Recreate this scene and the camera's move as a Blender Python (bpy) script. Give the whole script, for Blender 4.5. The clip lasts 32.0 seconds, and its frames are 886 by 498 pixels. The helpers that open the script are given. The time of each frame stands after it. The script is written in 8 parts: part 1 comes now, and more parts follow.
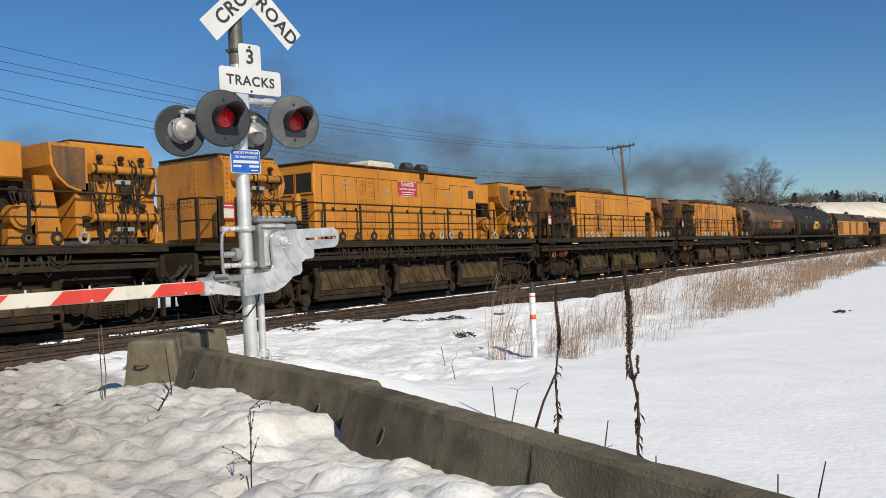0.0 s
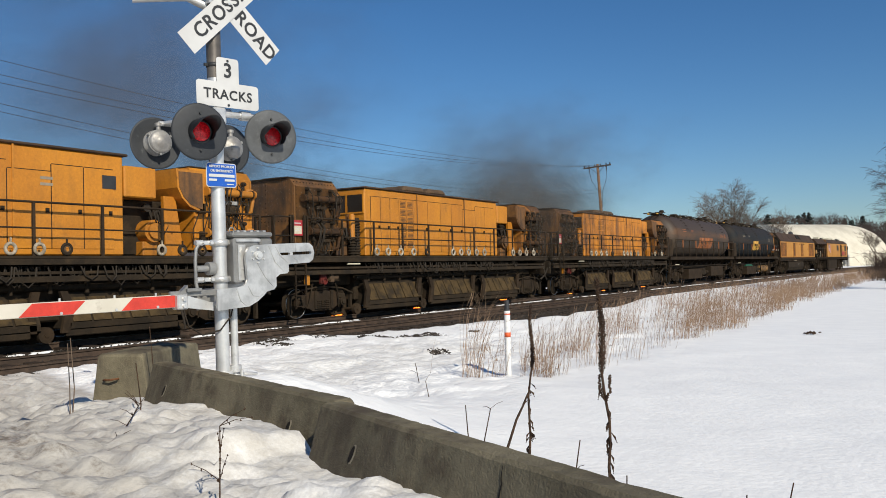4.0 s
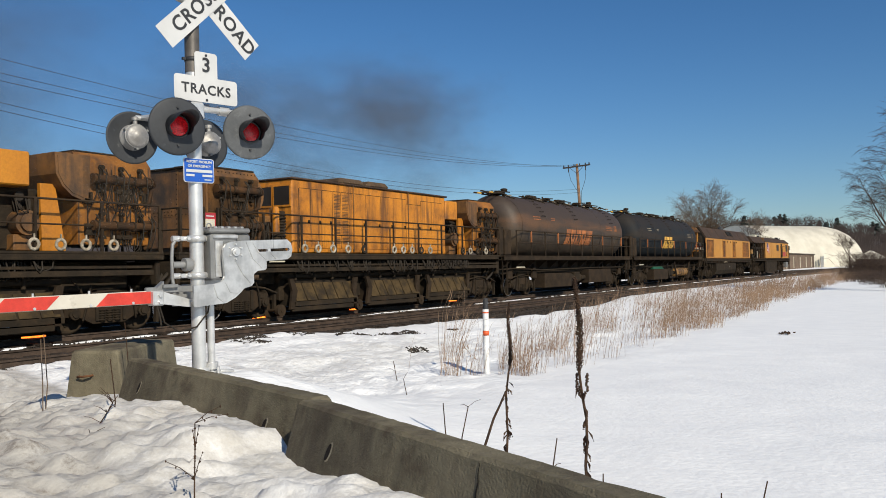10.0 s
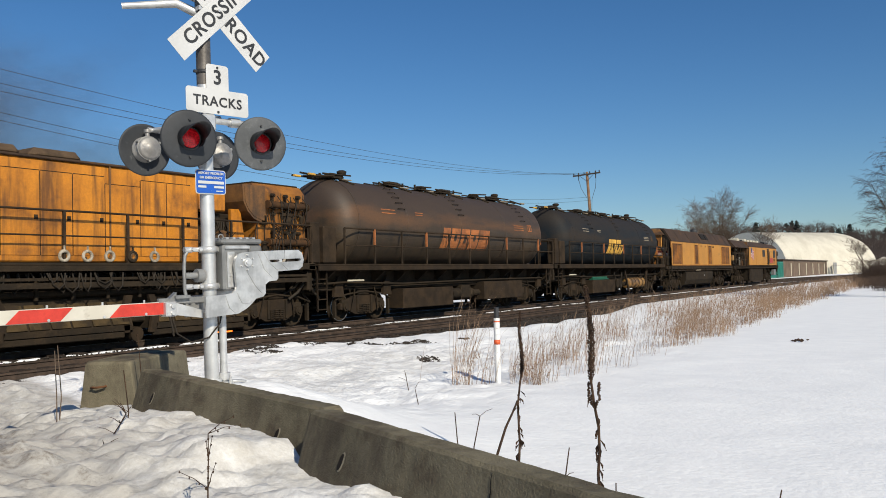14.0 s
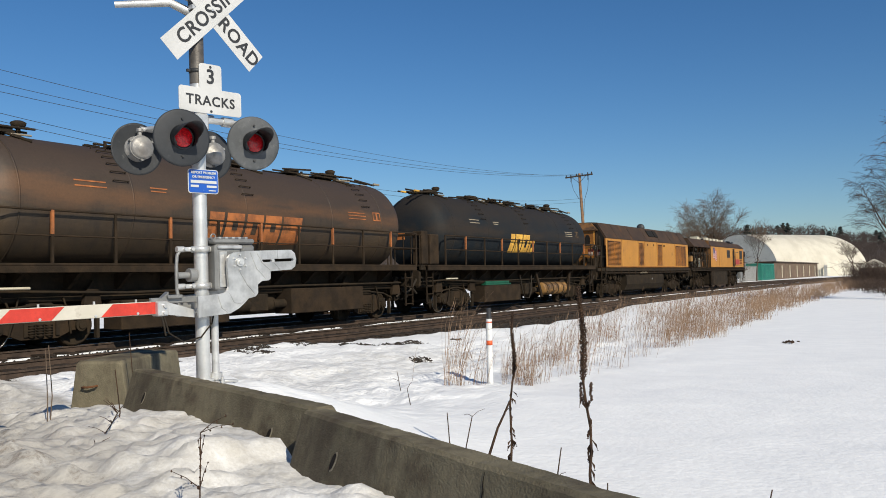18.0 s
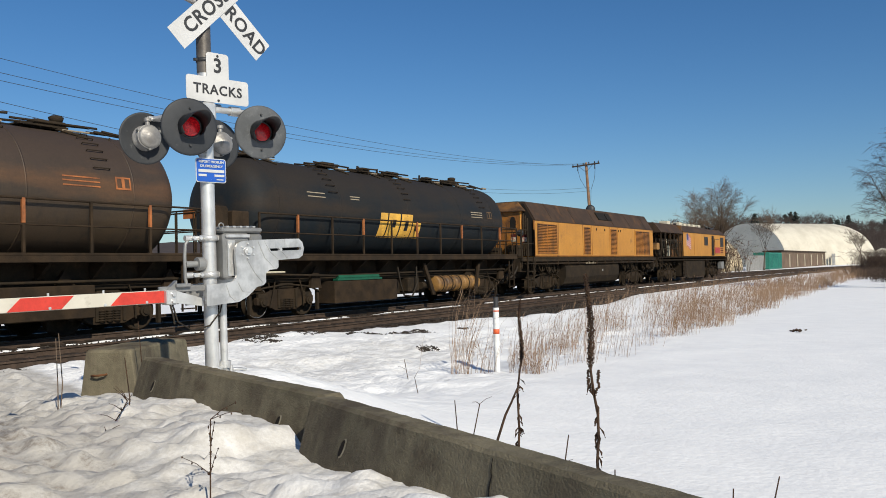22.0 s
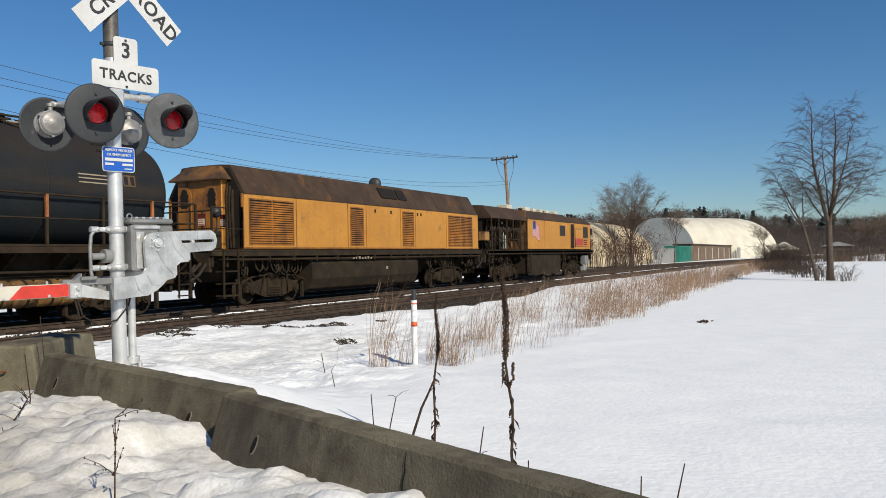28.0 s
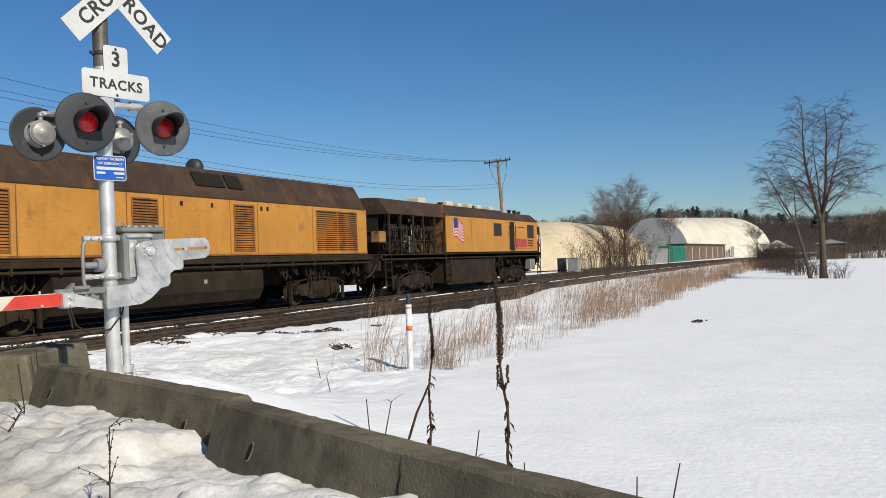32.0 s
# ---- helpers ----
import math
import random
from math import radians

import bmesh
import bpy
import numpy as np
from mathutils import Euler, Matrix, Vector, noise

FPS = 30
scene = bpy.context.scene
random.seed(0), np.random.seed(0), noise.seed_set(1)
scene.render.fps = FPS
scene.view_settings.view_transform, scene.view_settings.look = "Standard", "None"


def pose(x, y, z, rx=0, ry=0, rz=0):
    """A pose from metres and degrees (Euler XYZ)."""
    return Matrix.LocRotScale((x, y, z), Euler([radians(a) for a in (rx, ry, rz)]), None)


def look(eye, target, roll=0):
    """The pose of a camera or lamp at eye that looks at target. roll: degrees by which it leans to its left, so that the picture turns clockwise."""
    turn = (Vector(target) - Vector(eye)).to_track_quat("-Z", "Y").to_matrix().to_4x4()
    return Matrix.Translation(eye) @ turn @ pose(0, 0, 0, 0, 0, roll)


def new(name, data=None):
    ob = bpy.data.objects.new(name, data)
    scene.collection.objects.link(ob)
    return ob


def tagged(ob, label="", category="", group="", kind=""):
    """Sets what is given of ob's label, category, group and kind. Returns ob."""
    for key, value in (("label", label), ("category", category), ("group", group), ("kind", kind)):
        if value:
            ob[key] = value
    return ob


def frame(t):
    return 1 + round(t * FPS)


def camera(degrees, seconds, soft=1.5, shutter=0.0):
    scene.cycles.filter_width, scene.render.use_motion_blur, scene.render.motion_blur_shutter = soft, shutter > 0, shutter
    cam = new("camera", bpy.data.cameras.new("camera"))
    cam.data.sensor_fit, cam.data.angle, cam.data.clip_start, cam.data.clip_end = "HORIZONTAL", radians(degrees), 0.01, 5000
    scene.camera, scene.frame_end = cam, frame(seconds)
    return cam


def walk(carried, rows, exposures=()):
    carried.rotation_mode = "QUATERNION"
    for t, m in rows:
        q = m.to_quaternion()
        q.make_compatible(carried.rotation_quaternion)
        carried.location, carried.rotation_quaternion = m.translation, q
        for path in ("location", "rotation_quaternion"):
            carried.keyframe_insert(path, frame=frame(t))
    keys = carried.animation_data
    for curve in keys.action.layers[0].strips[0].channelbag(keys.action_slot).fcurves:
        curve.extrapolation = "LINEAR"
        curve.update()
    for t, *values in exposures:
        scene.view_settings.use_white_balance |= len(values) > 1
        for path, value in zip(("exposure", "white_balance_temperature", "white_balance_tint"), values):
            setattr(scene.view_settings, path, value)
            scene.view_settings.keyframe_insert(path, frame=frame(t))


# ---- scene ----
cam = camera(56.87, 32.0, 0.9)
# seconds, eye, yaw to the left, pitch up, lean
PATH = [
    (0, -0.019, 0.015, 1.547, 34.34, 0.36, -2.25),
    (0.5, -0.015, 0.019, 1.551, 33.60, 0.90, -2.11),
    (1, -0.011, 0.015, 1.552, 33.10, 1.38, -1.68),
    (1.5, -0.003, 0.011, 1.552, 32.79, 1.68, -1.55),
    (2, -0.003, 0.011, 1.554, 33.03, 1.73, -1.64),
    (2.5, -0.008, 0.014, 1.557, 33.45, 1.75, -1.67),
    (4.5, -0.001, 0.014, 1.557, 31.97, 1.23, -1.39),
    (5, 0.013, 0.020, 1.560, 30.91, 1.10, -1.53),
    (5.5, 0.013, 0.022, 1.557, 30.00, 1.06, -1.40),
    (6, 0.008, 0.025, 1.553, 29.63, 0.97, -1.29),
    (6.5, 0.007, 0.022, 1.555, 29.66, 0.98, -1.39),
    (7, 0.004, 0.025, 1.557, 29.79, 1.06, -1.19),
    (7.5, 0.003, 0.022, 1.555, 29.91, 1.05, -0.88),
    (8, 0.001, 0.023, 1.549, 30.07, 1.17, -0.86),
    (8.5, -0.001, 0.024, 1.555, 30.21, 1.39, -1.07),
    (9, -0.001, 0.021, 1.555, 30.57, 1.39, -1.04),
    (9.5, -0.005, 0.022, 1.554, 31.07, 1.28, -0.99),
    (10, -0.007, 0.023, 1.553, 31.22, 1.29, -1.00),
    (10.5, -0.009, 0.022, 1.553, 31.04, 1.24, -1.11),
    (11, -0.009, 0.022, 1.552, 31.16, 1.37, -1.13),
    (11.5, -0.009, 0.020, 1.553, 31.14, 1.37, -1.11),
    (12, -0.005, 0.020, 1.555, 31.14, 1.43, -1.22),
    (12.5, -0.001, 0.012, 1.558, 31.21, 1.51, -1.18),
    (13, 0.000, 0.011, 1.558, 31.27, 1.58, -1.19),
    (13.5, 0.004, 0.010, 1.555, 31.54, 1.69, -1.33),
    (14, -0.002, 0.011, 1.557, 31.94, 1.93, -1.35),
    (14.5, -0.004, 0.007, 1.557, 32.23, 2.11, -1.36),
    (16.5, -0.002, 0.001, 1.552, 31.94, 2.05, -1.30),
    (17, 0.002, 0.004, 1.549, 31.07, 1.80, -1.26),
    (17.5, 0.001, 0.008, 1.548, 31.05, 1.87, -1.22),
    (18, -0.002, 0.003, 1.551, 31.40, 1.99, -1.17),
    (18.5, 0.006, -0.006, 1.553, 31.36, 1.93, -1.22),
    (19, 0.000, -0.000, 1.550, 31.05, 1.92, -1.20),
    (19.5, 0.002, -0.009, 1.546, 31.58, 1.53, -1.19),
    (20, -0.011, -0.012, 1.543, 32.51, 1.14, -1.09),
    (20.5, -0.004, -0.011, 1.545, 32.42, 1.34, -1.06),
    (21, 0.002, -0.011, 1.545, 31.85, 1.51, -0.99),
    (21.5, -0.001, -0.010, 1.543, 31.72, 1.57, -1.05),
    (22, -0.003, -0.009, 1.541, 31.87, 1.27, -1.26),
    (22.5, -0.004, -0.002, 1.543, 31.95, 0.92, -1.35),
    (23, -0.002, -0.002, 1.539, 32.14, 0.54, -1.52),
    (23.5, -0.009, 0.003, 1.537, 32.77, 0.39, -1.85),
    (24, -0.009, 0.011, 1.540, 32.62, 0.08, -2.10),
    (24.5, -0.011, 0.018, 1.537, 31.40, -0.12, -2.12),
    (25, -0.011, 0.023, 1.537, 30.00, -0.27, -1.91),
    (25.5, -0.007, 0.020, 1.536, 29.50, -0.42, -1.62),
    (27.5, -0.001, 0.013, 1.547, 27.29, 0.53, -0.99),
    (28, 0.009, 0.013, 1.549, 26.26, 0.60, -1.11),
    (28.5, 0.009, 0.013, 1.548, 26.01, 0.60, -1.21),
    (29, 0.011, 0.017, 1.552, 25.76, 0.63, -1.33),
    (29.5, 0.020, 0.013, 1.552, 25.55, 0.72, -1.50),
    (30, 0.021, 0.009, 1.554, 25.61, 0.86, -1.57),
    (30.5, 0.027, 0.006, 1.553, 25.62, 0.89, -1.65),
    (31, 0.025, 0.004, 1.553, 25.73, 0.82, -1.62),
    (31.5, 0.022, 0.008, 1.552, 25.56, 0.84, -1.68),
    (32, 0.022, 0.011, 1.550, 25.86, 0.84, -2.00),
]


def eye_pose(x, y, z, yaw, pitch, roll):
    a, p = radians(yaw), radians(pitch)
    ahead = Vector((-math.sin(a) * math.cos(p), math.cos(a) * math.cos(p), math.sin(p)))
    return look((x, y, z), Vector((x, y, z)) + ahead, roll)


walk(cam, [(t, eye_pose(*row)) for t, *row in PATH])

# seconds, metres rolled by the train
ROLLED = [(0, 0.00), (1, 3.63), (2, 7.21), (4.5, 15.94), (6, 21.06), (7.5, 26.14), (9, 31.12), (10.5, 35.97), (12, 40.76), (13.5, 45.49), (14.5, 48.42), (16.5, 53.94), (18, 57.90), (19.5, 61.75), (21, 65.47), (22.5, 69.09), (24, 72.69), (25.5, 76.24), (27.5, 81.08), (29, 84.85), (30.5, 88.50), (32, 92.11)]
# ---- world and sun ----
SUN_AZ, SUN_EL = 119.0, 34.0   # degrees clockwise from +y, and above the horizon
world = bpy.data.worlds.new("sky")
world.use_nodes = True
scene.world = world
wn = world.node_tree
wbg = wn.nodes["Background"]
sky = wn.nodes.new("ShaderNodeTexSky")
sky.sky_type, sky.sun_disc = "NISHITA", False
sky.sun_elevation, sky.sun_rotation = radians(SUN_EL), radians(SUN_AZ)
sky.altitude, sky.air_density, sky.dust_density, sky.ozone_density = 200, 1.0, 0.3, 2.6
hs = wn.nodes.new("ShaderNodeHueSaturation")
hs.inputs["Saturation"].default_value = 1.16
tint = wn.nodes.new("ShaderNodeMix")
tint.data_type, tint.blend_type = "RGBA", "MULTIPLY"
tint.inputs[0].default_value = 1.0
tint.inputs[7].default_value = (0.808, 0.935, 1.085, 1)
wn.links.new(sky.outputs[0], tint.inputs[6])
wn.links.new(tint.outputs[2], hs.inputs["Color"])
wn.links.new(hs.outputs[0], wbg.inputs[0])
wbg.inputs[1].default_value = 0.079
lamp = bpy.data.lights.new("sun", "SUN")
lamp.energy, lamp.angle, lamp.color = 4.8, radians(0.53), (0.975, 0.895, 0.745)
sun_ob = new("sun", lamp)
az, el = radians(SUN_AZ), radians(SUN_EL)
sun_dir = Vector((math.sin(az) * math.cos(el), math.cos(az) * math.cos(el), math.sin(el)))
sun_ob.matrix_world = look(sun_dir * 50, (0, 0, 0))
scene.view_settings.exposure = 0.0


# ---- geometry builder ----
class Geo:
    """Collects vertices and faces of one mesh."""

    def __init__(self):
        self.v, self.f, self.s = [], [], []

    def add(self, verts, faces, smooth=False):
        n = len(self.v)
        self.v.extend(tuple(p) for p in verts)
        self.f.extend(tuple(i + n for i in face) for face in faces)
        self.s.extend([smooth] * len(faces))
        return self

    def box(self, x0, y0, z0, x1, y1, z1, bev=0.0, m=None):
        x0, x1, y0, y1, z0, z1 = min(x0, x1), max(x0, x1), min(y0, y1), max(y0, y1), min(z0, z1), max(z0, z1)
        c = Vector(((x0 + x1) / 2, (y0 + y1) / 2, (z0 + z1) / 2))
        h = Vector(((x1 - x0) / 2, (y1 - y0) / 2, (z1 - z0) / 2))
        if bev <= 0:
            vs = [c + Vector((sx * h.x, sy * h.y, sz * h.z)) for sx in (-1, 1) for sy in (-1, 1) for sz in (-1, 1)]
            fs = [(0, 1, 3, 2), (4, 6, 7, 5), (0, 4, 5, 1), (2, 3, 7, 6), (0, 2, 6, 4), (1, 5, 7, 3)]
        else:
            b = min(bev, 0.45 * min(h) * 2)
            vs, idx = [], {}
            for sx in (-1, 1):
                for sy in (-1, 1):
                    for sz in (-1, 1):
                        s = (sx, sy, sz)
                        for ax in range(3):
                            p = [s[k] * (h[k] - (0 if k == ax else b)) for k in range(3)]
                            idx[s, ax] = len(vs)
                            vs.append(c + Vector(p))
            fs = []
            for ax in range(3):
                o = [k for k in range(3) if k != ax]
                for sg in (-1, 1):
                    loop = []
                    for a, d in ((-1, -1), (1, -1), (1, 1), (-1, 1)):
                        s = [0, 0, 0]
                        s[ax], s[o[0]], s[o[1]] = sg, a, d
                        loop.append(idx[tuple(s), ax])
                    fs.append(loop if (sg > 0) == (ax != 1) else loop[::-1])
                for a in (-1, 1):
                    for d in (-1, 1):
                        s0, s1 = [0, 0, 0], [0, 0, 0]
                        s0[o[0]] = s1[o[0]] = a
                        s0[o[1]] = s1[o[1]] = d
                        s0[ax], s1[ax] = -1, 1
                        s0, s1 = tuple(s0), tuple(s1)
                        fs.append((idx[s0, o[0]], idx[s1, o[0]], idx[s1, o[1]], idx[s0, o[1]]))
            for sx in (-1, 1):
                for sy in (-1, 1):
                    for sz in (-1, 1):
                        fs.append(tuple(idx[(sx, sy, sz), k] for k in range(3)))
        if m is not None:
            vs = [m @ p for p in vs]
        return self.add(vs, fs)

    def cyl(self, p0, p1, r0, r1=None, n=12, caps=True, smooth=True):
        p0, p1 = Vector(p0), Vector(p1)
        r1 = r0 if r1 is None else r1
        ax = (p1 - p0).normalized()
        u = ax.orthogonal().normalized()
        w = ax.cross(u)
        ring = [(math.cos(2 * math.pi * k / n), math.sin(2 * math.pi * k / n)) for k in range(n)]
        vs = [p + (u * a + w * b) * r for p, r in ((p0, r0), (p1, r1)) for a, b in ring]
        self.add(vs, [(k, (k + 1) % n, n + (k + 1) % n, n + k) for k in range(n)], smooth)
        if caps:
            self.add(vs[:n], [tuple(range(n))[::-1]])
            self.add(vs[n:], [tuple(range(n))])
        return self

    def tube(self, pts, r, n=6):
        pts = [Vector(p) for p in pts]
        rs = r if isinstance(r, (list, tuple)) else [r] * len(pts)
        vs, u = [], None
        for i, p in enumerate(pts):
            ax = (pts[min(i + 1, len(pts) - 1)] - pts[max(i - 1, 0)]).normalized()
            u = ax.orthogonal().normalized() if u is None else (u - ax * u.dot(ax)).normalized()
            w = ax.cross(u)
            vs += [p + (u * math.cos(2 * math.pi * k / n) + w * math.sin(2 * math.pi * k / n)) * rs[i] for k in range(n)]
        fs = [(i * n + k, i * n + (k + 1) % n, (i + 1) * n + (k + 1) % n, (i + 1) * n + k) for i in range(len(pts) - 1) for k in range(n)]
        self.add(vs, fs, True)
        self.add(vs[:n], [tuple(range(n))[::-1]])
        self.add(vs[-n:], [tuple(range(n))])
        return self

    def lathe(self, prof, o, ax, n=24, smooth=True):
        """prof: (radius, distance along the axis) from one end to the other."""
        o, ax = Vector(o), Vector(ax).normalized()
        u = ax.orthogonal().normalized()
        w = ax.cross(u)
        vs = [o + ax * h + (u * math.cos(2 * math.pi * k / n) + w * math.sin(2 * math.pi * k / n)) * max(r, 1e-4) for r, h in prof for k in range(n)]
        fs = [(i * n + k, i * n + (k + 1) % n, (i + 1) * n + (k + 1) % n, (i + 1) * n + k) for i in range(len(prof) - 1) for k in range(n)]
        return self.add(vs, fs, smooth)

    def prism(self, poly, way):
        """poly: a plane loop of 3D points, pushed along way."""
        a = [Vector(p) for p in poly]
        way, n = Vector(way), len(poly)
        vs = a + [p + way for p in a]
        nor = Vector((0, 0, 0))
        for i in range(n):
            nor += a[i].cross(a[(i + 1) % n])
        fs = [tuple(range(n)), tuple(range(n, 2 * n))[::-1]] + [(i, n + i, n + (i + 1) % n, (i + 1) % n) for i in range(n)]
        if nor.dot(way) > 0:
            fs = [f[::-1] for f in fs]
        return self.add(vs, fs)

    def torus(self, c, ax, R, r, n=16, m=6, arc=1.0):
        c, ax = Vector(c), Vector(ax).normalized()
        u = ax.orthogonal().normalized()
        w = ax.cross(u)
        k1 = n if arc >= 1 else n + 1
        vs = []
        for i in range(k1):
            a = 2 * math.pi * arc * i / n
            d = u * math.cos(a) + w * math.sin(a)
            vs += [c + d * (R + r * math.cos(2 * math.pi * j / m)) + ax * r * math.sin(2 * math.pi * j / m) for j in range(m)]
        fs = [(i * m + j, ((i + 1) % k1) * m + j, ((i + 1) % k1) * m + (j + 1) % m, i * m + (j + 1) % m) for i in range(n) for j in range(m)]
        return self.add(vs, fs, True)

    def rock(self, c, r, rng, flat=0.7):
        t = [(0, 0, 1), (1, 0, 0), (0, 1, 0), (-1, 0, 0), (0, -1, 0), (0, 0, -1)]
        vs = [Vector(c) + Vector((p[0], p[1], p[2] * flat)) * r * rng.uniform(0.65, 1.25) for p in t]
        return self.add(vs, [(0, 1, 2), (0, 2, 3), (0, 3, 4), (0, 4, 1), (5, 2, 1), (5, 3, 2), (5, 4, 3), (5, 1, 4)])

    def mesh(self, name):
        me = bpy.data.meshes.new(name)
        me.from_pydata(self.v, [], self.f)
        me.polygons.foreach_set("use_smooth", self.s)
        me.update()
        return me


def part(name, geo, material, parent=None, label="", m=None):
    """Links a Geo (or a mesh) as one mesh object under a thing or a part."""
    me = geo.mesh(name) if isinstance(geo, Geo) else geo
    if not me.materials:
        me.materials.append(material)
    ob = new(name, me)
    ob.parent = parent
    if m is not None:
        ob.matrix_basis = m
    return tagged(ob, label) if label else ob


def thing(name, label, category, m=None, group=""):
    ob = new(name)
    ob.empty_display_size = 0.2
    if m is not None:
        ob.matrix_basis = m
    return tagged(ob, label, category, group)


def words(text, size, depth=0.002, spacing=1.0):
    """A mesh of letters in the built-in font, centred, in the xy plane."""
    cu = bpy.data.curves.new("lettering", "FONT")
    cu.body, cu.size, cu.extrude, cu.align_x, cu.align_y = text, size, depth, "CENTER", "CENTER"
    cu.space_character, cu.resolution_u, cu.offset = spacing, 3, 0.018 * size
    ob = new("lettering", cu)
    bpy.context.view_layer.update()
    me = bpy.data.meshes.new_from_object(ob.evaluated_get(bpy.context.evaluated_depsgraph_get()))
    bpy.data.objects.remove(ob)
    bpy.data.curves.remove(cu)
    return me


# ---- materials ----
def surf(name, col, col2=None, scale=3.0, rough=0.7, metal=0.0, bump=0.2, bscale=30.0, dirt=None, dscale=1.2, damount=0.5,
         streak=None, samount=0.5, emit=0.0, vary=0.0, dust=None, band=None):
    """A worn surface: two tones, patches of dirt, streaks that run down, fine relief."""
    ma = bpy.data.materials.new(name)
    ma.use_nodes = True
    nt = ma.node_tree
    N, L = nt.nodes, nt.links
    bs = N["Principled BSDF"]
    tc = N.new("ShaderNodeTexCoord").outputs["Object"]
    col2 = col2 or tuple(c * 0.8 for c in col)

    def noise_of(sc, detail, vec=tc, rgh=0.6):
        n = N.new("ShaderNodeTexNoise")
        n.inputs["Scale"].default_value, n.inputs["Detail"].default_value, n.inputs["Roughness"].default_value = sc, detail, rgh
        L.new(vec, n.inputs["Vector"])
        return n.outputs["Fac"]

    def ramp(fac, lo, hi):
        r = N.new("ShaderNodeMapRange")
        r.interpolation_type = "SMOOTHSTEP"
        r.inputs["From Min"].default_value, r.inputs["From Max"].default_value = lo, hi
        L.new(fac, r.inputs["Value"])
        return r.outputs[0]

    def mix(fac, a, b, amount=1.0):
        m = N.new("ShaderNodeMix")
        m.data_type = "RGBA"
        if amount < 1:
            mu = N.new("ShaderNodeMath")
            mu.operation = "MULTIPLY"
            L.new(fac, mu.inputs[0])
            mu.inputs[1].default_value = amount
            fac = mu.outputs[0]
        L.new(fac, m.inputs["Factor"])
        for sock, c in (("A", a), ("B", b)):
            s = [i for i in m.inputs if i.name == sock and i.type == "RGBA"][0]
            if isinstance(c, tuple):
                s.default_value = (*c, 1)
            else:
                L.new(c, s)
        return [o for o in m.outputs if o.type == "RGBA"][0]

    c = mix(ramp(noise_of(scale, 5), 0.35, 0.65), col, col2)
    if vary:
        oi = N.new("ShaderNodeObjectInfo")
        c = mix(oi.outputs["Random"], c, tuple(x * (1 - vary) for x in col))
    if streak:
        mp = N.new("ShaderNodeMapping")
        mp.inputs["Scale"].default_value = (2.8, 2.8, 0.30)
        L.new(tc, mp.inputs["Vector"])
        c = mix(ramp(noise_of(1.3, 4, mp.outputs[0]), 0.48, 0.72), c, streak, samount)
    d = None
    if dirt:
        d = ramp(noise_of(dscale, 6, rgh=0.68), 0.62 - 0.25 * damount, 0.78 - 0.1 * damount)
        c = mix(d, c, dirt, 0.9)
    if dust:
        # a second tone towards the top, with a ragged edge
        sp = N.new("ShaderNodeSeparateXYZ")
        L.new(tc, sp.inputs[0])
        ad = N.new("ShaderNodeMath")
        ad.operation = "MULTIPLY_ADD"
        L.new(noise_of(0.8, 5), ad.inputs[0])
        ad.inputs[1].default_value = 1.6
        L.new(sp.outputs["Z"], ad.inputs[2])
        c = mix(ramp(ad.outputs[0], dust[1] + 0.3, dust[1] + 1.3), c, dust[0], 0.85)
    if band:
        # a rust coloured band along the side, with ragged edges
        sp = N.new("ShaderNodeSeparateXYZ")
        L.new(tc, sp.inputs[0])
        off = N.new("ShaderNodeMath")
        off.operation = "SUBTRACT"
        L.new(sp.outputs["Z"], off.inputs[0])
        off.inputs[1].default_value = band[1]
        far = N.new("ShaderNodeMath")
        far.operation = "ABSOLUTE"
        L.new(off.outputs[0], far.inputs[0])
        mp = N.new("ShaderNodeMapping")
        mp.inputs["Scale"].default_value = (1.0, 0.45, 1.8)
        L.new(tc, mp.inputs["Vector"])
        ad = N.new("ShaderNodeMath")
        ad.operation = "MULTIPLY_ADD"
        L.new(noise_of(1.1, 6, mp.outputs[0], 0.65), ad.inputs[0])
        ad.inputs[1].default_value = -1.5
        L.new(far.outputs[0], ad.inputs[2])
        c = mix(ramp(ad.outputs[0], -0.30, -0.95), c, band[0], 0.8)
    if bump and metal < 0.3:
        # fine grain in the tone
        gr = N.new("ShaderNodeMapRange")
        gr.inputs["From Min"].default_value, gr.inputs["From Max"].default_value = 0.3, 0.7
        gr.inputs["To Min"].default_value, gr.inputs["To Max"].default_value = 0.80, 1.15
        L.new(noise_of(17, 8, rgh=0.78), gr.inputs["Value"])
        mg = N.new("ShaderNodeVectorMath")
        mg.operation = "SCALE"
        L.new(c, mg.inputs[0])
        L.new(gr.outputs[0], mg.inputs["Scale"])
        c = mg.outputs[0]
    L.new(c, bs.inputs["Base Color"])
    bs.inputs["Roughness"].default_value, bs.inputs["Metallic"].default_value = rough, metal
    bs.inputs["Specular IOR Level"].default_value = 0.2 if rough >= 0.7 else 0.5
    if bump:
        bp = N.new("ShaderNodeBump")
        bp.inputs["Strength"].default_value, bp.inputs["Distance"].default_value = bump, 0.02
        L.new(noise_of(bscale, 4), bp.inputs["Height"])
        L.new(bp.outputs[0], bs.inputs["Normal"])
    if emit:
        L.new(c, bs.inputs["Emission Color"])
        bs.inputs["Emission Strength"].default_value = emit
    return ma


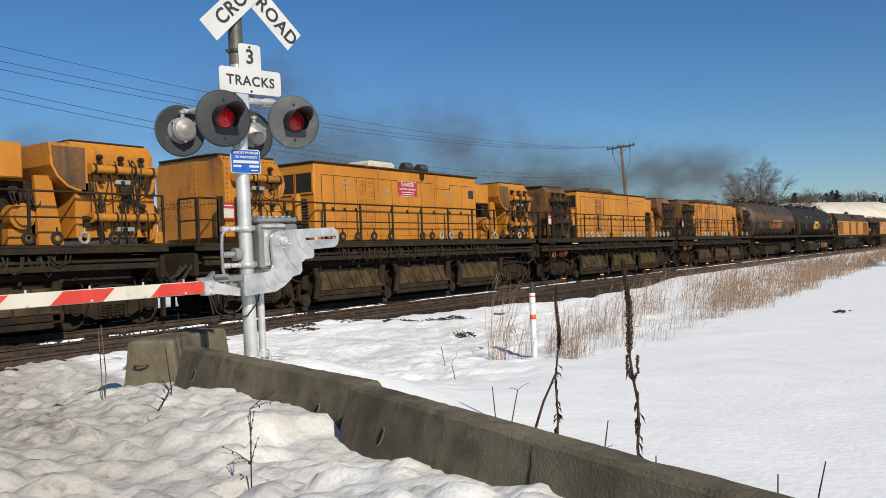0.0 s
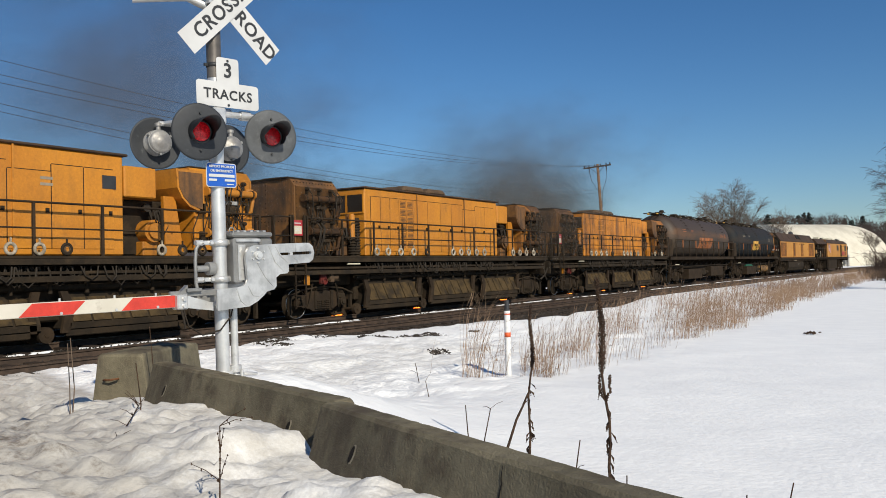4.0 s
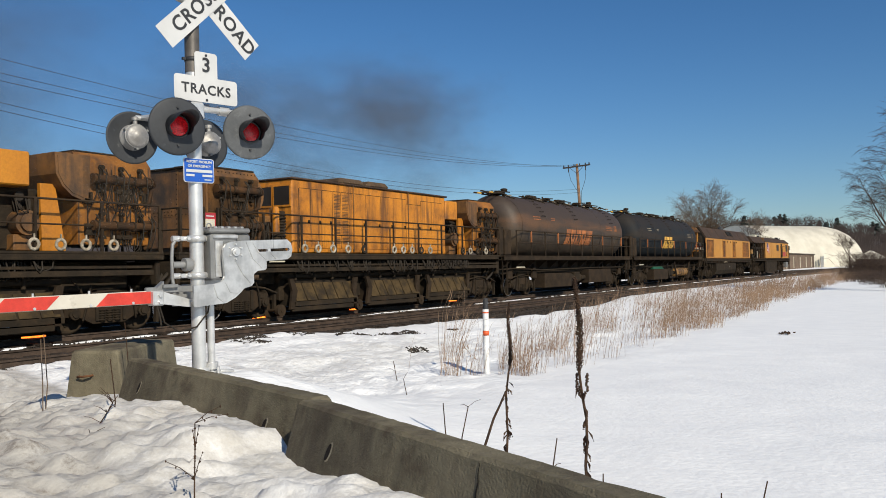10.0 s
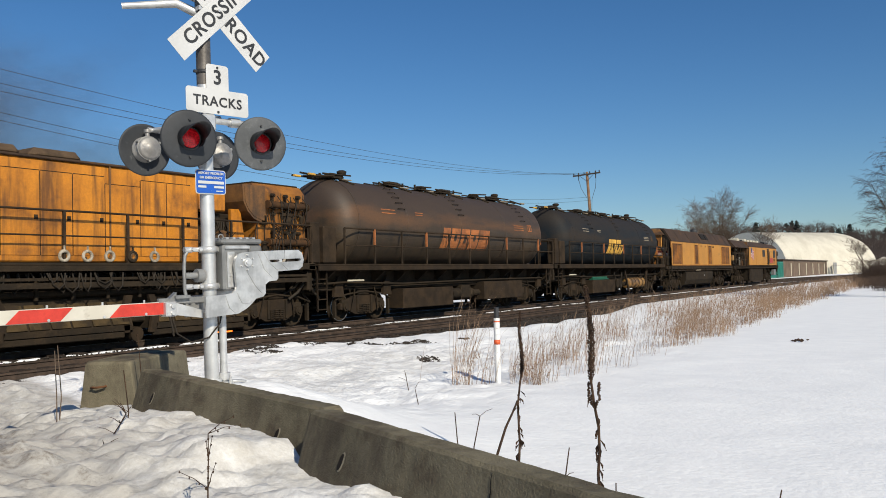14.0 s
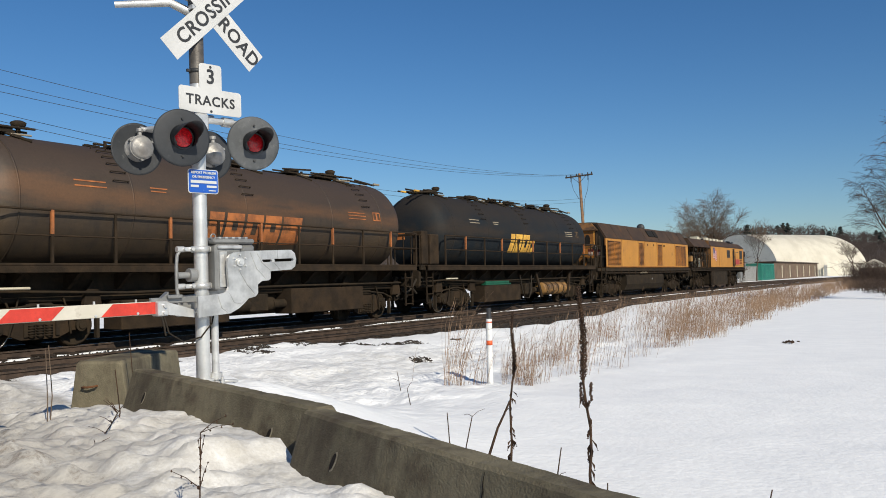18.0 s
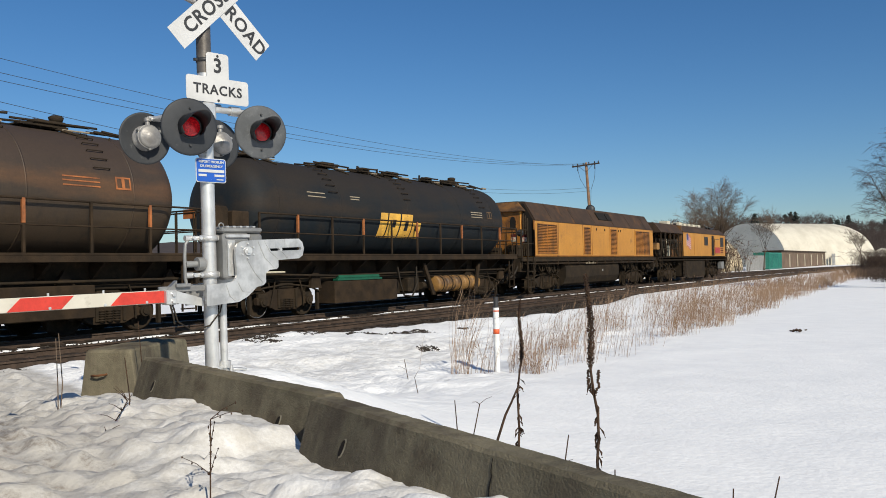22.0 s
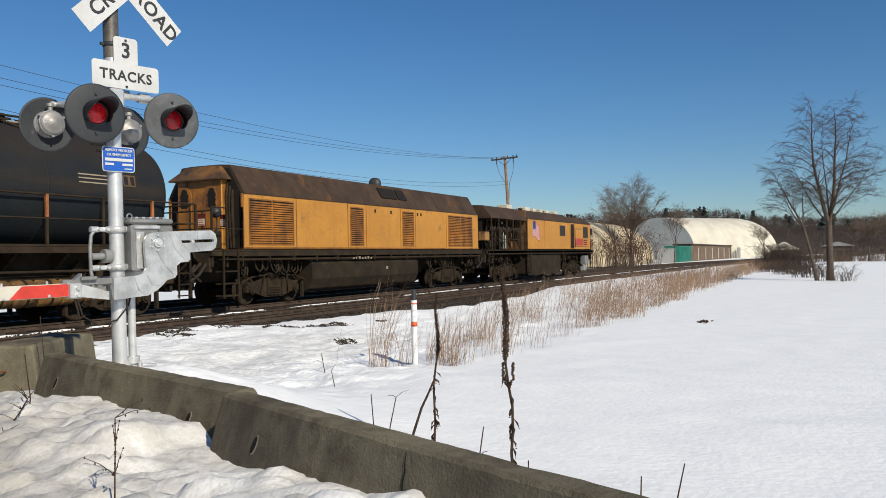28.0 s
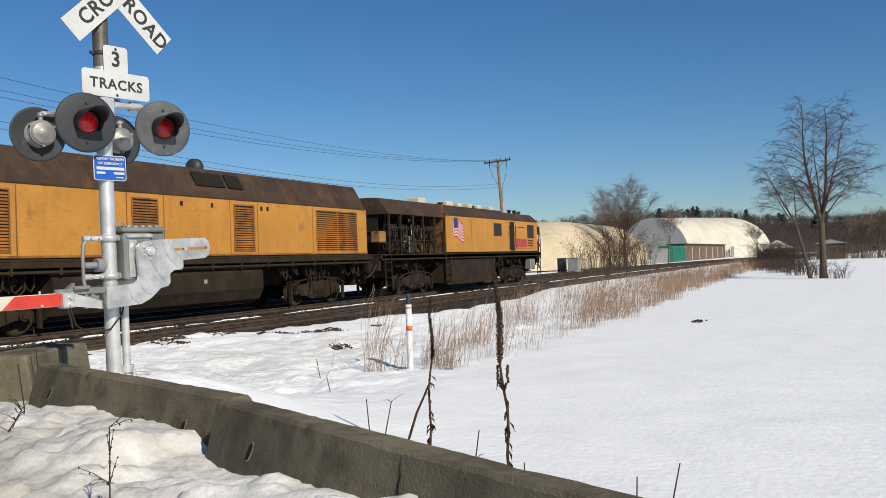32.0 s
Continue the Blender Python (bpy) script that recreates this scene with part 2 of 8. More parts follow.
GRIME = (0.028, 0.020, 0.014)
M = {
    "yellow": surf("yellow paint", (0.51, 0.200, 0.014), (0.43, 0.160, 0.012), 0.6, 0.5, bump=0.08, dirt=(0.20, 0.09, 0.02), dscale=1.3, damount=0.2, streak=(0.26, 0.11, 0.02), samount=0.32),
    "yellow_faded": surf("faded yellow paint", (0.50, 0.228, 0.033), (0.43, 0.192, 0.028), 0.7, 0.55, bump=0.08, dirt=(0.22, 0.105, 0.03), dscale=1.6, damount=0.22, streak=(0.27, 0.13, 0.035), samount=0.35),
    "yellow_mid": surf("worn yellow paint", (0.50, 0.195, 0.016), (0.39, 0.150, 0.014), 0.9, 0.55, bump=0.12, dirt=(0.13, 0.058, 0.018), dscale=1.6, damount=0.35, streak=(0.16, 0.07, 0.018), samount=0.5),
    "yellow_stained": surf("oil stained yellow paint", (0.58, 0.215, 0.013), (0.40, 0.142, 0.011), 0.9, 0.5, bump=0.1, dirt=(0.10, 0.045, 0.014), dscale=0.9, damount=0.45, streak=(0.085, 0.036, 0.012), samount=0.85),
    "yellow_old": surf("grimy yellow paint", (0.37, 0.140, 0.014), (0.23, 0.088, 0.013), 1.1, 0.6, bump=0.15, dirt=(0.07, 0.035, 0.016), dscale=1.3, damount=0.6, streak=(0.09, 0.04, 0.014), samount=0.7),
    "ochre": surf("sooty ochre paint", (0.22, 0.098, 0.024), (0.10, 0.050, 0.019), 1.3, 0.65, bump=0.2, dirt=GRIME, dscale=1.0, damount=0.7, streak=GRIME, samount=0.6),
    "ochre_side_shade": surf("sooty ochre paint with the side's shade in it", (0.100, 0.046, 0.013), (0.048, 0.025, 0.010), 1.5, 0.8, bump=0.25, dirt=GRIME, dscale=1.2, damount=0.75, streak=(0.16, 0.07, 0.018), samount=0.45),
    "barrel_rust": surf("rusted brown pipe", (0.075, 0.036, 0.014), (0.035, 0.020, 0.011), 3.0, 0.8, bump=0.25, dirt=GRIME, dscale=3, damount=0.5),
    "grime": surf("oily black grime", (0.033, 0.023, 0.0135), (0.020, 0.015, 0.010), 2.0, 0.88, bump=0.5, bscale=18, dirt=(0.050, 0.033, 0.018), dscale=2.5, damount=0.5),
    "loop_rust": surf("orange rust", (0.17, 0.075, 0.032), (0.09, 0.042, 0.022), 8, 0.85, bump=0.4),
    "rust": surf("rusty brown steel", (0.042, 0.027, 0.015), (0.022, 0.015, 0.009), 2.2, 0.88, bump=0.3, dirt=GRIME, dscale=1.5, damount=0.6),
    "hood": surf("dusty brown hood cover", (0.12, 0.078, 0.045), (0.08, 0.052, 0.032), 1.2, 0.8, bump=0.3, dirt=GRIME, dscale=0.9, damount=0.5),
    # dust= sets the tone towards the top, band= the one along the side
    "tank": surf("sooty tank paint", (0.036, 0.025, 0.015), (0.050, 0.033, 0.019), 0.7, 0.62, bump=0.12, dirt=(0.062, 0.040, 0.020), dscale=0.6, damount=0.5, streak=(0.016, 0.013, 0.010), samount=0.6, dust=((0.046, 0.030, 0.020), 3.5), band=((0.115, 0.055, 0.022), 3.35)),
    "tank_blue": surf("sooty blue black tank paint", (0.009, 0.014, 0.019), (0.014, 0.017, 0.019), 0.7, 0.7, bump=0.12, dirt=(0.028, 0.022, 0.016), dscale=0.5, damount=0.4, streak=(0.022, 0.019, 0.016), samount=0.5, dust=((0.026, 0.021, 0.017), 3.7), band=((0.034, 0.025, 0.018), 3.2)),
    "roof": surf("rust brown roof", (0.068, 0.042, 0.026), (0.042, 0.028, 0.020), 1.0, 0.7, bump=0.1, dirt=(0.13, 0.062, 0.022), dscale=1.2, damount=0.4, streak=GRIME, samount=0.5),
    # openings are flat sheets in this colour; their inner shade is painted
    "dark": surf("shade colour of openings", (0.017, 0.0145, 0.012), None, 3, 0.8, bump=0.1),
    "glass": surf("dark window glass", (0.022, 0.016, 0.010), None, 3, 0.5, bump=0.0),
    "housing": surf("dull cast lamp housing", (0.36, 0.35, 0.33), (0.27, 0.26, 0.25), 9, 0.5, metal=0.45, bump=0.2, dirt=(0.18, 0.17, 0.155), dscale=8, damount=0.4),
    "dull_red": surf("dull dirty red paint", (0.13, 0.022, 0.018), (0.07, 0.015, 0.012), 6, 0.7, bump=0.1),
    "reel_red": surf("red painted reel", (0.34, 0.030, 0.022), (0.22, 0.022, 0.018), 5, 0.55, bump=0.1),
    "dark_galv_tone": surf("steel toned like a dark reflection", (0.14, 0.125, 0.11), (0.09, 0.08, 0.07), 5, 0.5, metal=0.4, bump=0.15),
    "rail": surf("rusty rail", (0.085, 0.058, 0.042), (0.05, 0.036, 0.027), 4, 0.7, bump=0.3),
    "railhead": surf("worn rail head", (0.25, 0.22, 0.19), (0.12, 0.09, 0.07), 3, 0.4, metal=0.8, bump=0.1),
    "tyre_steel": surf("bright wheel rim", (0.55, 0.54, 0.52), None, 5, 0.3, metal=0.9, bump=0.05),
    "wood": surf("weathered sleeper wood", (0.048, 0.034, 0.025), (0.028, 0.022, 0.018), 6, 0.9, bump=0.6, vary=0.4),
    "ballast": surf("grey ballast stone", (0.060, 0.050, 0.041), (0.022, 0.018, 0.015), 22, 0.9, bump=1.0, bscale=28, dirt=(0.035, 0.028, 0.022), dscale=0.8, damount=0.6),
    "concrete": surf("weathered concrete", (0.19, 0.165, 0.110), (0.115, 0.100, 0.067), 1.6, 0.9, bump=0.5, bscale=75, dirt=(0.085, 0.066, 0.046), dscale=3.2, damount=0.5, streak=(0.072, 0.058, 0.043), samount=0.75),
    "concrete_pale": surf("pale broken concrete", (0.34, 0.30, 0.22), (0.24, 0.20, 0.14), 20, 0.9, bump=0.4, bscale=80),
    "galv": surf("galvanised steel", (0.66, 0.66, 0.645), (0.54, 0.54, 0.53), 6, 0.38, metal=0.5, bump=0.06, dirt=(0.40, 0.39, 0.38), dscale=7, damount=0.3),
    "alu": surf("cast aluminium", (0.60, 0.60, 0.59), (0.36, 0.36, 0.355), 4.5, 0.36, metal=0.5, bump=0.3, bscale=7, streak=(0.72, 0.71, 0.69), samount=0.6),
    "steel_box": surf("dull grey case", (0.30, 0.30, 0.29), (0.22, 0.22, 0.215), 5, 0.5, metal=0.4, bump=0.15, bscale=14),
    "white_sign": surf("white sign sheet", (0.56, 0.56, 0.55), (0.50, 0.50, 0.49), 2, 0.5, bump=0.0),
    "arm_white": surf("weathered cream white sheet", (0.62, 0.585, 0.50), (0.55, 0.515, 0.43), 4, 0.5, bump=0.0, dirt=(0.40, 0.36, 0.29), dscale=6, damount=0.2),
    "black": surf("black paint", (0.020, 0.021, 0.023), (0.030, 0.031, 0.033), 3, 0.55, bump=0.05),
    "disc": surf("faded black signal disc", (0.019, 0.022, 0.026), (0.028, 0.031, 0.036), 3, 0.62, bump=0.03, dirt=(0.16, 0.17, 0.17), dscale=5, damount=0.0),
    "disc_worn": surf("chalky worn signal disc", (0.075, 0.08, 0.085), (0.045, 0.05, 0.054), 4, 0.6, bump=0.03, dirt=(0.20, 0.21, 0.21), dscale=6, damount=0.45),
    "red_sheet": surf("red reflective sheet", (0.62, 0.050, 0.030), (0.52, 0.040, 0.025), 5, 0.4, bump=0.02),
    "red_lens": surf("lit red lens", (0.62, 0.010, 0.018), (0.28, 0.005, 0.009), 60, 0.25, bump=0.2, bscale=120, emit=0.16),
    "red_lens_dim": surf("dim red lens", (0.45, 0.008, 0.014), (0.22, 0.004, 0.008), 60, 0.2, bump=0.2, bscale=120, emit=0.07),
    "blue_sign": surf("blue sign sheet", (0.014, 0.10, 0.46), (0.013, 0.085, 0.40), 2, 0.4, bump=0.0),
    "red_sign": surf("red sign sheet", (0.42, 0.035, 0.045), None, 2, 0.5, bump=0.0),
    "orange_mark": surf("faded orange lettering", (0.42, 0.140, 0.037), (0.22, 0.075, 0.024), 2.5, 0.6, bump=0.0, dirt=(0.09, 0.045, 0.02), dscale=2.2, damount=0.5),
    "yellow_mark": surf("yellow lettering", (0.75, 0.42, 0.06), (0.55, 0.30, 0.05), 2.5, 0.6, bump=0.0, dirt=(0.10, 0.06, 0.02), dscale=4, damount=0.2),
    "pale": surf("pale stencil paint", (0.30, 0.25, 0.18), None, 5, 0.7, bump=0.0),
    "white_hose": surf("dirty white ring", (0.42, 0.37, 0.29), (0.20, 0.165, 0.12), 9, 0.8, bump=0.2),
    "rubber": surf("black rubber hose", (0.034, 0.027, 0.020), None, 6, 0.7, bump=0.15),
    "glow": surf("glowing grinding sparks", (1.0, 0.12, 0.015), (1.0, 0.28, 0.03), 6, 0.9, bump=0.0, emit=2.6),
    "skirt": surf("scuffed oily skirt", (0.078, 0.051, 0.022), (0.036, 0.025, 0.012), 2.5, 0.85, bump=0.3, dirt=GRIME, dscale=2.5, damount=0.6),
    "barrel": surf("yellow brown barrel", (0.30, 0.16, 0.045), (0.13, 0.07, 0.028), 2, 0.6, bump=0.1, dirt=GRIME, dscale=2, damount=0.5),
    "green": surf("green painted steel", (0.012, 0.11, 0.06), (0.010, 0.08, 0.045), 1, 0.5, bump=0.05),
    "teal": surf("teal container paint", (0.02, 0.20, 0.15), (0.015, 0.15, 0.12), 0.6, 0.6, bump=0.1),
    "shed": surf("brown shed wall", (0.17, 0.12, 0.085), (0.12, 0.085, 0.06), 0.6, 0.8, bump=0.2),
    "fabric": surf("white tent fabric", (0.64, 0.60, 0.50), (0.54, 0.50, 0.41), 0.25, 0.7, bump=0.1, bscale=1.5),
    "fabric_tan": surf("cream tent fabric", (0.64, 0.54, 0.38), (0.54, 0.45, 0.30), 0.25, 0.7, bump=0.1, bscale=1.5, streak=(0.4, 0.32, 0.2), samount=0.3),
    "pole_wood": surf("weathered pole wood", (0.26, 0.15, 0.085), (0.18, 0.11, 0.065), 3, 0.85, bump=0.3, streak=(0.36, 0.25, 0.16), samount=0.5),
    "arm_wood": surf("dark tarred wood", (0.07, 0.055, 0.045), (0.045, 0.036, 0.03), 3, 0.85, bump=0.3),
    "bark": surf("grey brown bark", (0.105, 0.078, 0.060), (0.065, 0.050, 0.040), 4, 0.9, bump=0.8, bscale=12),
    "twigs": surf("brown twigs", (0.090, 0.062, 0.045), (0.060, 0.042, 0.033), 2, 0.9, bump=0.0),
    "twigs_pale": surf("pale brown twigs", (0.17, 0.125, 0.09), (0.12, 0.085, 0.06), 2, 0.9, bump=0.0),
    "grass": surf("dry tan grass", (0.270, 0.180, 0.115), (0.15, 0.098, 0.066), 1.5, 0.9, bump=0.0),
    "stalk": surf("dead brown stalk", (0.085, 0.050, 0.030), (0.045, 0.028, 0.020), 12, 0.95, bump=1.0, bscale=60),
    "leaf": surf("brown dead leaf", (0.17, 0.075, 0.035), (0.10, 0.05, 0.028), 9, 0.9, bump=0.2),
    "wood_far": surf("bare far woods", (0.078, 0.061, 0.054), (0.054, 0.043, 0.039), 0.12, 1.0, bump=0.0),
    "pine": surf("dark pine needles", (0.042, 0.052, 0.044), (0.028, 0.038, 0.034), 0.3, 1.0, bump=0.0),
    "wire": surf("weathered wire", (0.045, 0.047, 0.05), None, 2, 0.7, bump=0.0),
    "post_white": surf("white marker post", (0.78, 0.78, 0.76), (0.70, 0.70, 0.68), 4, 0.5, bump=0.03),
    "orange_band": surf("orange red band", (0.75, 0.12, 0.03), None, 5, 0.5, bump=0.0),
    "grey_paint": surf("grey painted metal", (0.30, 0.30, 0.29), (0.24, 0.24, 0.23), 2, 0.6, bump=0.05),
    "cream": surf("cream painted metal", (0.60, 0.55, 0.42), (0.50, 0.45, 0.34), 2, 0.6, bump=0.05),
    "flag_red": surf("flag red", (0.45, 0.03, 0.04), None, 3, 0.6, bump=0.0),
    "flag_blue": surf("flag blue", (0.03, 0.04, 0.16), None, 3, 0.6, bump=0.0),
}


def snow_material():
    ma = bpy.data.materials.new("old snow")
    ma.use_nodes = True
    nt = ma.node_tree
    N, L = nt.nodes, nt.links
    bs = N["Principled BSDF"]
    tc = N.new("ShaderNodeTexCoord").outputs["Object"]

    def noise_of(sc, detail, rgh=0.6, stretch=None):
        v = tc
        if stretch:
            mp = N.new("ShaderNodeMapping")
            mp.inputs["Scale"].default_value = stretch
            mp.inputs["Rotation"].default_value = (0, 0, radians(-30))
            L.new(tc, mp.inputs["Vector"])
            v = mp.outputs[0]
        n = N.new("ShaderNodeTexNoise")
        n.inputs["Scale"].default_value, n.inputs["Detail"].default_value, n.inputs["Roughness"].default_value = sc, detail, rgh
        L.new(v, n.inputs["Vector"])
        return n.outputs["Fac"]

    at = N.new("ShaderNodeAttribute")
    at.attribute_name = "dirt"
    mu = N.new("ShaderNodeMath")
    mu.operation = "MULTIPLY_ADD"
    L.new(noise_of(3.0, 9, 0.72, (1, 1.6, 1)), mu.inputs[0])
    mu.inputs[1].default_value = 1.0
    spk = N.new("ShaderNodeMath")
    spk.operation = "MULTIPLY_ADD"
    L.new(noise_of(30, 5, 0.8), spk.inputs[0])
    L.new(at.outputs["Fac"], spk.inputs[1])
    L.new(at.outputs["Fac"], spk.inputs[2])
    L.new(spk.outputs[0], mu.inputs[2])
    r = N.new("ShaderNodeMapRange")
    r.interpolation_type = "SMOOTHSTEP"
    r.inputs["From Min"].default_value, r.inputs["From Max"].default_value = 0.58, 1.44
    L.new(mu.outputs[0], r.inputs["Value"])
    m = N.new("ShaderNodeMix")
    m.data_type = "RGBA"
    L.new(r.outputs[0], m.inputs["Factor"])
    a, b = [i for i in m.inputs if i.type == "RGBA"]
    a.default_value, b.default_value = (0.84, 0.84, 0.85, 1), (0.46, 0.435, 0.39, 1)
    tone = N.new("ShaderNodeMix")
    tone.data_type = "RGBA"
    ta, tb = [i for i in tone.inputs if i.type == "RGBA"]
    ta.default_value, tb.default_value = (0.93, 0.93, 0.915, 1), (0.85, 0.855, 0.85, 1)
    tr2 = N.new("ShaderNodeMapRange")
    tr2.inputs["From Min"].default_value, tr2.inputs["From Max"].default_value = 0.36, 0.66
    L.new(noise_of(1.6, 7, 0.7, (1, 1.7, 1)), tr2.inputs["Value"])
    L.new(tr2.outputs[0], tone.inputs["Factor"])
    L.new([o for o in tone.outputs if o.type == "RGBA"][0], a)
    # dark road grit where the bank is dirtiest
    gm = N.new("ShaderNodeMath")
    gm.operation = "MULTIPLY_ADD"
    L.new(at.outputs["Fac"], gm.inputs[0])
    gm.inputs[1].default_value = 0.95
    L.new(noise_of(4.5, 10, 0.8), gm.inputs[2])
    gr = N.new("ShaderNodeMapRange")
    gr.interpolation_type = "SMOOTHSTEP"
    gr.inputs["From Min"].default_value, gr.inputs["From Max"].default_value = 1.05, 1.30
    L.new(gm.outputs[0], gr.inputs["Value"])
    grit = N.new("ShaderNodeMix")
    grit.data_type = "RGBA"
    ga, gb = [i for i in grit.inputs if i.type == "RGBA"]
    L.new(gr.outputs[0], grit.inputs["Factor"])
    L.new([o for o in m.outputs if o.type == "RGBA"][0], ga)
    gb.default_value = (0.16, 0.13, 0.10, 1)
    L.new([o for o in grit.outputs if o.type == "RGBA"][0], bs.inputs["Base Color"])
    bs.inputs["Roughness"].default_value = 0.62
    bs.inputs["Specular IOR Level"].default_value = 0.25
    add = N.new("ShaderNodeMath")
    add.operation = "MULTIPLY_ADD"
    L.new(noise_of(46, 4), add.inputs[0])
    add.inputs[1].default_value = 0.12
    L.new(noise_of(13.0, 5, 0.55), add.inputs[2])
    bp = N.new("ShaderNodeBump")
    bp.inputs["Strength"].default_value, bp.inputs["Distance"].default_value = 0.9, 0.11
    ra = N.new("ShaderNodeAttribute")
    ra.attribute_name = "crumble"
    L.new(ra.outputs["Fac"], bp.inputs["Strength"])
    L.new(add.outputs[0], bp.inputs["Height"])
    L.new(bp.outputs[0], bs.inputs["Normal"])
    return ma


M["snow"] = snow_material()

# ---- ground ----
def smooth(a, b, x):
    t = max(0.0, min(1.0, (x - a) / (b - a)))
    return t * t * (3 - 2 * t)


# the two barriers' line: a point on it, its direction and the side of the camera
BAR = Vector((-3.15, 3.80))
BAR_WAY = Vector((0.925, -0.38)).normalized()
BAR_OUT = Vector((BAR_WAY.y, -BAR_WAY.x))


def bend(y):
    """How far the tracks have swung to the right at y."""
    u = min(max(0.0, y - 70.0), 80.0)
    return 0.00075 * u * u + 0.12 * max(0.0, y - 150.0)


def snow_height(x, y):
    q = Vector((x, y)) - BAR
    along, out = q.dot(BAR_WAY), q.dot(BAR_OUT)
    h = 0.035 * noise.noise((x * 0.35, y * 0.35, 0)) + 0.012 * noise.noise((x * 1.3, y * 1.3, 3))
    edge = -12.85 + 0.75 * smooth(13, 16, y) + 1.6 * smooth(16, 20.5, y) - 1.9 * smooth(25, 38, y) + 0.22 * noise.noise((y * 0.9, 5.0, 2.0)) + 0.12 * noise.noise((y * 2.7, 1.0, 4.0))
    far = smooth(edge + 0.3, edge - 0.35, x - bend(y))
    # ploughed bank on the near side of the barriers
    bank = smooth(-0.15, 0.12, out) * (1 - smooth(1.9, 3.2, out)) * smooth(1.0, 2.0, math.hypot(x, y)) * (1 - smooth(3.2, 5.4, along))
    # drifted ridges with creases between rounded humps
    u, v = x * 0.85 + y * 0.52, y * 0.85 - x * 0.52
    w = v + 0.16 * noise.noise((u * 1.3, v * 1.3, 6))
    deep = smooth(0.08, 0.55, out)
    lump = 0.05 * noise.noise((x * 1.1 + 7, y * 1.7, 1.5)) + (0.02 + 0.05 * deep) * (abs(noise.noise((u * 1.2, w * 3.0, 4))) - 0.2)
    lump += (0.03 + 0.11 * deep) * (abs(noise.noise((u * 3.4, w * 5.6, 9))) - 0.2) + (0.010 + 0.034 * deep) * abs(noise.noise((u * 6.5, w * 12.0, 2)))
    top = float(np.interp(along, (-6.2, -4.8, -3.6, -2.2, -1.05, -0.42, -0.28, 0.0, 0.45, 1.1, 1.83, 2.6), (0.10, 0.28, 0.39, 0.50, 0.555, 0.57, 0.47, 0.45, 0.45, 0.50, 0.61, 0.67)))
    top += (float(np.interp(along, (-5.2, -4.0, -2.6, -1.0, 0.4, 2.5), (0.02, 0.21, 0.42, 0.48, 0.44, 0.52))) - top) * smooth(0.5, 1.3, out)
    b = bank * (top + lump)
    # the field side, heaped up round the signal
    heap = 0.46 * math.exp(-((x + 5.75) ** 2 + (y - 5.5) ** 2) / 2.6) + 0.20 * smooth(-0.1, -0.3, out) * smooth(-2.2, -0.3, out) * smooth(-7, -5, along)
    rough = (1 - far) * smooth(-3.6, -7.0, x) * smooth(30, 14, y) * (0.10 * noise.noise((x * 0.9, y * 0.9, 11)) + 0.06 * noise.noise((x * 2.2, y * 2.4, 5)) + 0.035 * noise.noise((x * 4.6, y * 5.2, 8)) + 0.02 * noise.noise((x * 9.5, y * 10.5, 3)))
    verge = 0.12 * smooth(-7, -10.5, x) * (1 - far)
    return h + b + (1 - bank) * (heap + rough + verge) - 0.14 * far


def spread(marks):
    """Values that run through (value, step) marks with growing steps."""
    out = []
    for (a, sa), (b, sb) in zip(marks, marks[1:]):
        x = a
        while x < b - 1e-6:
            out.append(x)
            t = (x - a) / (b - a)
            x += sa + (sb - sa) * t
    return out + [marks[-1][0]]


def ground():
    xs = spread([(-3000, 700), (-400, 90), (-60, 5), (-22, 0.8), (-12, 0.14), (-8, 0.055), (-0.5, 0.045), (4, 0.3), (30, 4), (300, 60), (3000, 700)])
    ys = spread([(-600, 150), (-40, 8), (-4, 0.6), (0.4, 0.06), (2, 0.045), (7, 0.06), (12, 0.14), (24, 0.35), (80, 3), (400, 50), (4000, 700)])
    g, dirt, crumble = Geo(), [], []
    vs = []
    for y in ys:
        for x in xs:
            near = -40 < x < 40 and -10 < y < 120
            z = snow_height(x, y) if near else (-0.14 if -24 < x - bend(y) < -11.9 else 0.0)
            vs.append((x, y, z))
            q = Vector((x, y)) - BAR
            out, along = q.dot(BAR_OUT), q.dot(BAR_WAY)
            d = (0.40 + 0.18 * smooth(0.3, 1.5, out)) * (0.80 + 0.30 * smooth(1.8, -1.6, along)) * smooth(-0.1, 0.2, out) * smooth(8, 2, x + 0.8 * math.sin(y)) * smooth(-20, -14, x) * smooth(-11, -4, y + math.sin(x * 0.7)) * smooth(9.6, 8.2, y)
            d += 0.26 * smooth(-6, -8, x) * smooth(-11.5, -9, x) * smooth(5, 8, y) * smooth(17, 13, y)
            dirt.append(d)
            crumble.append(0.14 + 0.10 * smooth(-0.2, 0.1, out) * smooth(5, 2, along) * smooth(9, 7, y) + (0.26 * smooth(-4, -7, x) * smooth(34, 14, y) if out < 0 else 0))
    n = len(xs)
    g.add(vs, [(j * n + i, j * n + i + 1, (j + 1) * n + i + 1, (j + 1) * n + i) for j in range(len(ys) - 1) for i in range(n - 1)], True)
    me = g.mesh("ground")
    at = me.attributes.new("dirt", "FLOAT", "POINT")
    at.data.foreach_set("value", dirt)
    at = me.attributes.new("crumble", "FLOAT", "POINT")
    at.data.foreach_set("value", crumble)
    me.materials.append(M["snow"])
    tagged(new("ground", me), "snow covered field with a dirty ploughed bank beside the barriers", "snow", kind="structure")


ground()

# ---- tracks ----
TRAIN_X, NEAR_X, RAIL_Z = -17.4, -13.5, 0.2
TRACK_FROM, TRACK_TO = -45.0, 420.0


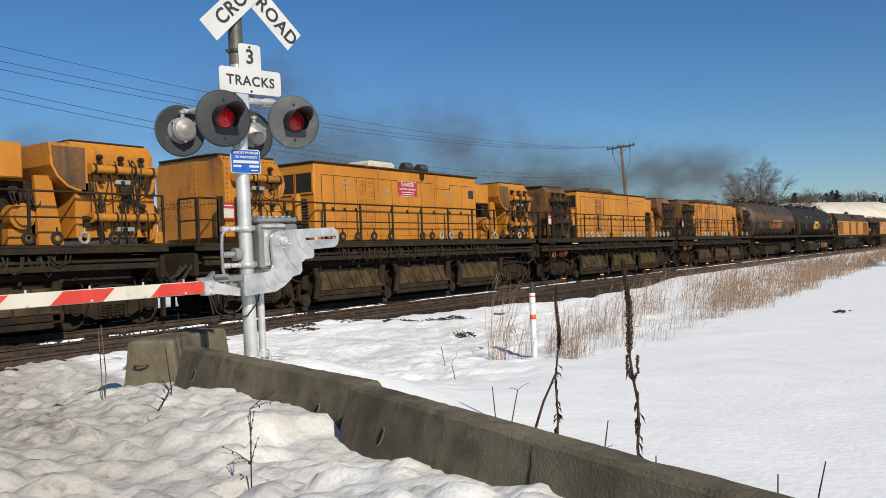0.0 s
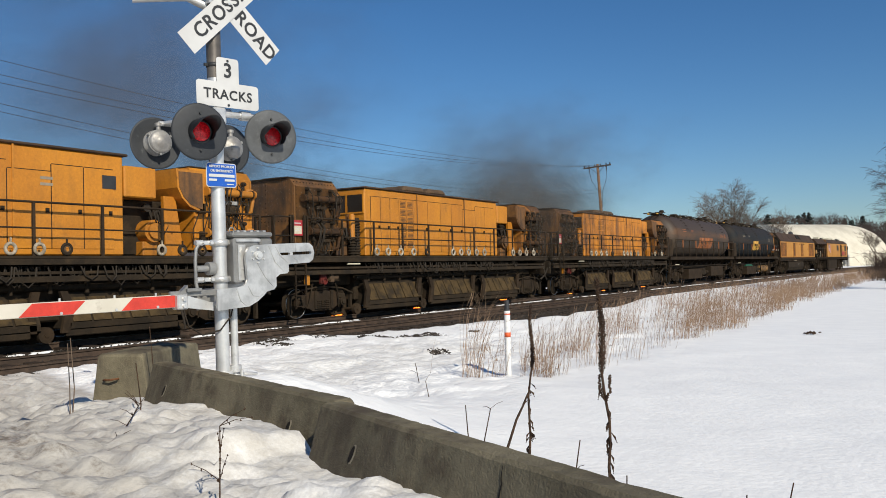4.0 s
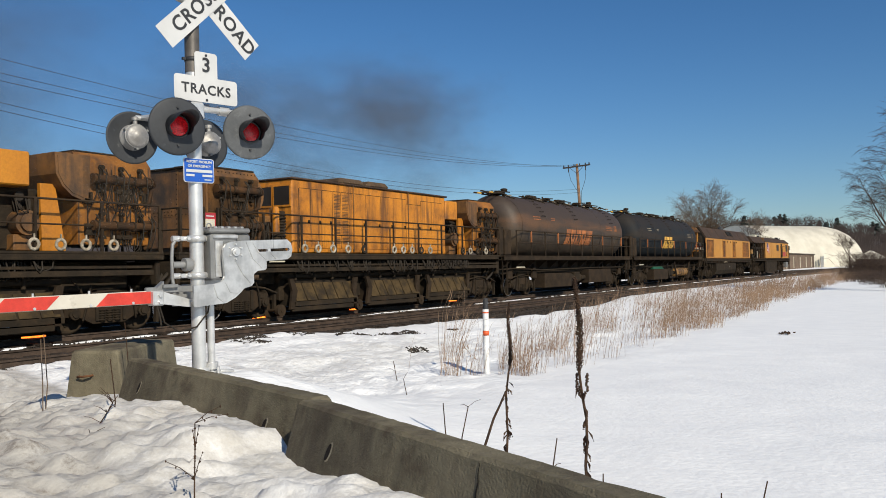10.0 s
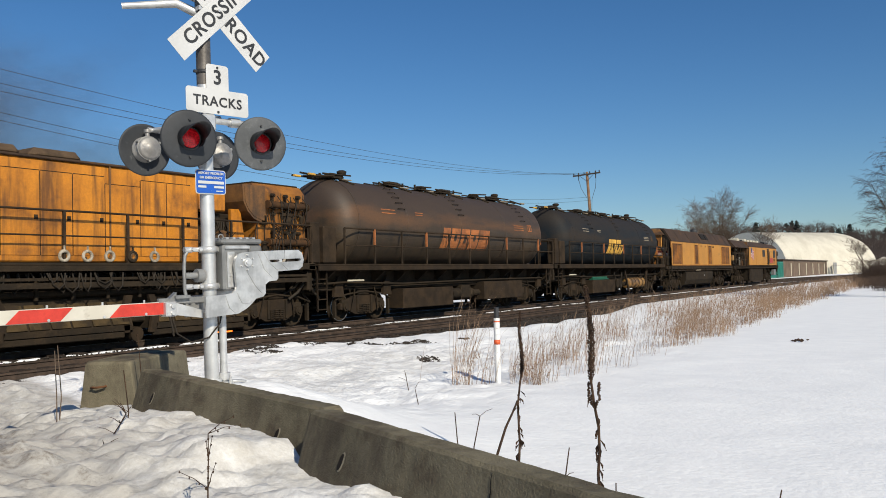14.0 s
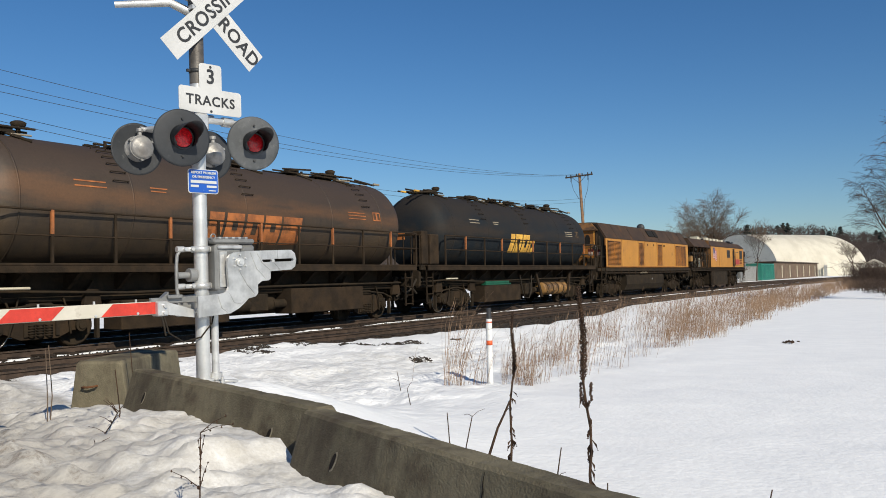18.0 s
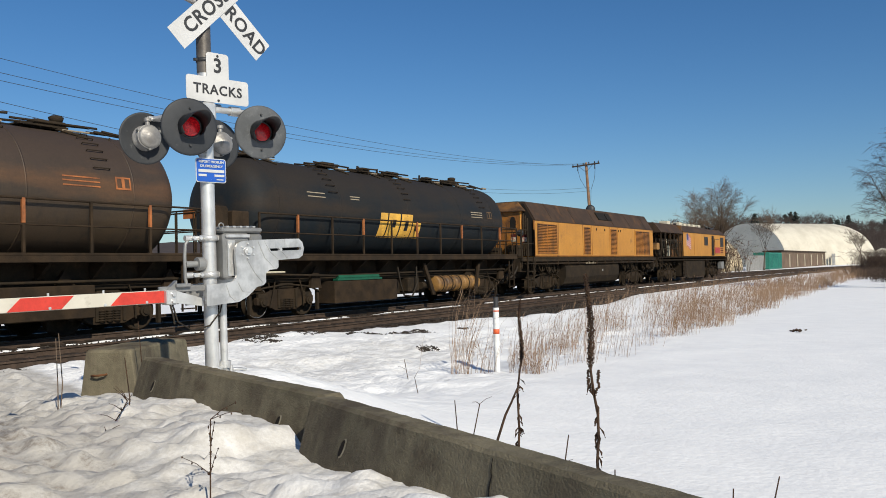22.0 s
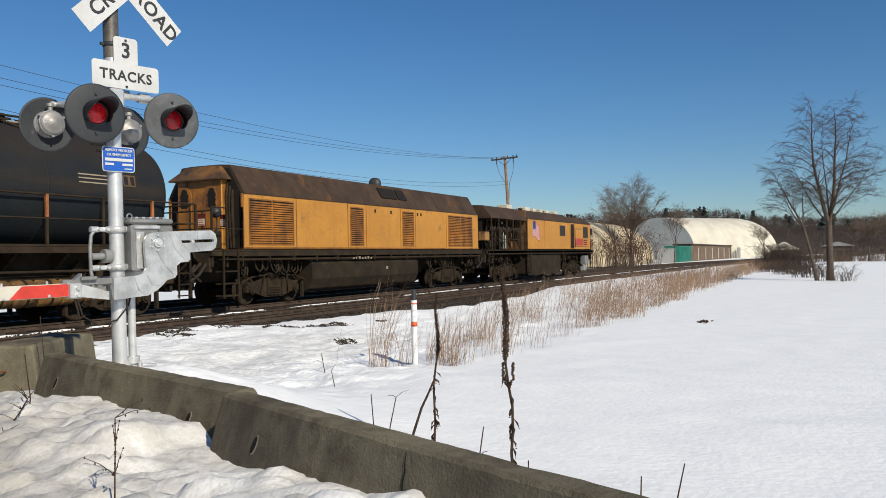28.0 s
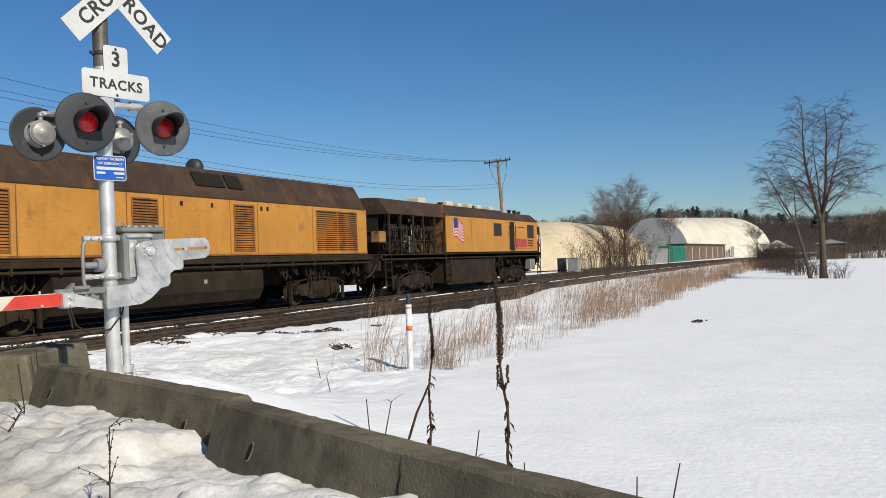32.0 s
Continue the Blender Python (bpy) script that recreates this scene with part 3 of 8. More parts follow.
def rail_pair(cx, label):
    for sx in (-1, 1):
        x = cx + sx * 0.755
        prof = [(-0.07, 0.0), (0.07, 0.0), (0.07, 0.012), (0.014, 0.03), (0.012, 0.125), (0.036, 0.138), (0.036, 0.17), (-0.036, 0.17), (-0.036, 0.138), (-0.012, 0.125), (-0.014, 0.03), (-0.07, 0.012)]
        ys = [TRACK_FROM, 69.0] + [70.0 + 3.0 * k for k in range(29)] + [TRACK_TO]
        g, n = Geo(), len(prof)
        g.add([(x + a + bend(y), y, RAIL_Z - 0.17 + b) for y in ys for a, b in prof], [(i * n + k, i * n + (k + 1) % n, (i + 1) * n + (k + 1) % n, (i + 1) * n + k) for i in range(len(ys) - 1) for k in range(n)])
        r = part("rail", g, M["rail"])
        tagged(r, label, "rail", "rails of the tracks", "structure")
        head = Geo().add([(x + a + bend(y), y, RAIL_Z + 0.003) for y in ys for a in (-0.026, 0.026)], [(2 * i, 2 * i + 1, 2 * i + 3, 2 * i + 2) for i in range(len(ys) - 1)])
        part("running_surface", head, M["railhead"], r, "worn shiny rail head")


rail_pair(NEAR_X, "rusty steel rail of the empty near track")
rail_pair(TRAIN_X, "rusty steel rail under the grinding train")
rail_pair(-21.3, "rusty steel rail of the third track")


def ballast_bed():
    rng = random.Random(5)
    g = Geo()
    xs = [-24.2, -19.4, -18.4, -17.4, -16.4, -15.5, -14.5, -13.5, -12.6, -12.35, -12.1, -11.6, -11.0, -10.4, -9.8]
    zs = [0.0, 0.03, 0.05, 0.055, 0.05, 0.02, 0.05, 0.055, 0.05, 0.03, 0.01, -0.02, -0.05, -0.07, -0.25]
    ys = [TRACK_FROM + k * 1.5 for k in range(int((TRACK_TO - TRACK_FROM) / 1.5) + 1)]
    vs = [(x + bend(y) + (rng.uniform(-0.12, 0.12) if i in (0, 14) else 0), y, z + rng.uniform(-0.012, 0.012)) for y in ys for i, (x, z) in enumerate(zip(xs, zs))]
    n = len(xs)
    g.add(vs, [(j * n + i, j * n + i + 1, (j + 1) * n + i + 1, (j + 1) * n + i) for j in range(len(ys) - 1) for i in range(n - 1)], True)
    bed = part("ballast_bed", g, M["ballast"])
    tagged(bed, "dark oily bed of crushed stone under the tracks", "ballast", kind="structure")
    st = Geo()
    for _ in range(9000):
        y = 6 + 60 * rng.random() ** 1.7
        x = rng.uniform(-12.8, -11.75)
        z = 0.045 - 0.14 * smooth(-12.4, -11.75, x)
        st.rock((x, y, z + 0.01), rng.uniform(0.025, 0.055), rng)
    for _ in range(5000):
        y = 14 + 26 * rng.random()
        x = rng.uniform(-12.2, -10.1)
        st.rock((x, y, 0.0 - 0.07 * smooth(-11.8, -10.4, x)), rng.uniform(0.025, 0.055), rng)
    for _ in range(5000):
        y = 6 + 50 * rng.random() ** 1.7
        x = rng.uniform(-16.4, -12.8)
        st.rock((x, y, 0.055), rng.uniform(0.02, 0.045), rng)
    tagged(part("ballast_stone", st, M["ballast"]), "loose crushed grey ballast stones beside the rails", "ballast", kind="stuff")
    # patches of gravel where the snow has melted
    for px, py, rx, ry in ((-12.3, 12.5, 0.55, 0.4), (-11.6, 11.9, 0.45, 0.12), (-12.2, 14.0, 0.4, 0.3), (-10.9, 14.2, 0.4, 0.3), (-10.2, 15.0, 0.6, 0.5), (-8.2, 12.6, 0.22, 0.2), (-9.6, 16.2, 0.15, 0.1), (-6.37, 7.96, 0.13, 0.12), (-6.25, 7.75, 0.1, 0.05), (-7.6, 8.3, 0.05, 0.04)):
        p = Geo()
        for _ in range(int(2600 * rx * ry) + 60):
            a, r = rng.uniform(0, 6.28), math.sqrt(rng.random()) * rng.uniform(0.6, 1.05)
            x, y = px + rx * r * math.cos(a), py + ry * r * math.sin(a) * 1.3
            p.rock((x, y, snow_height(x, y) - 0.006), rng.uniform(0.018, 0.040), rng)
        tagged(part("gravel_patch", p, M["ballast"]), "bare patch of dark gravel in the melting snow", "gravel", "melted gravel patches", "stuff")


ballast_bed()


def sleepers(cx, y0, y1):
    """Wooden ties: the nearest stand singly, the rest in one mesh."""
    me = Geo().box(-1.3, -0.115, -0.12, 1.3, 0.115, 0.0, 0.012).mesh("sleeper")
    me.materials.append(M["wood"])
    bed = [o for o in scene.objects if o.name == "ballast_bed"][0]
    rng, far, y = random.Random(9), Geo(), y0
    while y < y1:
        if -2 < y < 62 and cx > -18:
            ob = new("sleeper", me)
            ob.parent = bed
            ob.matrix_basis = pose(cx + rng.uniform(-0.04, 0.04), y, RAIL_Z - 0.118 + rng.uniform(-0.008, 0.008), 0, 0, rng.uniform(-1, 1))
        else:
            far.box(cx + bend(y) - 1.3, y - 0.115, 0.0, cx + bend(y) + 1.3, y + 0.115, RAIL_Z - 0.12)
        y += 0.52
    tagged(part("sleeper_row", far, M["wood"], bed), "row of weathered wooden sleepers", kind="stuff")


sleepers(NEAR_X, -40, 300)
sleepers(TRAIN_X, -40, 300)
sleepers(-21.3, -40, 300)


def snow_strip(x, w, y0, y1, seed, z=0.035, top=0.05):
    rng = random.Random(seed)
    g, y = Geo(), y0
    while y < y1:
        ln = rng.uniform(0.8, 3.5) * (1 + max(0, y) / 40)
        k, vs = 9, []
        for i in range(k + 1):
            t = i / k
            ww = w * math.sin(math.pi * min(1, max(0.02, t))) ** 0.5 * rng.uniform(0.5, 1.2)
            yy = y + ln * t
            c = x + bend(yy) + rng.uniform(-0.03, 0.03)
            vs += [(c - ww / 2, yy, z), (c - ww / 5, yy, z + top * rng.uniform(0.35, 1)), (c + ww / 5, yy, z + top * rng.uniform(0.35, 1)), (c + ww / 2, yy, z)]
        g.add(vs, [(i * 4 + j, i * 4 + j + 1, i * 4 + j + 5, i * 4 + j + 4) for i in range(k) for j in range(3)], True)
        y += ln + rng.uniform(0.15, 1.7) * (1 + max(0, y) / 60)
    me = g.mesh("snow_strip")
    me.attributes.new("crumble", "FLOAT", "POINT").data.foreach_set("value", [0.4] * len(me.vertices))
    me.materials.append(M["snow"])
    tagged(new("snow_strip", me), "thin broken strip of snow lying along the rails", "snow", "snow strips between the tracks", "stuff")


snow_strip(-15.5, 0.7, 13, 250, 1, 0.0, 0.125)
snow_strip(-19.4, 0.5, -10, 250, 6)
snow_strip(-22.9, 0.8, -10, 250, 7)
snow_strip(-16.1, 0.2, -10, 200, 2, 0.03)
snow_strip(-14.42, 0.07, 12, 200, 3, 0.05)


# ---- concrete barriers ----
def jersey(ln, label, m, loop_end=0, wide=0.0, holes=(), crack=None):
    """A concrete road barrier along +x from its start; straight sloping sides, top 0.14 wide."""
    t = thing("concrete_barrier", label, "barrier", m, "concrete barriers")
    prof = [(-0.305, 0), (-0.086, 0.755), (-0.078, 0.788), (-0.058, 0.806), (0.058, 0.806), (0.078, 0.788), (0.086, 0.755), (0.305, 0)]
    if wide:
        prof = [(-0.305, 0), (-0.305, 0.075), (-0.285, 0.09), (-0.150, 0.30), (-0.085, 0.79), (-0.065, 0.81), (0.065, 0.81), (0.085, 0.79), (0.150, 0.30), (0.285, 0.09), (0.305, 0.075), (0.305, 0)]
        prof = [(a + (wide if a > 0 else -wide), b) for a, b in prof]
    rng = random.Random(int(ln * 97))
    g = Geo()
    cuts = [0, 0.008, 0.03] + [ln * k / 60 for k in range(1, 60)] + [ln - 0.03, ln - 0.008, ln]
    n = len(prof)
    vs = []
    for i, x in enumerate(cuts):
        e = min(i, len(cuts) - 1 - i)
        sh = (0.965, 0.985)[e] if e < 2 else 1.0
        for a, b in prof:
            chip = 0.022 * max(0.0, noise.noise((x * 5, a * 9, ln)) - 0.25) if b > 0.7 else 0.0
            vs.append((x, a * sh + rng.uniform(-0.0015, 0.0015), b * (sh if b > 0.5 else 1) - chip + (rng.uniform(-0.002, 0.002) if b > 0.7 else 0)))
    g.add(vs, [(i * n + k, (i + 1) * n + k, (i + 1) * n + (k + 1) % n, i * n + (k + 1) % n) for i in range(len(cuts) - 1) for k in range(n)])
    g.add(vs[:n], [tuple(range(n))])
    g.add(vs[-n:], [tuple(range(n))[::-1]])
    part("body", g, M["concrete"], t)

    def on_face(x, z, d):
        return Vector((x, -(0.086 + 0.290 * (0.755 - z)) - d, z))

    for x, z in holes:
        for nm, ra, rb, dx, d, mat in (("chipped_rim", 0.027, 0.055, 0.008, 0.002, "concrete_pale"), ("lifting_hole", 0.021, 0.046, 0.0, 0.004, "dark")):
            ring = []
            for k in range(14):
                a = 2 * math.pi * k / 14
                q = 1 + 0.14 * noise.noise((k * 0.9, x, 3))
                ring.append(on_face(x + dx + ra * q * math.cos(a) + 0.3 * rb * math.sin(a), z + rb * q * math.sin(a), d))
            part(nm, Geo().add(ring, [tuple(range(14))]), M[mat], t, "dark oval lifting hole" if mat == "dark" else "pale chipped edge of the hole")
    if crack:
        x, z0, z1 = crack
        pts = [on_face(x + 0.018 * noise.noise((k * 0.8, 4, 2)) - 0.03 * k / 9, z1 + (z0 - z1) * k / 9, 0.003) for k in range(10)]
        wd = [0.0015 + 0.0035 * math.sin(math.pi * k / 9) for k in range(10)]
        part("crack", Geo().add([p + Vector((s * w, 0, 0)) for p, w in zip(pts, wd) for s in (-1, 1)], [(2 * k, 2 * k + 2, 2 * k + 3, 2 * k + 1) for k in range(9)]), M["dark"], t, "dark crack down the face")
    if loop_end:
        x = 0 if loop_end < 0 else ln
        s = -1 if loop_end < 0 else 1
        lp = Geo().tube([(x - s * 0.02, 0.02, 0.57), (x + s * 0.04, 0.015, 0.572), (x + s * 0.06, 0.08, 0.565), (x + s * 0.04, 0.15, 0.56), (x - s * 0.02, 0.145, 0.56)], 0.011, 6)
        part("rebar_loop", lp, M["loop_rust"], t, "rusty steel loop")
    return t


def bar_at(x, y, z, deg, tilt=0):
    return pose(x, y, z, 0, tilt, deg)


jersey(3.20, "weathered grey concrete road barrier half buried in snow", bar_at(-6.43, 5.068, -0.045, -18.0, 0.3), holes=((0.425, 0.59), (2.695, 0.575)))
jersey(3.66, "weathered grey concrete road barrier with a cracked face", bar_at(-3.28, 3.83, -0.03, -25.0), holes=((0.537, 0.60),), crack=(1.88, 0.78, 0.56))
jersey(1.3, "short wide concrete barrier with a rusty loop on its sunlit end", bar_at(-7.59, 5.46, -0.13, 116.0) @ Matrix.Scale(1.085, 4), -1, 0.15)


# ---- crossing signal ----
def disc_lamp(parent, c, aim, back=False, lit=0, worn=False):
    """A round background with its lamp and hood, in the signal's space."""
    c, aim = Vector(c), Vector(aim).normalized()
    side = aim.cross(Vector((0, 0, 1))).normalized()
    up = side.cross(aim)
    d = Geo().lathe([(0.0, 0.0), (0.11, 0.0), (0.235, -0.012), (0.254, -0.016), (0.254, -0.022), (0.235, -0.019), (0.0, -0.010)], c, aim, 40)
    disc = part("background_disc", d, M["disc_worn" if worn else "disc"], parent, "faded round background disc")
    h = Geo()
    n = 22
    vs = []
    for k in range(n + 1):
        a = math.radians(-40 + 260 * k / n)
        reach = 0.07 + 0.24 * max(0, math.sin(a)) ** 0.6 + 0.03
        for r, q in ((0.112, 0.0), (0.108, reach), (0.104, reach), (0.106, 0.0)):
            vs.append(c + side * math.cos(a) * r + up * math.sin(a) * r + aim * q)
    h.add(vs, [(k * 4 + j, k * 4 + (j + 1) % 4, k * 4 + 4 + (j + 1) % 4, k * 4 + 4 + j) for k in range(n) for j in range(4)], True)
    part("hood", h, M["black"], disc, "black visor hood")
    le = Geo().lathe([(0.088, 0.0), (0.084, 0.010), (0.06, 0.022), (0.0, 0.028)], c + aim * 0.004, aim, 28)
    part("lens_ring", Geo().lathe([(0.105, 0.002), (0.105, 0.012), (0.086, 0.014), (0.086, 0.002)], c, aim, 28), M["black"], disc)
    part("lens", le, M["red_lens" if lit else "red_lens_dim"], disc, "glowing red lens" if lit else "dim red lens")
    hs = Geo().lathe([(0.0, -0.175), (0.05, -0.172), (0.06, -0.158), (0.088, -0.152), (0.105, -0.138), (0.112, -0.12), (0.112, -0.03), (0.125, -0.028), (0.125, -0.015)], c, aim, 24)
    hs.cyl(c - aim * 0.09 + up * 0.10, c - aim * 0.09 + up * 0.165, 0.022, n=10)
    hs.cyl(c - aim * 0.09 + up * 0.155, c - aim * 0.09 + up * 0.185, 0.034, n=8)
    part("lamp_housing", hs, M["housing"], disc, "round grey lamp housing")
    for s in (-1, 1):
        part("screw", Geo().cyl(c + up * 0.165 * s - aim * 0.004, c + up * 0.165 * s + aim * 0.012, 0.010, n=8), M["black"], disc)
    lug = Geo().torus(c - aim * 0.12, aim, 0.112, 0.008, 24, 5)
    for k in range(3):
        a = radians(30 + 120 * k)
        lug.cyl(c - aim * 0.13 + side * 0.118 * math.cos(a) + up * 0.118 * math.sin(a), c - aim * 0.08 + side * 0.118 * math.cos(a) + up * 0.118 * math.sin(a), 0.014, n=6)
    part("housing_clip", lug, M["steel_box"], disc)


def sign_plate(w, h, r, x, yc, zc, th=0.004):
    """A rounded plate in the yz plane, facing +x."""
    pts = []
    for cy, cz, a0 in ((w / 2 - r, h / 2 - r, 0), (-w / 2 + r, h / 2 - r, 90), (-w / 2 + r, -h / 2 + r, 180), (w / 2 - r, -h / 2 + r, 270)):
        for k in range(5):
            a = radians(a0 + 22.5 * k)
            pts.append((x, yc + cy + r * math.cos(a), zc + cz + r * math.sin(a)))
    return Geo().prism(pts, (th, 0, 0))


FACE = Matrix(((0, 0, 1, 0), (1, 0, 0, 0), (0, 1, 0, 0), (0, 0, 0, 1)))   # letters in xy turned to read in yz, facing +x


def crossing_signal():
    t = thing("crossing_signal", "railroad crossing signal with red lamps and a lowered gate arm", "crossing signal", pose(-5.76, 5.235, 0.0, 0.8, 0, -12.0))
    # local: +x faces the traffic, +y along the lamp arm
    mast = Geo().cyl((0, 0, 0.62), (0, 0, 4.6), 0.063, n=28)
    mp = part("mast", mast, M["galv"], t, "tall galvanised steel mast")
    # thin added sleeve whose darker colour imitates the galvanised mast's dark reflection
    part("mast_sleeve", Geo().cyl((0, 0, 3.36), (0, 0, 4.62), 0.0655, n=28), M["dark_galv_tone"], t, "upper mast with a dark reflection put into its colour")
    bs = Geo().cyl((0, 0, 0.62), (0, 0, 0.68), 0.09, n=24).box(-0.15, -0.15, 0.58, 0.15, 0.15, 0.63, 0.01)
    for sx in (-1, 1):
        for sy in (-1, 1):
            bs.cyl((sx * 0.12, sy * 0.12, 0.60), (sx * 0.12, sy * 0.12, 0.69), 0.014, n=6)
    part("base_plate", bs, M["galv"], t)
    cd = Geo().cyl((0.0, 0.125, 0.62), (0.0, 0.125, 1.36), 0.034, n=16).cyl((0, 0.125, 0.66), (0, 0.125, 0.72), 0.06, n=8).cyl((0, 0.125, 0.60), (0, 0.125, 0.645), 0.085, n=8)
    cd.tube([(0.02, 0.16, 0.64), (0.06, 0.26, 0.635), (0.05, 0.32, 0.62)], 0.014)
    part("cable_conduit", cd, M["galv"], t)
    fd = Geo().box(-0.30, -0.30, -0.2, 0.30, 0.40, 0.585, 0.02)
    part("foundation", fd, M["concrete"], t, "concrete foundation block")
    # crossbuck
    zc = 4.05
    for k, ang in enumerate((44.4, -43)):
        b = Geo().box(-0.61, -0.1145, -0.0015, 0.61, 0.1145, 0.0015)
        m = Matrix.Translation((0.083 + (0.006 if k == 0 else 0), 0.117 if k == 0 else 0.138, zc - 0.008)) @ FACE @ Matrix.Rotation(radians(ang), 4, "Z")
        blade = part("crossbuck_blade", b, M["white_sign"], t, "white crossbuck blade with black letters", m)
        if k == 0:
            part("lettering", words("CROSSING", 0.183, spacing=1.09), M["black"], blade, "", Matrix.Translation((0, 0, 0.003)))
        else:
            for txt, x in (("RAIL", -0.355), ("ROAD", 0.355)):
                part("lettering", words(txt, 0.178, spacing=1.06), M["black"], blade, "", Matrix.Translation((x, 0, 0.003)))
    bolts = Geo().cyl((0.0, 0.117, zc), (0.105, 0.117, zc), 0.012, n=8).box(-0.07, -0.075, zc - 0.02, 0.08, 0.20, zc + 0.02)
    part("crossbuck_bracket", bolts, M["galv"], t)
    # rear crossbuck brackets seen from behind
    ar = Geo()
    for dz, tip in ((0.03, (-0.30, -0.62, 4.04)), (0.17, (-0.22, -0.40, 4.25))):
        ar.tube([(-0.02, -0.03, zc + dz - 0.06), (-0.10, -0.2, zc + dz + 0.02), tip], [0.045, 0.04, 0.028], 10)
    part("bracket_arm", ar, M["galv"], t, "tapered grey bracket arm")
    for z in (3.48, 3.83, 3.06):
        part("mast_band", Geo().lathe([(0.063, -0.018), (0.071, -0.018), (0.071, 0.018), (0.063, 0.018)], (0, 0, z), (0, 0, 1), 20).box(-0.012, -0.10, z - 0.012, 0.012, -0.06, z + 0.012), M["black"], t)
    # number-of-tracks plate
    w, hh, r = 0.64, 0.229, 0.03
    pl = []
    zb, y0 = 3.09, 0.092
    for cy, cz, a0 in ((-w / 2 + r, zb + r, 180), (w / 2 - r, zb + r, 270), (w / 2 - r, zb + hh - r, 0), (0.115, zb + hh, None), (0.115 - r, zb + 0.457 - r, 0), (-0.115 + r, zb + 0.457 - r, 90), (-0.115, zb + hh, None), (-w / 2 + r, zb + hh - r, 90)):
        for q in ((0,) if a0 is None else (0, 22.5, 45, 67.5, 90)):
            rr = 0 if a0 is None else r
            pl.append((0.075, y0 + cy + rr * math.cos(radians((a0 or 0) + q)), cz + rr * math.sin(radians((a0 or 0) + q))))
    plate = part("track_count_sign", Geo().prism(pl, (0.004, 0, 0)), M["white_sign"], t, "white sign reading 3 tracks")
    part("lettering", words("TRACKS", 0.125, spacing=1.12), M["black"], plate, "", Matrix.Translation((0.081, y0, zb + 0.112)) @ FACE)
    part("lettering", words("3", 0.185), M["black"], plate, "", Matrix.Translation((0.081, y0, zb + 0.335)) @ FACE)
    for dz in (0.43, 0.022):
        part("screw", Geo().cyl((0.075, y0, zb + dz), (0.085, y0, zb + dz), 0.012, n=8), M["black"], plate)
    # lamp arms
    za = 3.06
    arm = Geo().cyl((0.02, -0.20, za - 0.02), (0.02, 0.62, za - 0.02), 0.030, n=14).cyl((0.02, 0.24, za - 0.02), (0.02, 0.34, za - 0.02), 0.045, n=14).cyl((0, -0.06, za), (0, 0.06, za), 0.05, n=14)
    arm.box(-0.09, -0.07, za - 0.13, 0.09, 0.07, za + 0.03, 0.02)
    arm.cyl((-0.02, 0.10, za), (-0.02, 0.16, za), 0.04, n=12).cyl((0, 0.44, za), (0, 0.44, za - 0.06), 0.03, n=10)
    arm.cyl((0, 0, za - 0.05), (-0.75, -0.12, za - 0.02), 0.026, n=12).cyl((-0.75, -0.18, za - 0.02), (-0.75, 0.52, za - 0.02), 0.024, n=12)
    part("lamp_crossarm", arm, M["galv"], t, "grey pipe arm that carries the lamps")
    disc_lamp(t, (0.16, -0.245, 2.83), (0.93, -0.14, -0.03), lit=1)
    disc_lamp(t, (0.17, 0.485, 2.845), (0.93, -0.22, -0.03), worn=True)
    disc_lamp(t, (-0.82, -0.19, 2.85), (-0.97, 0.05, -0.03))
    disc_lamp(t, (-0.75, 0.55, 2.84), (-0.97, 0.0, -0.03))
    # emergency notice
    bl = sign_plate(0.290, 0.205, 0.02, 0.072, 0.0, 2.465)
    bp = part("notice_plate", sign_plate(0.305, 0.220, 0.024, 0.068, 0.0, 2.465), M["white_sign"], t, "small blue notice with white writing")
    part("notice_field", bl, M["blue_sign"], bp)
    part("lettering", words("REPORT PROBLEM", 0.031), M["white_sign"], bp, "", Matrix.Translation((0.080, 0.0, 2.542)) @ FACE)
    part("lettering", words("OR EMERGENCY", 0.031), M["white_sign"], bp, "", Matrix.Translation((0.080, 0.0, 2.502)) @ FACE)
    bars = Geo().box(0.077, -0.13, 2.447, 0.080, 0.13, 2.473).box(0.077, -0.13, 2.410, 0.080, -0.05, 2.430).box(0.077, 0.03, 2.410, 0.080, 0.13, 2.430).box(0.077, -0.0, 2.379, 0.080, 0.0, 2.388).box(0.077, 0.05, 2.379, 0.080, 0.12, 2.388)
    part("writing_bar", bars, M["white_sign"], bp)
    # gate mechanism: case, clamps, supports, counterweight
    case = Geo().box(-0.15, 0.085, 1.47, 0.11, 0.36, 1.90, 0.02).box(-0.16, 0.07, 1.90, 0.12, 0.50, 1.945, 0.015).box(-0.14, 0.36, 1.74, 0.10, 0.52, 1.90, 0.03).cyl((-0.12, 0.285, 1.727), (0.15, 0.285, 1.727), 0.05, n=16).torus((0.05, 0.10, 1.965), (1, 0, 0), 0.025, 0.007, 12, 5)
    gm = part("gate_mechanism", case, M["steel_box"], t, "grey gate mechanism case")
    part("cover_ridge", Geo().box(0.11, 0.10, 1.85, 0.13, 0.36, 1.885, 0.008).box(0.11, 0.12, 1.50, 0.122, 0.20, 1.83, 0.008).box(0.11, 0.13, 1.60, 0.125, 0.19, 1.62, 0.004), M["alu"], gm)
    for k in range(5):
        part("lid_rib", Geo().box(-0.12, 0.12 + k * 0.07, 1.945, 0.11, 0.15 + k * 0.07, 1.962, 0.004), M["alu"], gm)
    part("case_opening", Geo().box(0.108, 0.16, 1.49, 0.1135, 0.30, 1.72), M["dark"], gm, "dark gap beside the cover")
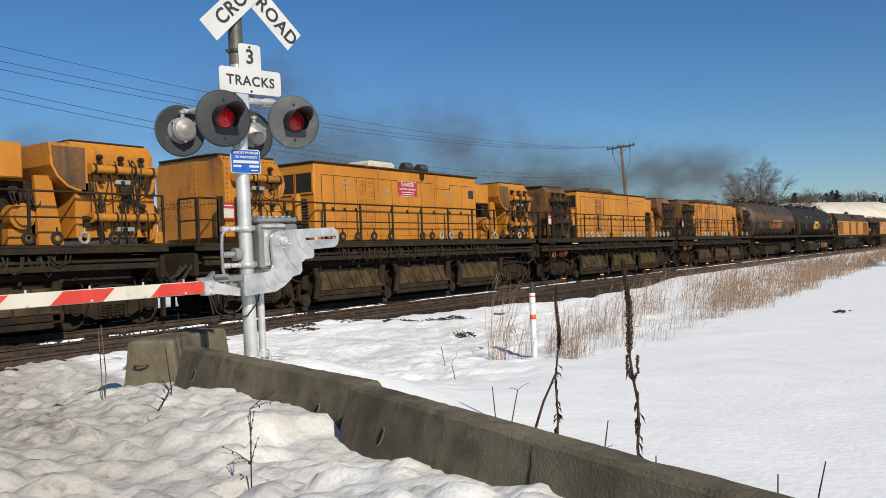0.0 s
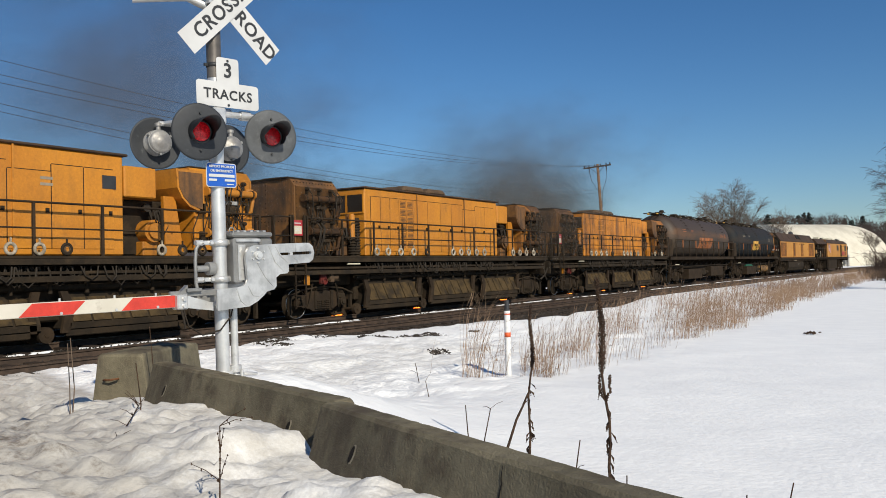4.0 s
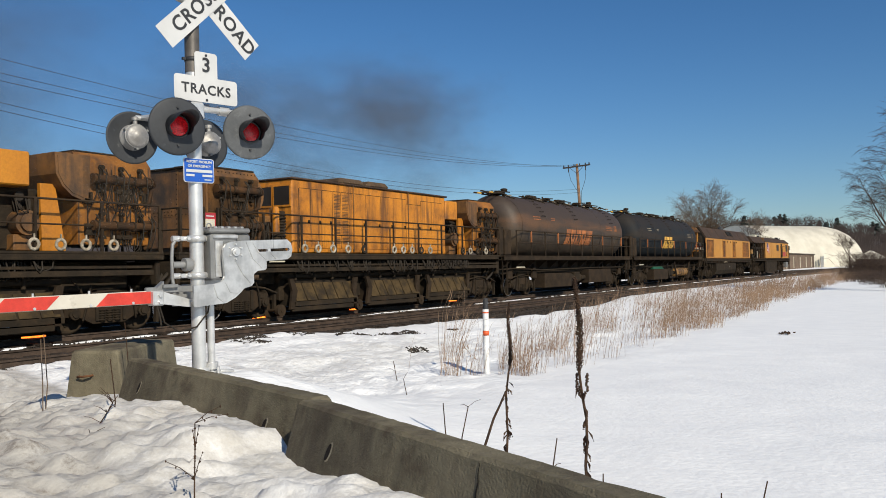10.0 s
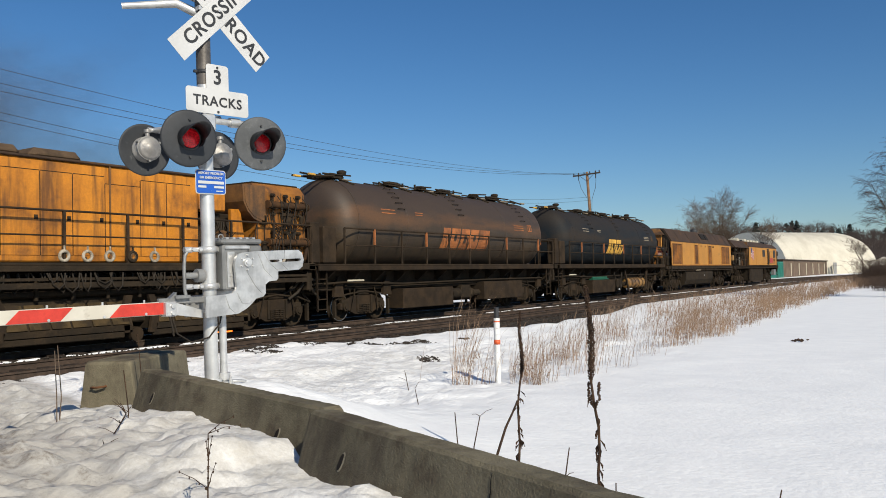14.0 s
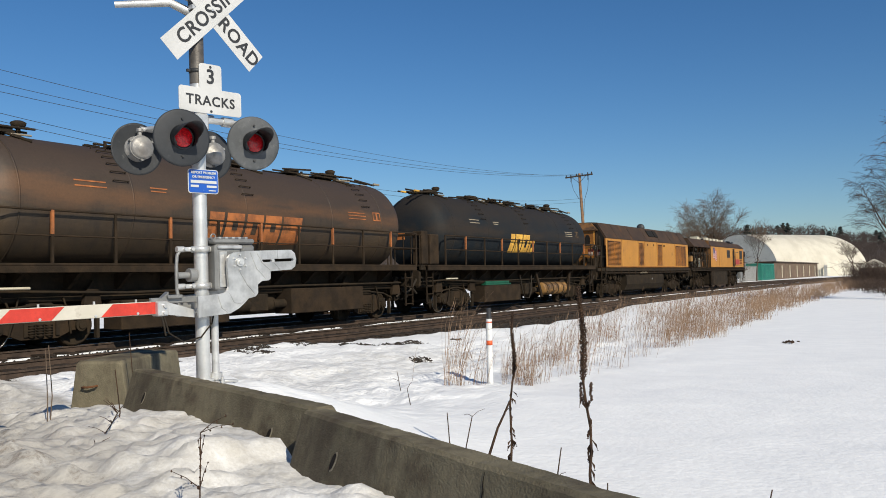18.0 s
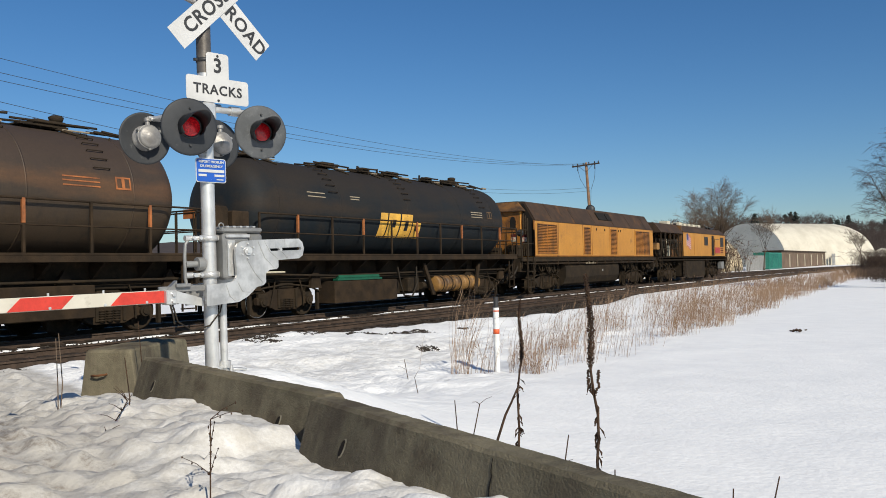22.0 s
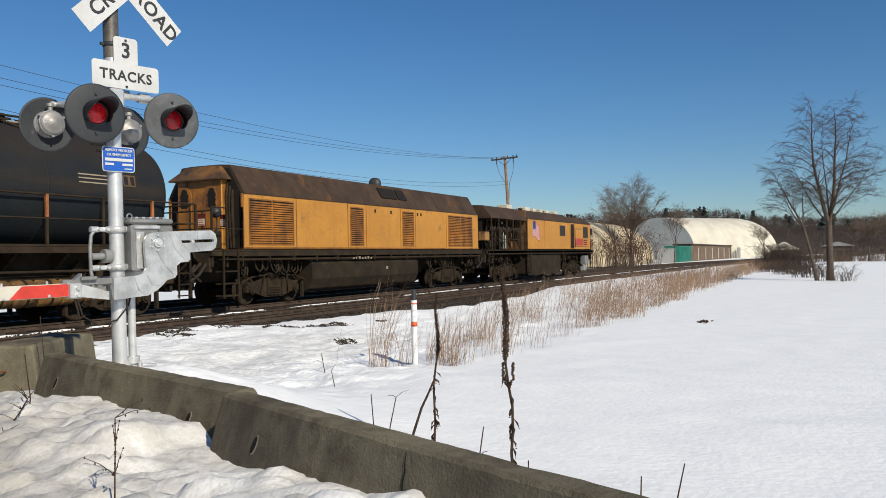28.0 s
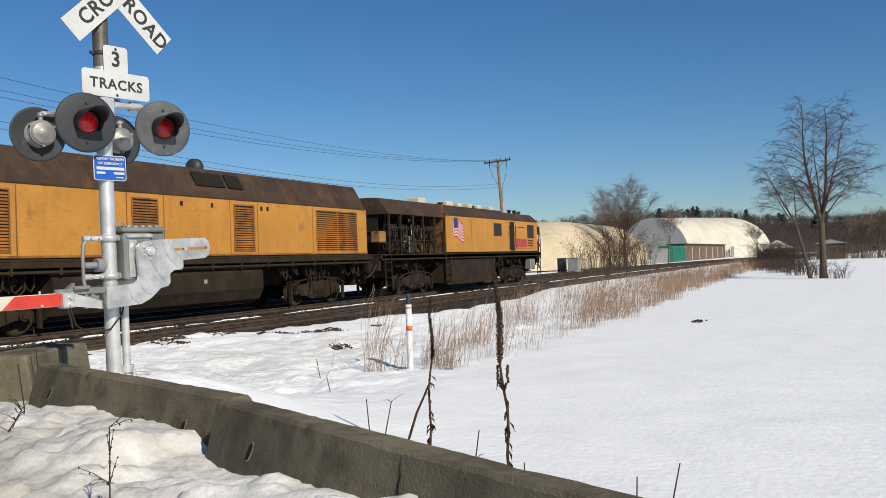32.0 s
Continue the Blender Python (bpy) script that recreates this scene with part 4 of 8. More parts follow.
    for z in (1.853, 1.52):
        cl = Geo().lathe([(0.064, -0.028), (0.082, -0.028), (0.082, 0.028), (0.064, 0.028)], (0, 0, z), (0, 0, 1), 22)
        cl.box(-0.02, -0.20, z - 0.02, 0.02, -0.06, z + 0.02, 0.005).box(-0.02, 0.06, z - 0.022, 0.03, 0.14, z + 0.022, 0.005)
        for yy in (-0.17, -0.10, 0.11):
            cl.cyl((0.015, yy, z), (0.05, yy, z), 0.016, n=8)
        cl.cyl((0.0, -0.24, z), (0.0, -0.17, z), 0.026, n=10)
        part("clamp", cl, M["galv"], t)
    yoke = Geo().tube([(0.0, -0.20, 1.85), (0, -0.235, 1.80), (0, -0.245, 1.70), (0, -0.245, 1.50), (0, -0.23, 1.42)], 0.016, 8).cyl((0, -0.24, 1.62), (0, -0.10, 1.62), 0.03, n=12).cyl((0, -0.13, 1.62), (0, -0.06, 1.62), 0.06, n=16)
    yoke.box(-0.02, -0.50, 1.375, 0.02, 0.15, 1.43, 0.006).box(-0.06, -0.36, 1.42, 0.06, -0.22, 1.45, 0.004)
    yoke.prism([(0.03, -0.46, 1.38), (0.03, -0.34, 1.38), (0.03, -0.34, 1.48)], (-0.06, 0, 0))
    part("arm_support", yoke, M["steel_box"], t)

    def plate_at(x, th, slotted):
        """The stepped counterweight plate: down from the arm's root, then out and up to a slotted tongue."""
        outline = [(-0.145, 1.243), (0.178, 1.262), (0.27, 1.305), (0.33, 1.35), (0.37, 1.388), (0.45, 1.405), (0.476, 1.434), (0.476, 1.515), (0.52, 1.545), (0.60, 1.55), (0.62, 1.568), (0.62, 1.635),
                   (0.862, 1.647), (0.905, 1.675), (0.922, 1.742), (0.905, 1.805), (0.862, 1.838)]
        if slotted:
            outline += [(0.702, 1.836), (0.702, 1.752), (0.88, 1.756), (0.89, 1.742), (0.88, 1.728), (0.52, 1.722), (0.51, 1.736), (0.52, 1.748), (0.698, 1.752), (0.698, 1.836)]
        outline += [(0.38, 1.828), (0.24, 1.818), (0.19, 1.80), (0.165, 1.765), (0.154, 1.70), (0.168, 1.505), (0.155, 1.475), (0.128, 1.455), (0.078, 1.443), (-0.145, 1.43)]
        return Geo().prism([(x, a, b) for a, b in outline], (th, 0, 0))

    cw = part("counterweight", plate_at(0.16, 0.03, True), M["alu"], t, "stepped aluminium counterweight plates")
    part("counterweight_plate", plate_at(-0.20, 0.03, True), M["alu"], cw)
    for pts in (((0.40, 1.815), (0.47, 1.66), (0.57, 1.565)), ((0.47, 1.815), (0.53, 1.72), (0.61, 1.65)), ((0.27, 1.66), (0.36, 1.52), (0.44, 1.43)), ((0.66, 1.72), (0.72, 1.66), (0.73, 1.65)), ((0.17, 1.45), (0.22, 1.36), (0.30, 1.345)), ((0.05, 1.43), (0.09, 1.32), (0.15, 1.27))):
        part("cast_rib", Geo().tube([(0.190, a, b) for a, b in pts], [0.004, 0.009, 0.004], 6), M["alu"], cw, "raised diagonal casting rib")
    hub = Geo().cyl((0.10, 0.285, 1.727), (0.205, 0.285, 1.727), 0.040, n=20).cyl((0.205, 0.285, 1.727), (0.218, 0.285, 1.727), 0.022, n=16)
    part("hub", hub, M["galv"], cw)
    for k in range(6):
        a = radians(30 + 60 * k)
        part("hub_bolt", Geo().cyl((0.19, 0.285 + 0.068 * math.cos(a), 1.727 + 0.068 * math.sin(a)), (0.203, 0.285 + 0.068 * math.cos(a), 1.727 + 0.068 * math.sin(a)), 0.0085, n=8), M["galv"], cw)
    # gate arm, along -y with a slight droop
    root = Vector((0.02, -0.42, 1.335))
    brk = Geo().box(-0.05, -0.46, 1.27, 0.07, -0.36, 1.40, 0.01).box(-0.03, -0.40, 1.28, 0.03, 0.06, 1.31, 0.005)
    brk.prism([(0.045, -0.36, 1.39), (0.045, -0.10, 1.31), (0.045, -0.10, 1.24), (0.045, -0.36, 1.28)], (-0.01, 0, 0)).cyl((0.03, -0.40, 1.36), (0.09, -0.40, 1.36), 0.018, n=8).cyl((0.03, -0.40, 1.30), (0.09, -0.40, 1.30), 0.018, n=8)
    part("arm_bracket", brk, M["galv"], t)
    ga = Geo().box(-0.018, -4.6, 1.288, 0.018, -0.42, 1.400, 0.004)
    arm_ob = part("gate_arm", ga, M["arm_white"], t, "white gate arm with slanted red stripes")
    for k in range(6):
        y = -0.43 - 0.80 * k
        st = Geo()
        a, b = (y, y - 0.405)
        if k == 0:
            poly = [(a, 1.293), (a, 1.395), (b, 1.395), (b - 0.10, 1.293)]
        else:
            poly = [(a - 0.10, 1.293), (a, 1.395), (b, 1.395), (b - 0.10, 1.293)]
        st.prism([(0.0185, p, q) for p, q in poly], (0.002, 0, 0))
        part("red_stripe", st, M["red_sheet"], arm_ob, "slanted red reflective stripe")
    for yy in (-0.62, -0.98, -1.42, -1.9):
        part("bolt", Geo().cyl((-0.01, yy, 1.395), (-0.01, yy, 1.425), 0.010, n=6), M["galv"], arm_ob)
        part("bolt", Geo().cyl((0.018, yy, 1.305), (0.026, yy, 1.305), 0.012, n=8), M["galv"], arm_ob)
    cb = Geo().tube([(0.05, -0.40, 1.27), (0.06, -0.36, 1.12), (0.05, -0.22, 1.03), (0.06, -0.05, 1.06), (0.08, 0.05, 1.18), (0.08, 0.08, 1.30)], 0.008, 6)
    cb.tube([(0.05, -0.42, 1.27), (0.06, -0.40, 1.17), (0.05, -0.385, 1.10)], 0.009, 6)
    part("cable", cb, M["rubber"], t, "loose black cable")


crossing_signal()

# ---- train ----
def gp(p, name, g, mat, label=""):
    return part(name, g, M[mat], p, label)


WHEEL_SETS = []


def wheelset(car, y, r=0.46, bright=False):
    """Axle with two wheels, turning about x; its own origin is the axle."""
    g = Geo()
    for s in (-1, 1):
        x = s * 0.755
        o = s * 0.065
        g.lathe([(0.07, o), (0.16, o * 0.9), (0.20, o * 0.3), (r - 0.09, o * 0.1), (r - 0.07, o), (r - 0.005, o * 0.98), (r, o * 0.7), (r + 0.004, -o * 0.4), (r + 0.028, -o * 0.75), (r + 0.02, -o * 1.1), (r - 0.07, -o * 1.1), (0.2, -o * 0.3), (0.1, -o)], (x, 0, 0), (1, 0, 0), 28)
        for k in range(6):
            a = k * math.pi / 3
            g.cyl((x + s * 0.03, 0.26 * math.cos(a), 0.26 * math.sin(a)), (x + s * 0.036, 0.26 * math.cos(a), 0.26 * math.sin(a)), 0.03, n=8)
    g.cyl((-0.95, 0, 0), (0.95, 0, 0), 0.075, n=12)
    w = part("wheelset", g, M["grime"], car, "steel wheels on a grimy axle", pose(0, y, r))
    for s in (-1, 1):
        part("rim", Geo().torus((s * 0.815, 0, 0), (1, 0, 0), r - 0.035, 0.014, 32, 4), M["tyre_steel" if bright else "rust"], w, "worn bright wheel rim" if bright else "worn wheel rim")
    WHEEL_SETS.append((w, y, r))


def truck(car, yc, wb=1.85, bright=False):
    """Two-axle bogie with cast side frames, springs and bearing boxes."""
    for s in (-1, 1):
        wheelset(car, yc + s * wb / 2, bright=bright and s < 0)
    for s in (-1, 1):
        x = s * 0.98
        h = wb / 2
        pr = [(yc - h - 0.22, 0.40), (yc - h + 0.2, 0.36), (yc - 0.42, 0.22), (yc + 0.42, 0.22), (yc + h - 0.2, 0.36), (yc + h + 0.22, 0.40), (yc + h + 0.22, 0.58), (yc + h, 0.66), (yc + 0.5, 0.82), (yc - 0.5, 0.82), (yc - h, 0.66), (yc - h - 0.22, 0.58)]
        f = gp(car, "side_frame", Geo().prism([(x - 0.06, a, b) for a, b in pr], (0.12, 0, 0)), "rust", "cast bogie side frame")
        sp = Geo()
        for k in (-0.2, 0, 0.2):
            for i in range(5):
                sp.torus((x + s * 0.07, yc + k, 0.30 + i * 0.055), (0, 0, 1), 0.075, 0.018, 10, 5)
        gp(f, "spring", sp, "grime")
        for k in (-1, 1):
            bx = Geo()
            bx.cyl((x + s * 0.03, yc + k * h, 0.46), (x + s * 0.13, yc + k * h, 0.46), 0.13, n=14).cyl((x + s * 0.13, yc + k * h, 0.46), (x + s * 0.16, yc + k * h, 0.46), 0.08, n=10)
            bx.box(x - 0.05, yc + k * h - 0.16, 0.56, x + 0.08, yc + k * h + 0.16, 0.70, 0.02)
            gp(f, "strut", Geo().box(x + s * 0.02, yc + k * 0.36, 0.28, x + s * 0.1, yc + k * 0.36 + 0.08, 0.8), "grime")
            gp(f, "bearing_box", bx, "grime")
        rg = Geo().tube([(x + s * 0.08, yc - h - 0.5, 0.7), (x + s * 0.1, yc - h, 0.86), (x + s * 0.1, yc, 0.95), (x + s * 0.1, yc + h, 0.86), (x + s * 0.08, yc + h + 0.5, 0.7)], 0.03)
        for k in (-1, 1):
            rg.box(x - 0.04, yc + k * (h + 0.42), 0.15, x + 0.06, yc + k * (h + 0.50), 0.75).tube([(x + s * 0.12, yc + k * 0.5, 1.1), (x + s * 0.16, yc + k * 0.62, 0.7), (x + s * 0.1, yc + k * 0.7, 0.3)], 0.022)
        gp(f, "brake_rigging", rg, "grime")
        gp(f, "bolster", Geo().box(x - 0.5 * s - 0.4, yc - 0.28, 0.5, x - 0.5 * s + 0.4, yc + 0.28, 1.0, 0.03), "grime")
        br = Geo().cyl((x, yc - 0.3, 0.9), (x, yc + 0.3, 0.9), 0.09, n=10).tube([(x, yc - 0.6, 0.75), (x + s * 0.1, yc - 0.75, 1.0), (x, yc - 0.9, 1.2)], 0.025)
        gp(f, "brake_cylinder", br, "grime")


def couplers(car, y0, y1):
    for y, s in ((y0, -1), (y1, 1)):
        g = Geo().box(-0.11, y, 0.72, 0.11, y + s * 0.34, 0.94, 0.02).box(-0.17, y + s * 0.30, 0.68, 0.17, y + s * 0.50, 0.98, 0.05)
        gp(car, "coupler", g, "grime")
        gp(car, "end_sill", Geo().box(-1.38, y - s * 0.14, 1.05, 1.38, y - s * 0.02, 1.62, 0.02).box(-0.7, y - s * 0.16, 0.55, 0.7, y - s * 0.04, 1.05, 0.02), "grime", "dark end sill")
        hs = Geo()
        for x in (-0.55, -0.4, 0.35, 0.5, 0.62):
            hs.tube([(x, y, 0.95), (x, y + s * 0.15, 0.7), (x, y + s * 0.32, 0.58), (x, y + s * 0.5, 0.62)], 0.026)
        for x, d in ((1.0, 0.35), (1.2, 0.5), (0.8, 0.62)):
            hs.tube([(x, y - s * 0.5, 1.35), (x + 0.05, y - s * 0.1, 1.38), (x, y + s * 0.2, 1.3 - d * 0.6), (x - 0.05, y + s * 0.55, 1.3 - d)], 0.045, 7)
        tagged(gp(car, "air_hose", hs, "rubber", "sagging black air hoses"), kind="stuff")


def railing(car, x, y0, y1, z0, z1, step, mats=("rust", "rust"), mid=True, gap=()):
    n = max(1, round((y1 - y0) / step))
    for k in range(n + 1):
        y = y0 + (y1 - y0) * k / n
        gp(car, "railing_post", Geo().box(x - 0.022, y - 0.03, z0, x + 0.022, y + 0.03, z1), mats[0])
    g = Geo().cyl((x, y0, z1), (x, y1, z1), 0.024, n=8)
    gp(car, "handrail", g, mats[1])
    if mid:
        gp(car, "middle_rail", Geo().cyl((x, y0, (z0 + z1) / 2 + 0.02), (x, y1, (z0 + z1) / 2 + 0.02), 0.019, n=6), mats[1])


def ladder(car, x, y, z0, z1, w=0.42):
    g = Geo().box(x - 0.02, y, z0, x + 0.02, y + 0.035, z1).box(x - 0.02, y + w, z0, x + 0.02, y + w + 0.035, z1)
    k = z0 + 0.05
    while k < z1:
        g.box(x - 0.05, y, k, x + 0.03, y + w, k + 0.03)
        k += 0.3
    gp(car, "ladder", g, "rust", "rusty side ladder")


def deck(car, y0, y1, zt, mat="grime"):
    g = Geo().box(-1.5, y0, zt - 0.06, 1.5, y1, zt, 0.01).box(1.40, y0, zt - 0.18, 1.49, y1, zt - 0.06).box(-1.49, y0, zt - 0.18, -1.4, y1, zt - 0.06)
    d = gp(car, "deck", g, mat, "dark steel deck with side sills")
    gp(d, "centre_sill", Geo().box(-0.40, y0 + 0.2, zt - 0.95, 0.40, y1 - 0.2, zt - 0.07), "grime")
    return d


def hoses(g, rng, x, y0, y1, z, n, drop=0.3, r=0.018):
    for _ in range(n):
        y = rng.uniform(y0, y1)
        w = rng.uniform(0.15, 0.45)
        d = drop * rng.uniform(0.5, 1.2)
        xx = x + rng.uniform(-0.15, 0.08)
        g.tube([(xx, y, z), (xx + 0.05, y + w * 0.15, z - d * 0.7), (xx + 0.06, y + w * 0.5, z - d), (xx + 0.05, y + w * 0.85, z - d * 0.7), (xx, y + w, z)], r, 5)


def manifold(parent, x, y0, y1, z, rng, mat="yellow_old"):
    """A thick horizontal pipe with valve heads above it, a gauge box and hoses."""
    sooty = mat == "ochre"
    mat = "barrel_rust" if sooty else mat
    gp(parent, "manifold_pipe", Geo().cyl((x + 0.16, y0, z), (x + 0.16, y1, z), 0.095, n=14).cyl((x + 0.16, y0 - 0.04, z), (x + 0.16, y0, z), 0.115, n=14).cyl((x + 0.16, y1, z), (x + 0.16, y1 + 0.04, z), 0.115, n=14), mat, "grimy header pipe")
    for i in range(3):
        y = y0 + (y1 - y0) * (i + 0.5) / 3
        v = Geo().cyl((x + 0.02, y, z + 0.27), (x + 0.13, y, z + 0.27), 0.055, n=12).cyl((x + 0.13, y, z + 0.27), (x + 0.16, y, z + 0.27), 0.035, n=10).box(x, y - 0.03, z + 0.06, x + 0.10, y + 0.03, z + 0.33, 0.01).cyl((x + 0.10, y, z - 0.20), (x + 0.10, y, z), 0.03, n=8)
        v.box(x + 0.02, y - 0.05, z - 0.11, x + 0.24, y + 0.05, z - 0.095)
        gp(parent, "valve", v, "grime", "grimy valve head on a bracket")
        gp(parent, "valve_foot", Geo().cyl((x + 0.03, y, z - 0.26), (x + 0.15, y, z - 0.26), 0.045, n=10), "grime")
    for i in range(4):
        y = y0 + 0.06 + (y1 - y0 - 0.12) * i / 3
        gp(parent, "pipe_flange", Geo().cyl((x + 0.16, y - 0.02, z), (x + 0.16, y + 0.02, z), 0.118, n=14), "rust")
    gp(parent, "return_pipe", Geo().tube([(x + 0.02, y1 - 0.1, z + 0.12), (x + 0.13, y1 - 0.02, z + 0.12), (x + 0.13, y1 + 0.02, z - 0.15), (x + 0.13, y1 - 0.05, z - 0.45), (x + 0.02, y1 - 0.10, z - 0.5)], 0.05, 9), mat)
    ym = y0 + (y1 - y0) * 0.40
    gb = gp(parent, "gauge_box", Geo().box(x + 0.02, ym, z - 0.30, x + 0.12, ym + 0.42, z - 0.20, 0.01), "rust" if sooty else "grey_paint", "grimy gauge box" if sooty else "pale gauge box")
    for i in range(6):
        gp(gb, "fitting", Geo().cyl((x + 0.08, ym + 0.04 + i * 0.066, z - 0.36), (x + 0.08, ym + 0.04 + i * 0.066, z - 0.30), 0.014, n=6), "grime")
    hg = Geo()
    for i in range(6):
        ya, yb, d = ym + 0.04 + i * 0.066, y0 + (y1 - y0) * rng.random(), rng.uniform(0.16, 0.42)
        za, zb = z - 0.36, z - rng.uniform(0.05, 0.3)
        hg.tube([(x + 0.08, ya, za), (x + 0.10, ya + (yb - ya) * 0.1, za - d * 0.75), (x + 0.12, (ya + yb) / 2, za - d), (x + 0.12, ya + (yb - ya) * 0.92, za - d * 0.55), (x + 0.10, yb, zb)], 0.012, 5)
    for i in range(4):
        y = y0 + (y1 - y0) * rng.random()
        e = y + rng.uniform(-0.15, 0.15)
        hg.tube([(x + 0.16, y, z + 0.25), (x + 0.27, y + 0.03, z + 0.1), (x + 0.27, (y + e) / 2, z - 0.25), (x + 0.12, e, z - 0.5 - 0.2 * rng.random()), (x + 0.04, e + 0.04, z - 0.75)], 0.016, 5)
    tagged(gp(parent, "hydraulic_hose", hg, "rubber"), kind="stuff")


def pose_car(y0):
    return pose(TRAIN_X, y0, RAIL_Z)


def grinder_car(name_label, y0, paint, old, seed, danger=False):
    rng = random.Random(seed)
    car = thing("grinding_car", name_label, "rail car", pose_car(y0), "cars of the grinding train")
    L = 17.3
    deck(car, 0.05, L, 1.84)
    sl = Geo().box(1.42, 0.3, 1.30, 1.48, L - 0.3, 1.42).box(1.36, 0.3, 1.46, 1.44, L - 0.3, 1.52)
    gp(car, "side_pipe", sl, "grime")
    truck(car, 2.55, 1.8, bright=True)
    truck(car, 16.1, 1.8)
    couplers(car, 0.05, L)
    # tall dust collector behind a small end platform
    ch = [(-1.35, 2.0), (1.35, 2.0), (1.35, 3.86), (1.18, 4.06), (-1.18, 4.06), (-1.35, 3.86)]
    mach = gp(car, "dust_collector", Geo().prism([(q, 1.08, z) for q, z in ch], (0, 1.9, 0)), old, "riveted yellow dust collector covered in pipes")
    gp(mach, "collector_foot", Geo().box(-1.15, 1.25, 1.84, 1.15, 2.8, 2.0), old)
    gp(car, "collector_lid", Geo().box(-1.17, 1.02, 4.06, 1.17, 3.0, 4.12, 0.02).cyl((0.2, 1.05, 4.10), (0.9, 1.03, 4.09), 0.035, n=6), "grime", "sooty lid")
    rv = Geo()
    for k in range(15):
        rv.cyl((0.25, 1.082, 2.1 + k * 0.13), (0.25, 1.064, 2.1 + k * 0.13), 0.020, n=6)
        rv.cyl((1.352, 1.16, 2.1 + k * 0.125), (1.364, 1.16, 2.1 + k * 0.125), 0.014, n=6)
    for k in range(20):
        rv.cyl((-1.28 + k * 0.134, 1.082, 2.86), (-1.28 + k * 0.134, 1.064, 2.86), 0.017, n=6)
        if k % 2:
            rv.cyl((-1.28 + k * 0.07, 1.082, 2.95), (-1.28 + k * 0.07, 1.064, 2.95), 0.017, n=6)
    for k in range(14):
        rv.cyl((1.26, 1.16 + k * 0.135, 3.97), (1.275, 1.16 + k * 0.135, 3.98), 0.016, n=6)
        rv.cyl((1.352, 1.16 + k * 0.135, 2.9), (1.362, 1.16 + k * 0.135, 2.9), 0.014, n=6)
    tagged(gp(mach, "rivet", rv, "grime"), kind="stuff")
    for bx in ((0.22, 1.07, 2.02, 0.28, 1.078, 4.0), (-1.3, 1.07, 2.82, 0.22, 1.078, 2.84), (1.352, 1.1, 2.86, 1.358, 2.96, 2.88)):
        gp(mach, "seam_strip", Geo().box(*bx), old)
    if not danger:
        # added panel: soot and the shade of this side are put into its colour
        gp(mach, "pipework_panel", Geo().box(1.350, 1.12, 2.03, 1.356, 2.94, 3.84), "ochre_side_shade", "sooty panel toned darker for the shaded side behind the pipework")
    manifold(mach, 1.35, 1.30, 2.85, 3.50, rng, old)
    manifold(mach, 1.35, 1.55, 2.85, 2.55, rng, old)
    gp(car, "round_duct", Geo().cyl((-0.9, 2.98, 3.45), (1.05, 2.98, 3.45), 0.50, n=24), old, "round fan drum")
    gp(car, "valve_block", Geo().box(0.9, 3.05, 1.86, 1.2, 3.3, 2.5, 0.02).box(0.85, 3.4, 1.86, 1.15, 3.65, 2.9, 0.02).cyl((1.1, 3.8, 1.86), (1.1, 3.8, 3.15), 0.10, n=10), old)
    vb = Geo()
    hoses(vb, rng, 1.22, 2.95, 3.75, 2.7, 14, 0.6, 0.02)
    tagged(gp(car, "hydraulic_hose", vb, "rubber"), kind="stuff")
    for s in (-1, 1):
        er = Geo().cyl((s * 1.4, 0.145, 2.94), (s * 0.75, 0.145, 2.94), 0.024, n=8).cyl((s * 1.4, 0.145, 2.4), (s * 0.75, 0.145, 2.4), 0.02, n=6)
        for x in (0.75 * s, 1.4 * s):
            er.box(x - 0.025, 0.12, 1.84, x + 0.025, 0.17, 2.94)
        gp(car, "end_railing", er, "grime")
    for q in (0.78, 0.88, 1.36, 1.46):
        gp(car, "gate_post", Geo().box(1.43, q - 0.03, 1.84, 1.49, q + 0.03, 3.0), "grime")
    sg = gp(car, "safety_notice", Geo().box(1.40, 0.93, 2.42, 1.42, 1.33, 2.86, 0.006), "red_sign", "red bordered safety notice")
    gp(sg, "notice_field", Geo().box(1.42, 0.97, 2.47, 1.424, 1.29, 2.70), "cream")
    gp(sg, "writing_bar", Geo().box(1.42, 1.0, 2.76, 1.424, 1.26, 2.79).box(1.424, 1.0, 2.62, 1.426, 1.26, 2.635).box(1.424, 1.0, 2.56, 1.426, 1.2, 2.575), "white_sign")
    gp(car, "switch_box", Geo().box(1.30, 1.48, 1.0, 1.42, 1.60, 1.34, 0.01), "yellow", "small yellow switch box")
    gp(car, "tow_hook", Geo().box(1.25, 2.15, 1.02, 1.36, 2.42, 1.34, 0.02).torus((1.38, 2.30, 1.10), (1, 0, 0), 0.09, 0.022, 14, 6), "dull_red", "dull red hook bracket")
    gp(car, "pump_motor", Geo().cyl((1.3, 2.5, 1.2), (1.3, 2.9, 1.2), 0.10, n=12).box(1.2, 2.56, 1.06, 1.4, 2.72, 1.36, 0.02), "hood")
    gp(car, "strip_light", Geo().cyl((1.42, 3.3, 1.60), (1.42, 3.9, 1.60), 0.028, n=8), "cream", "pale strip light under the deck")
    # flexible duct standing on the deck
    du = Geo()
    for k in range(13):
        du.torus((1.18, 4.02, 1.92 + k * 0.085), (0, 0, 1), 0.13, 0.032, 14, 6)
    du.cyl((1.18, 4.02, 1.85), (1.18, 4.02, 3.05), 0.125, n=12)
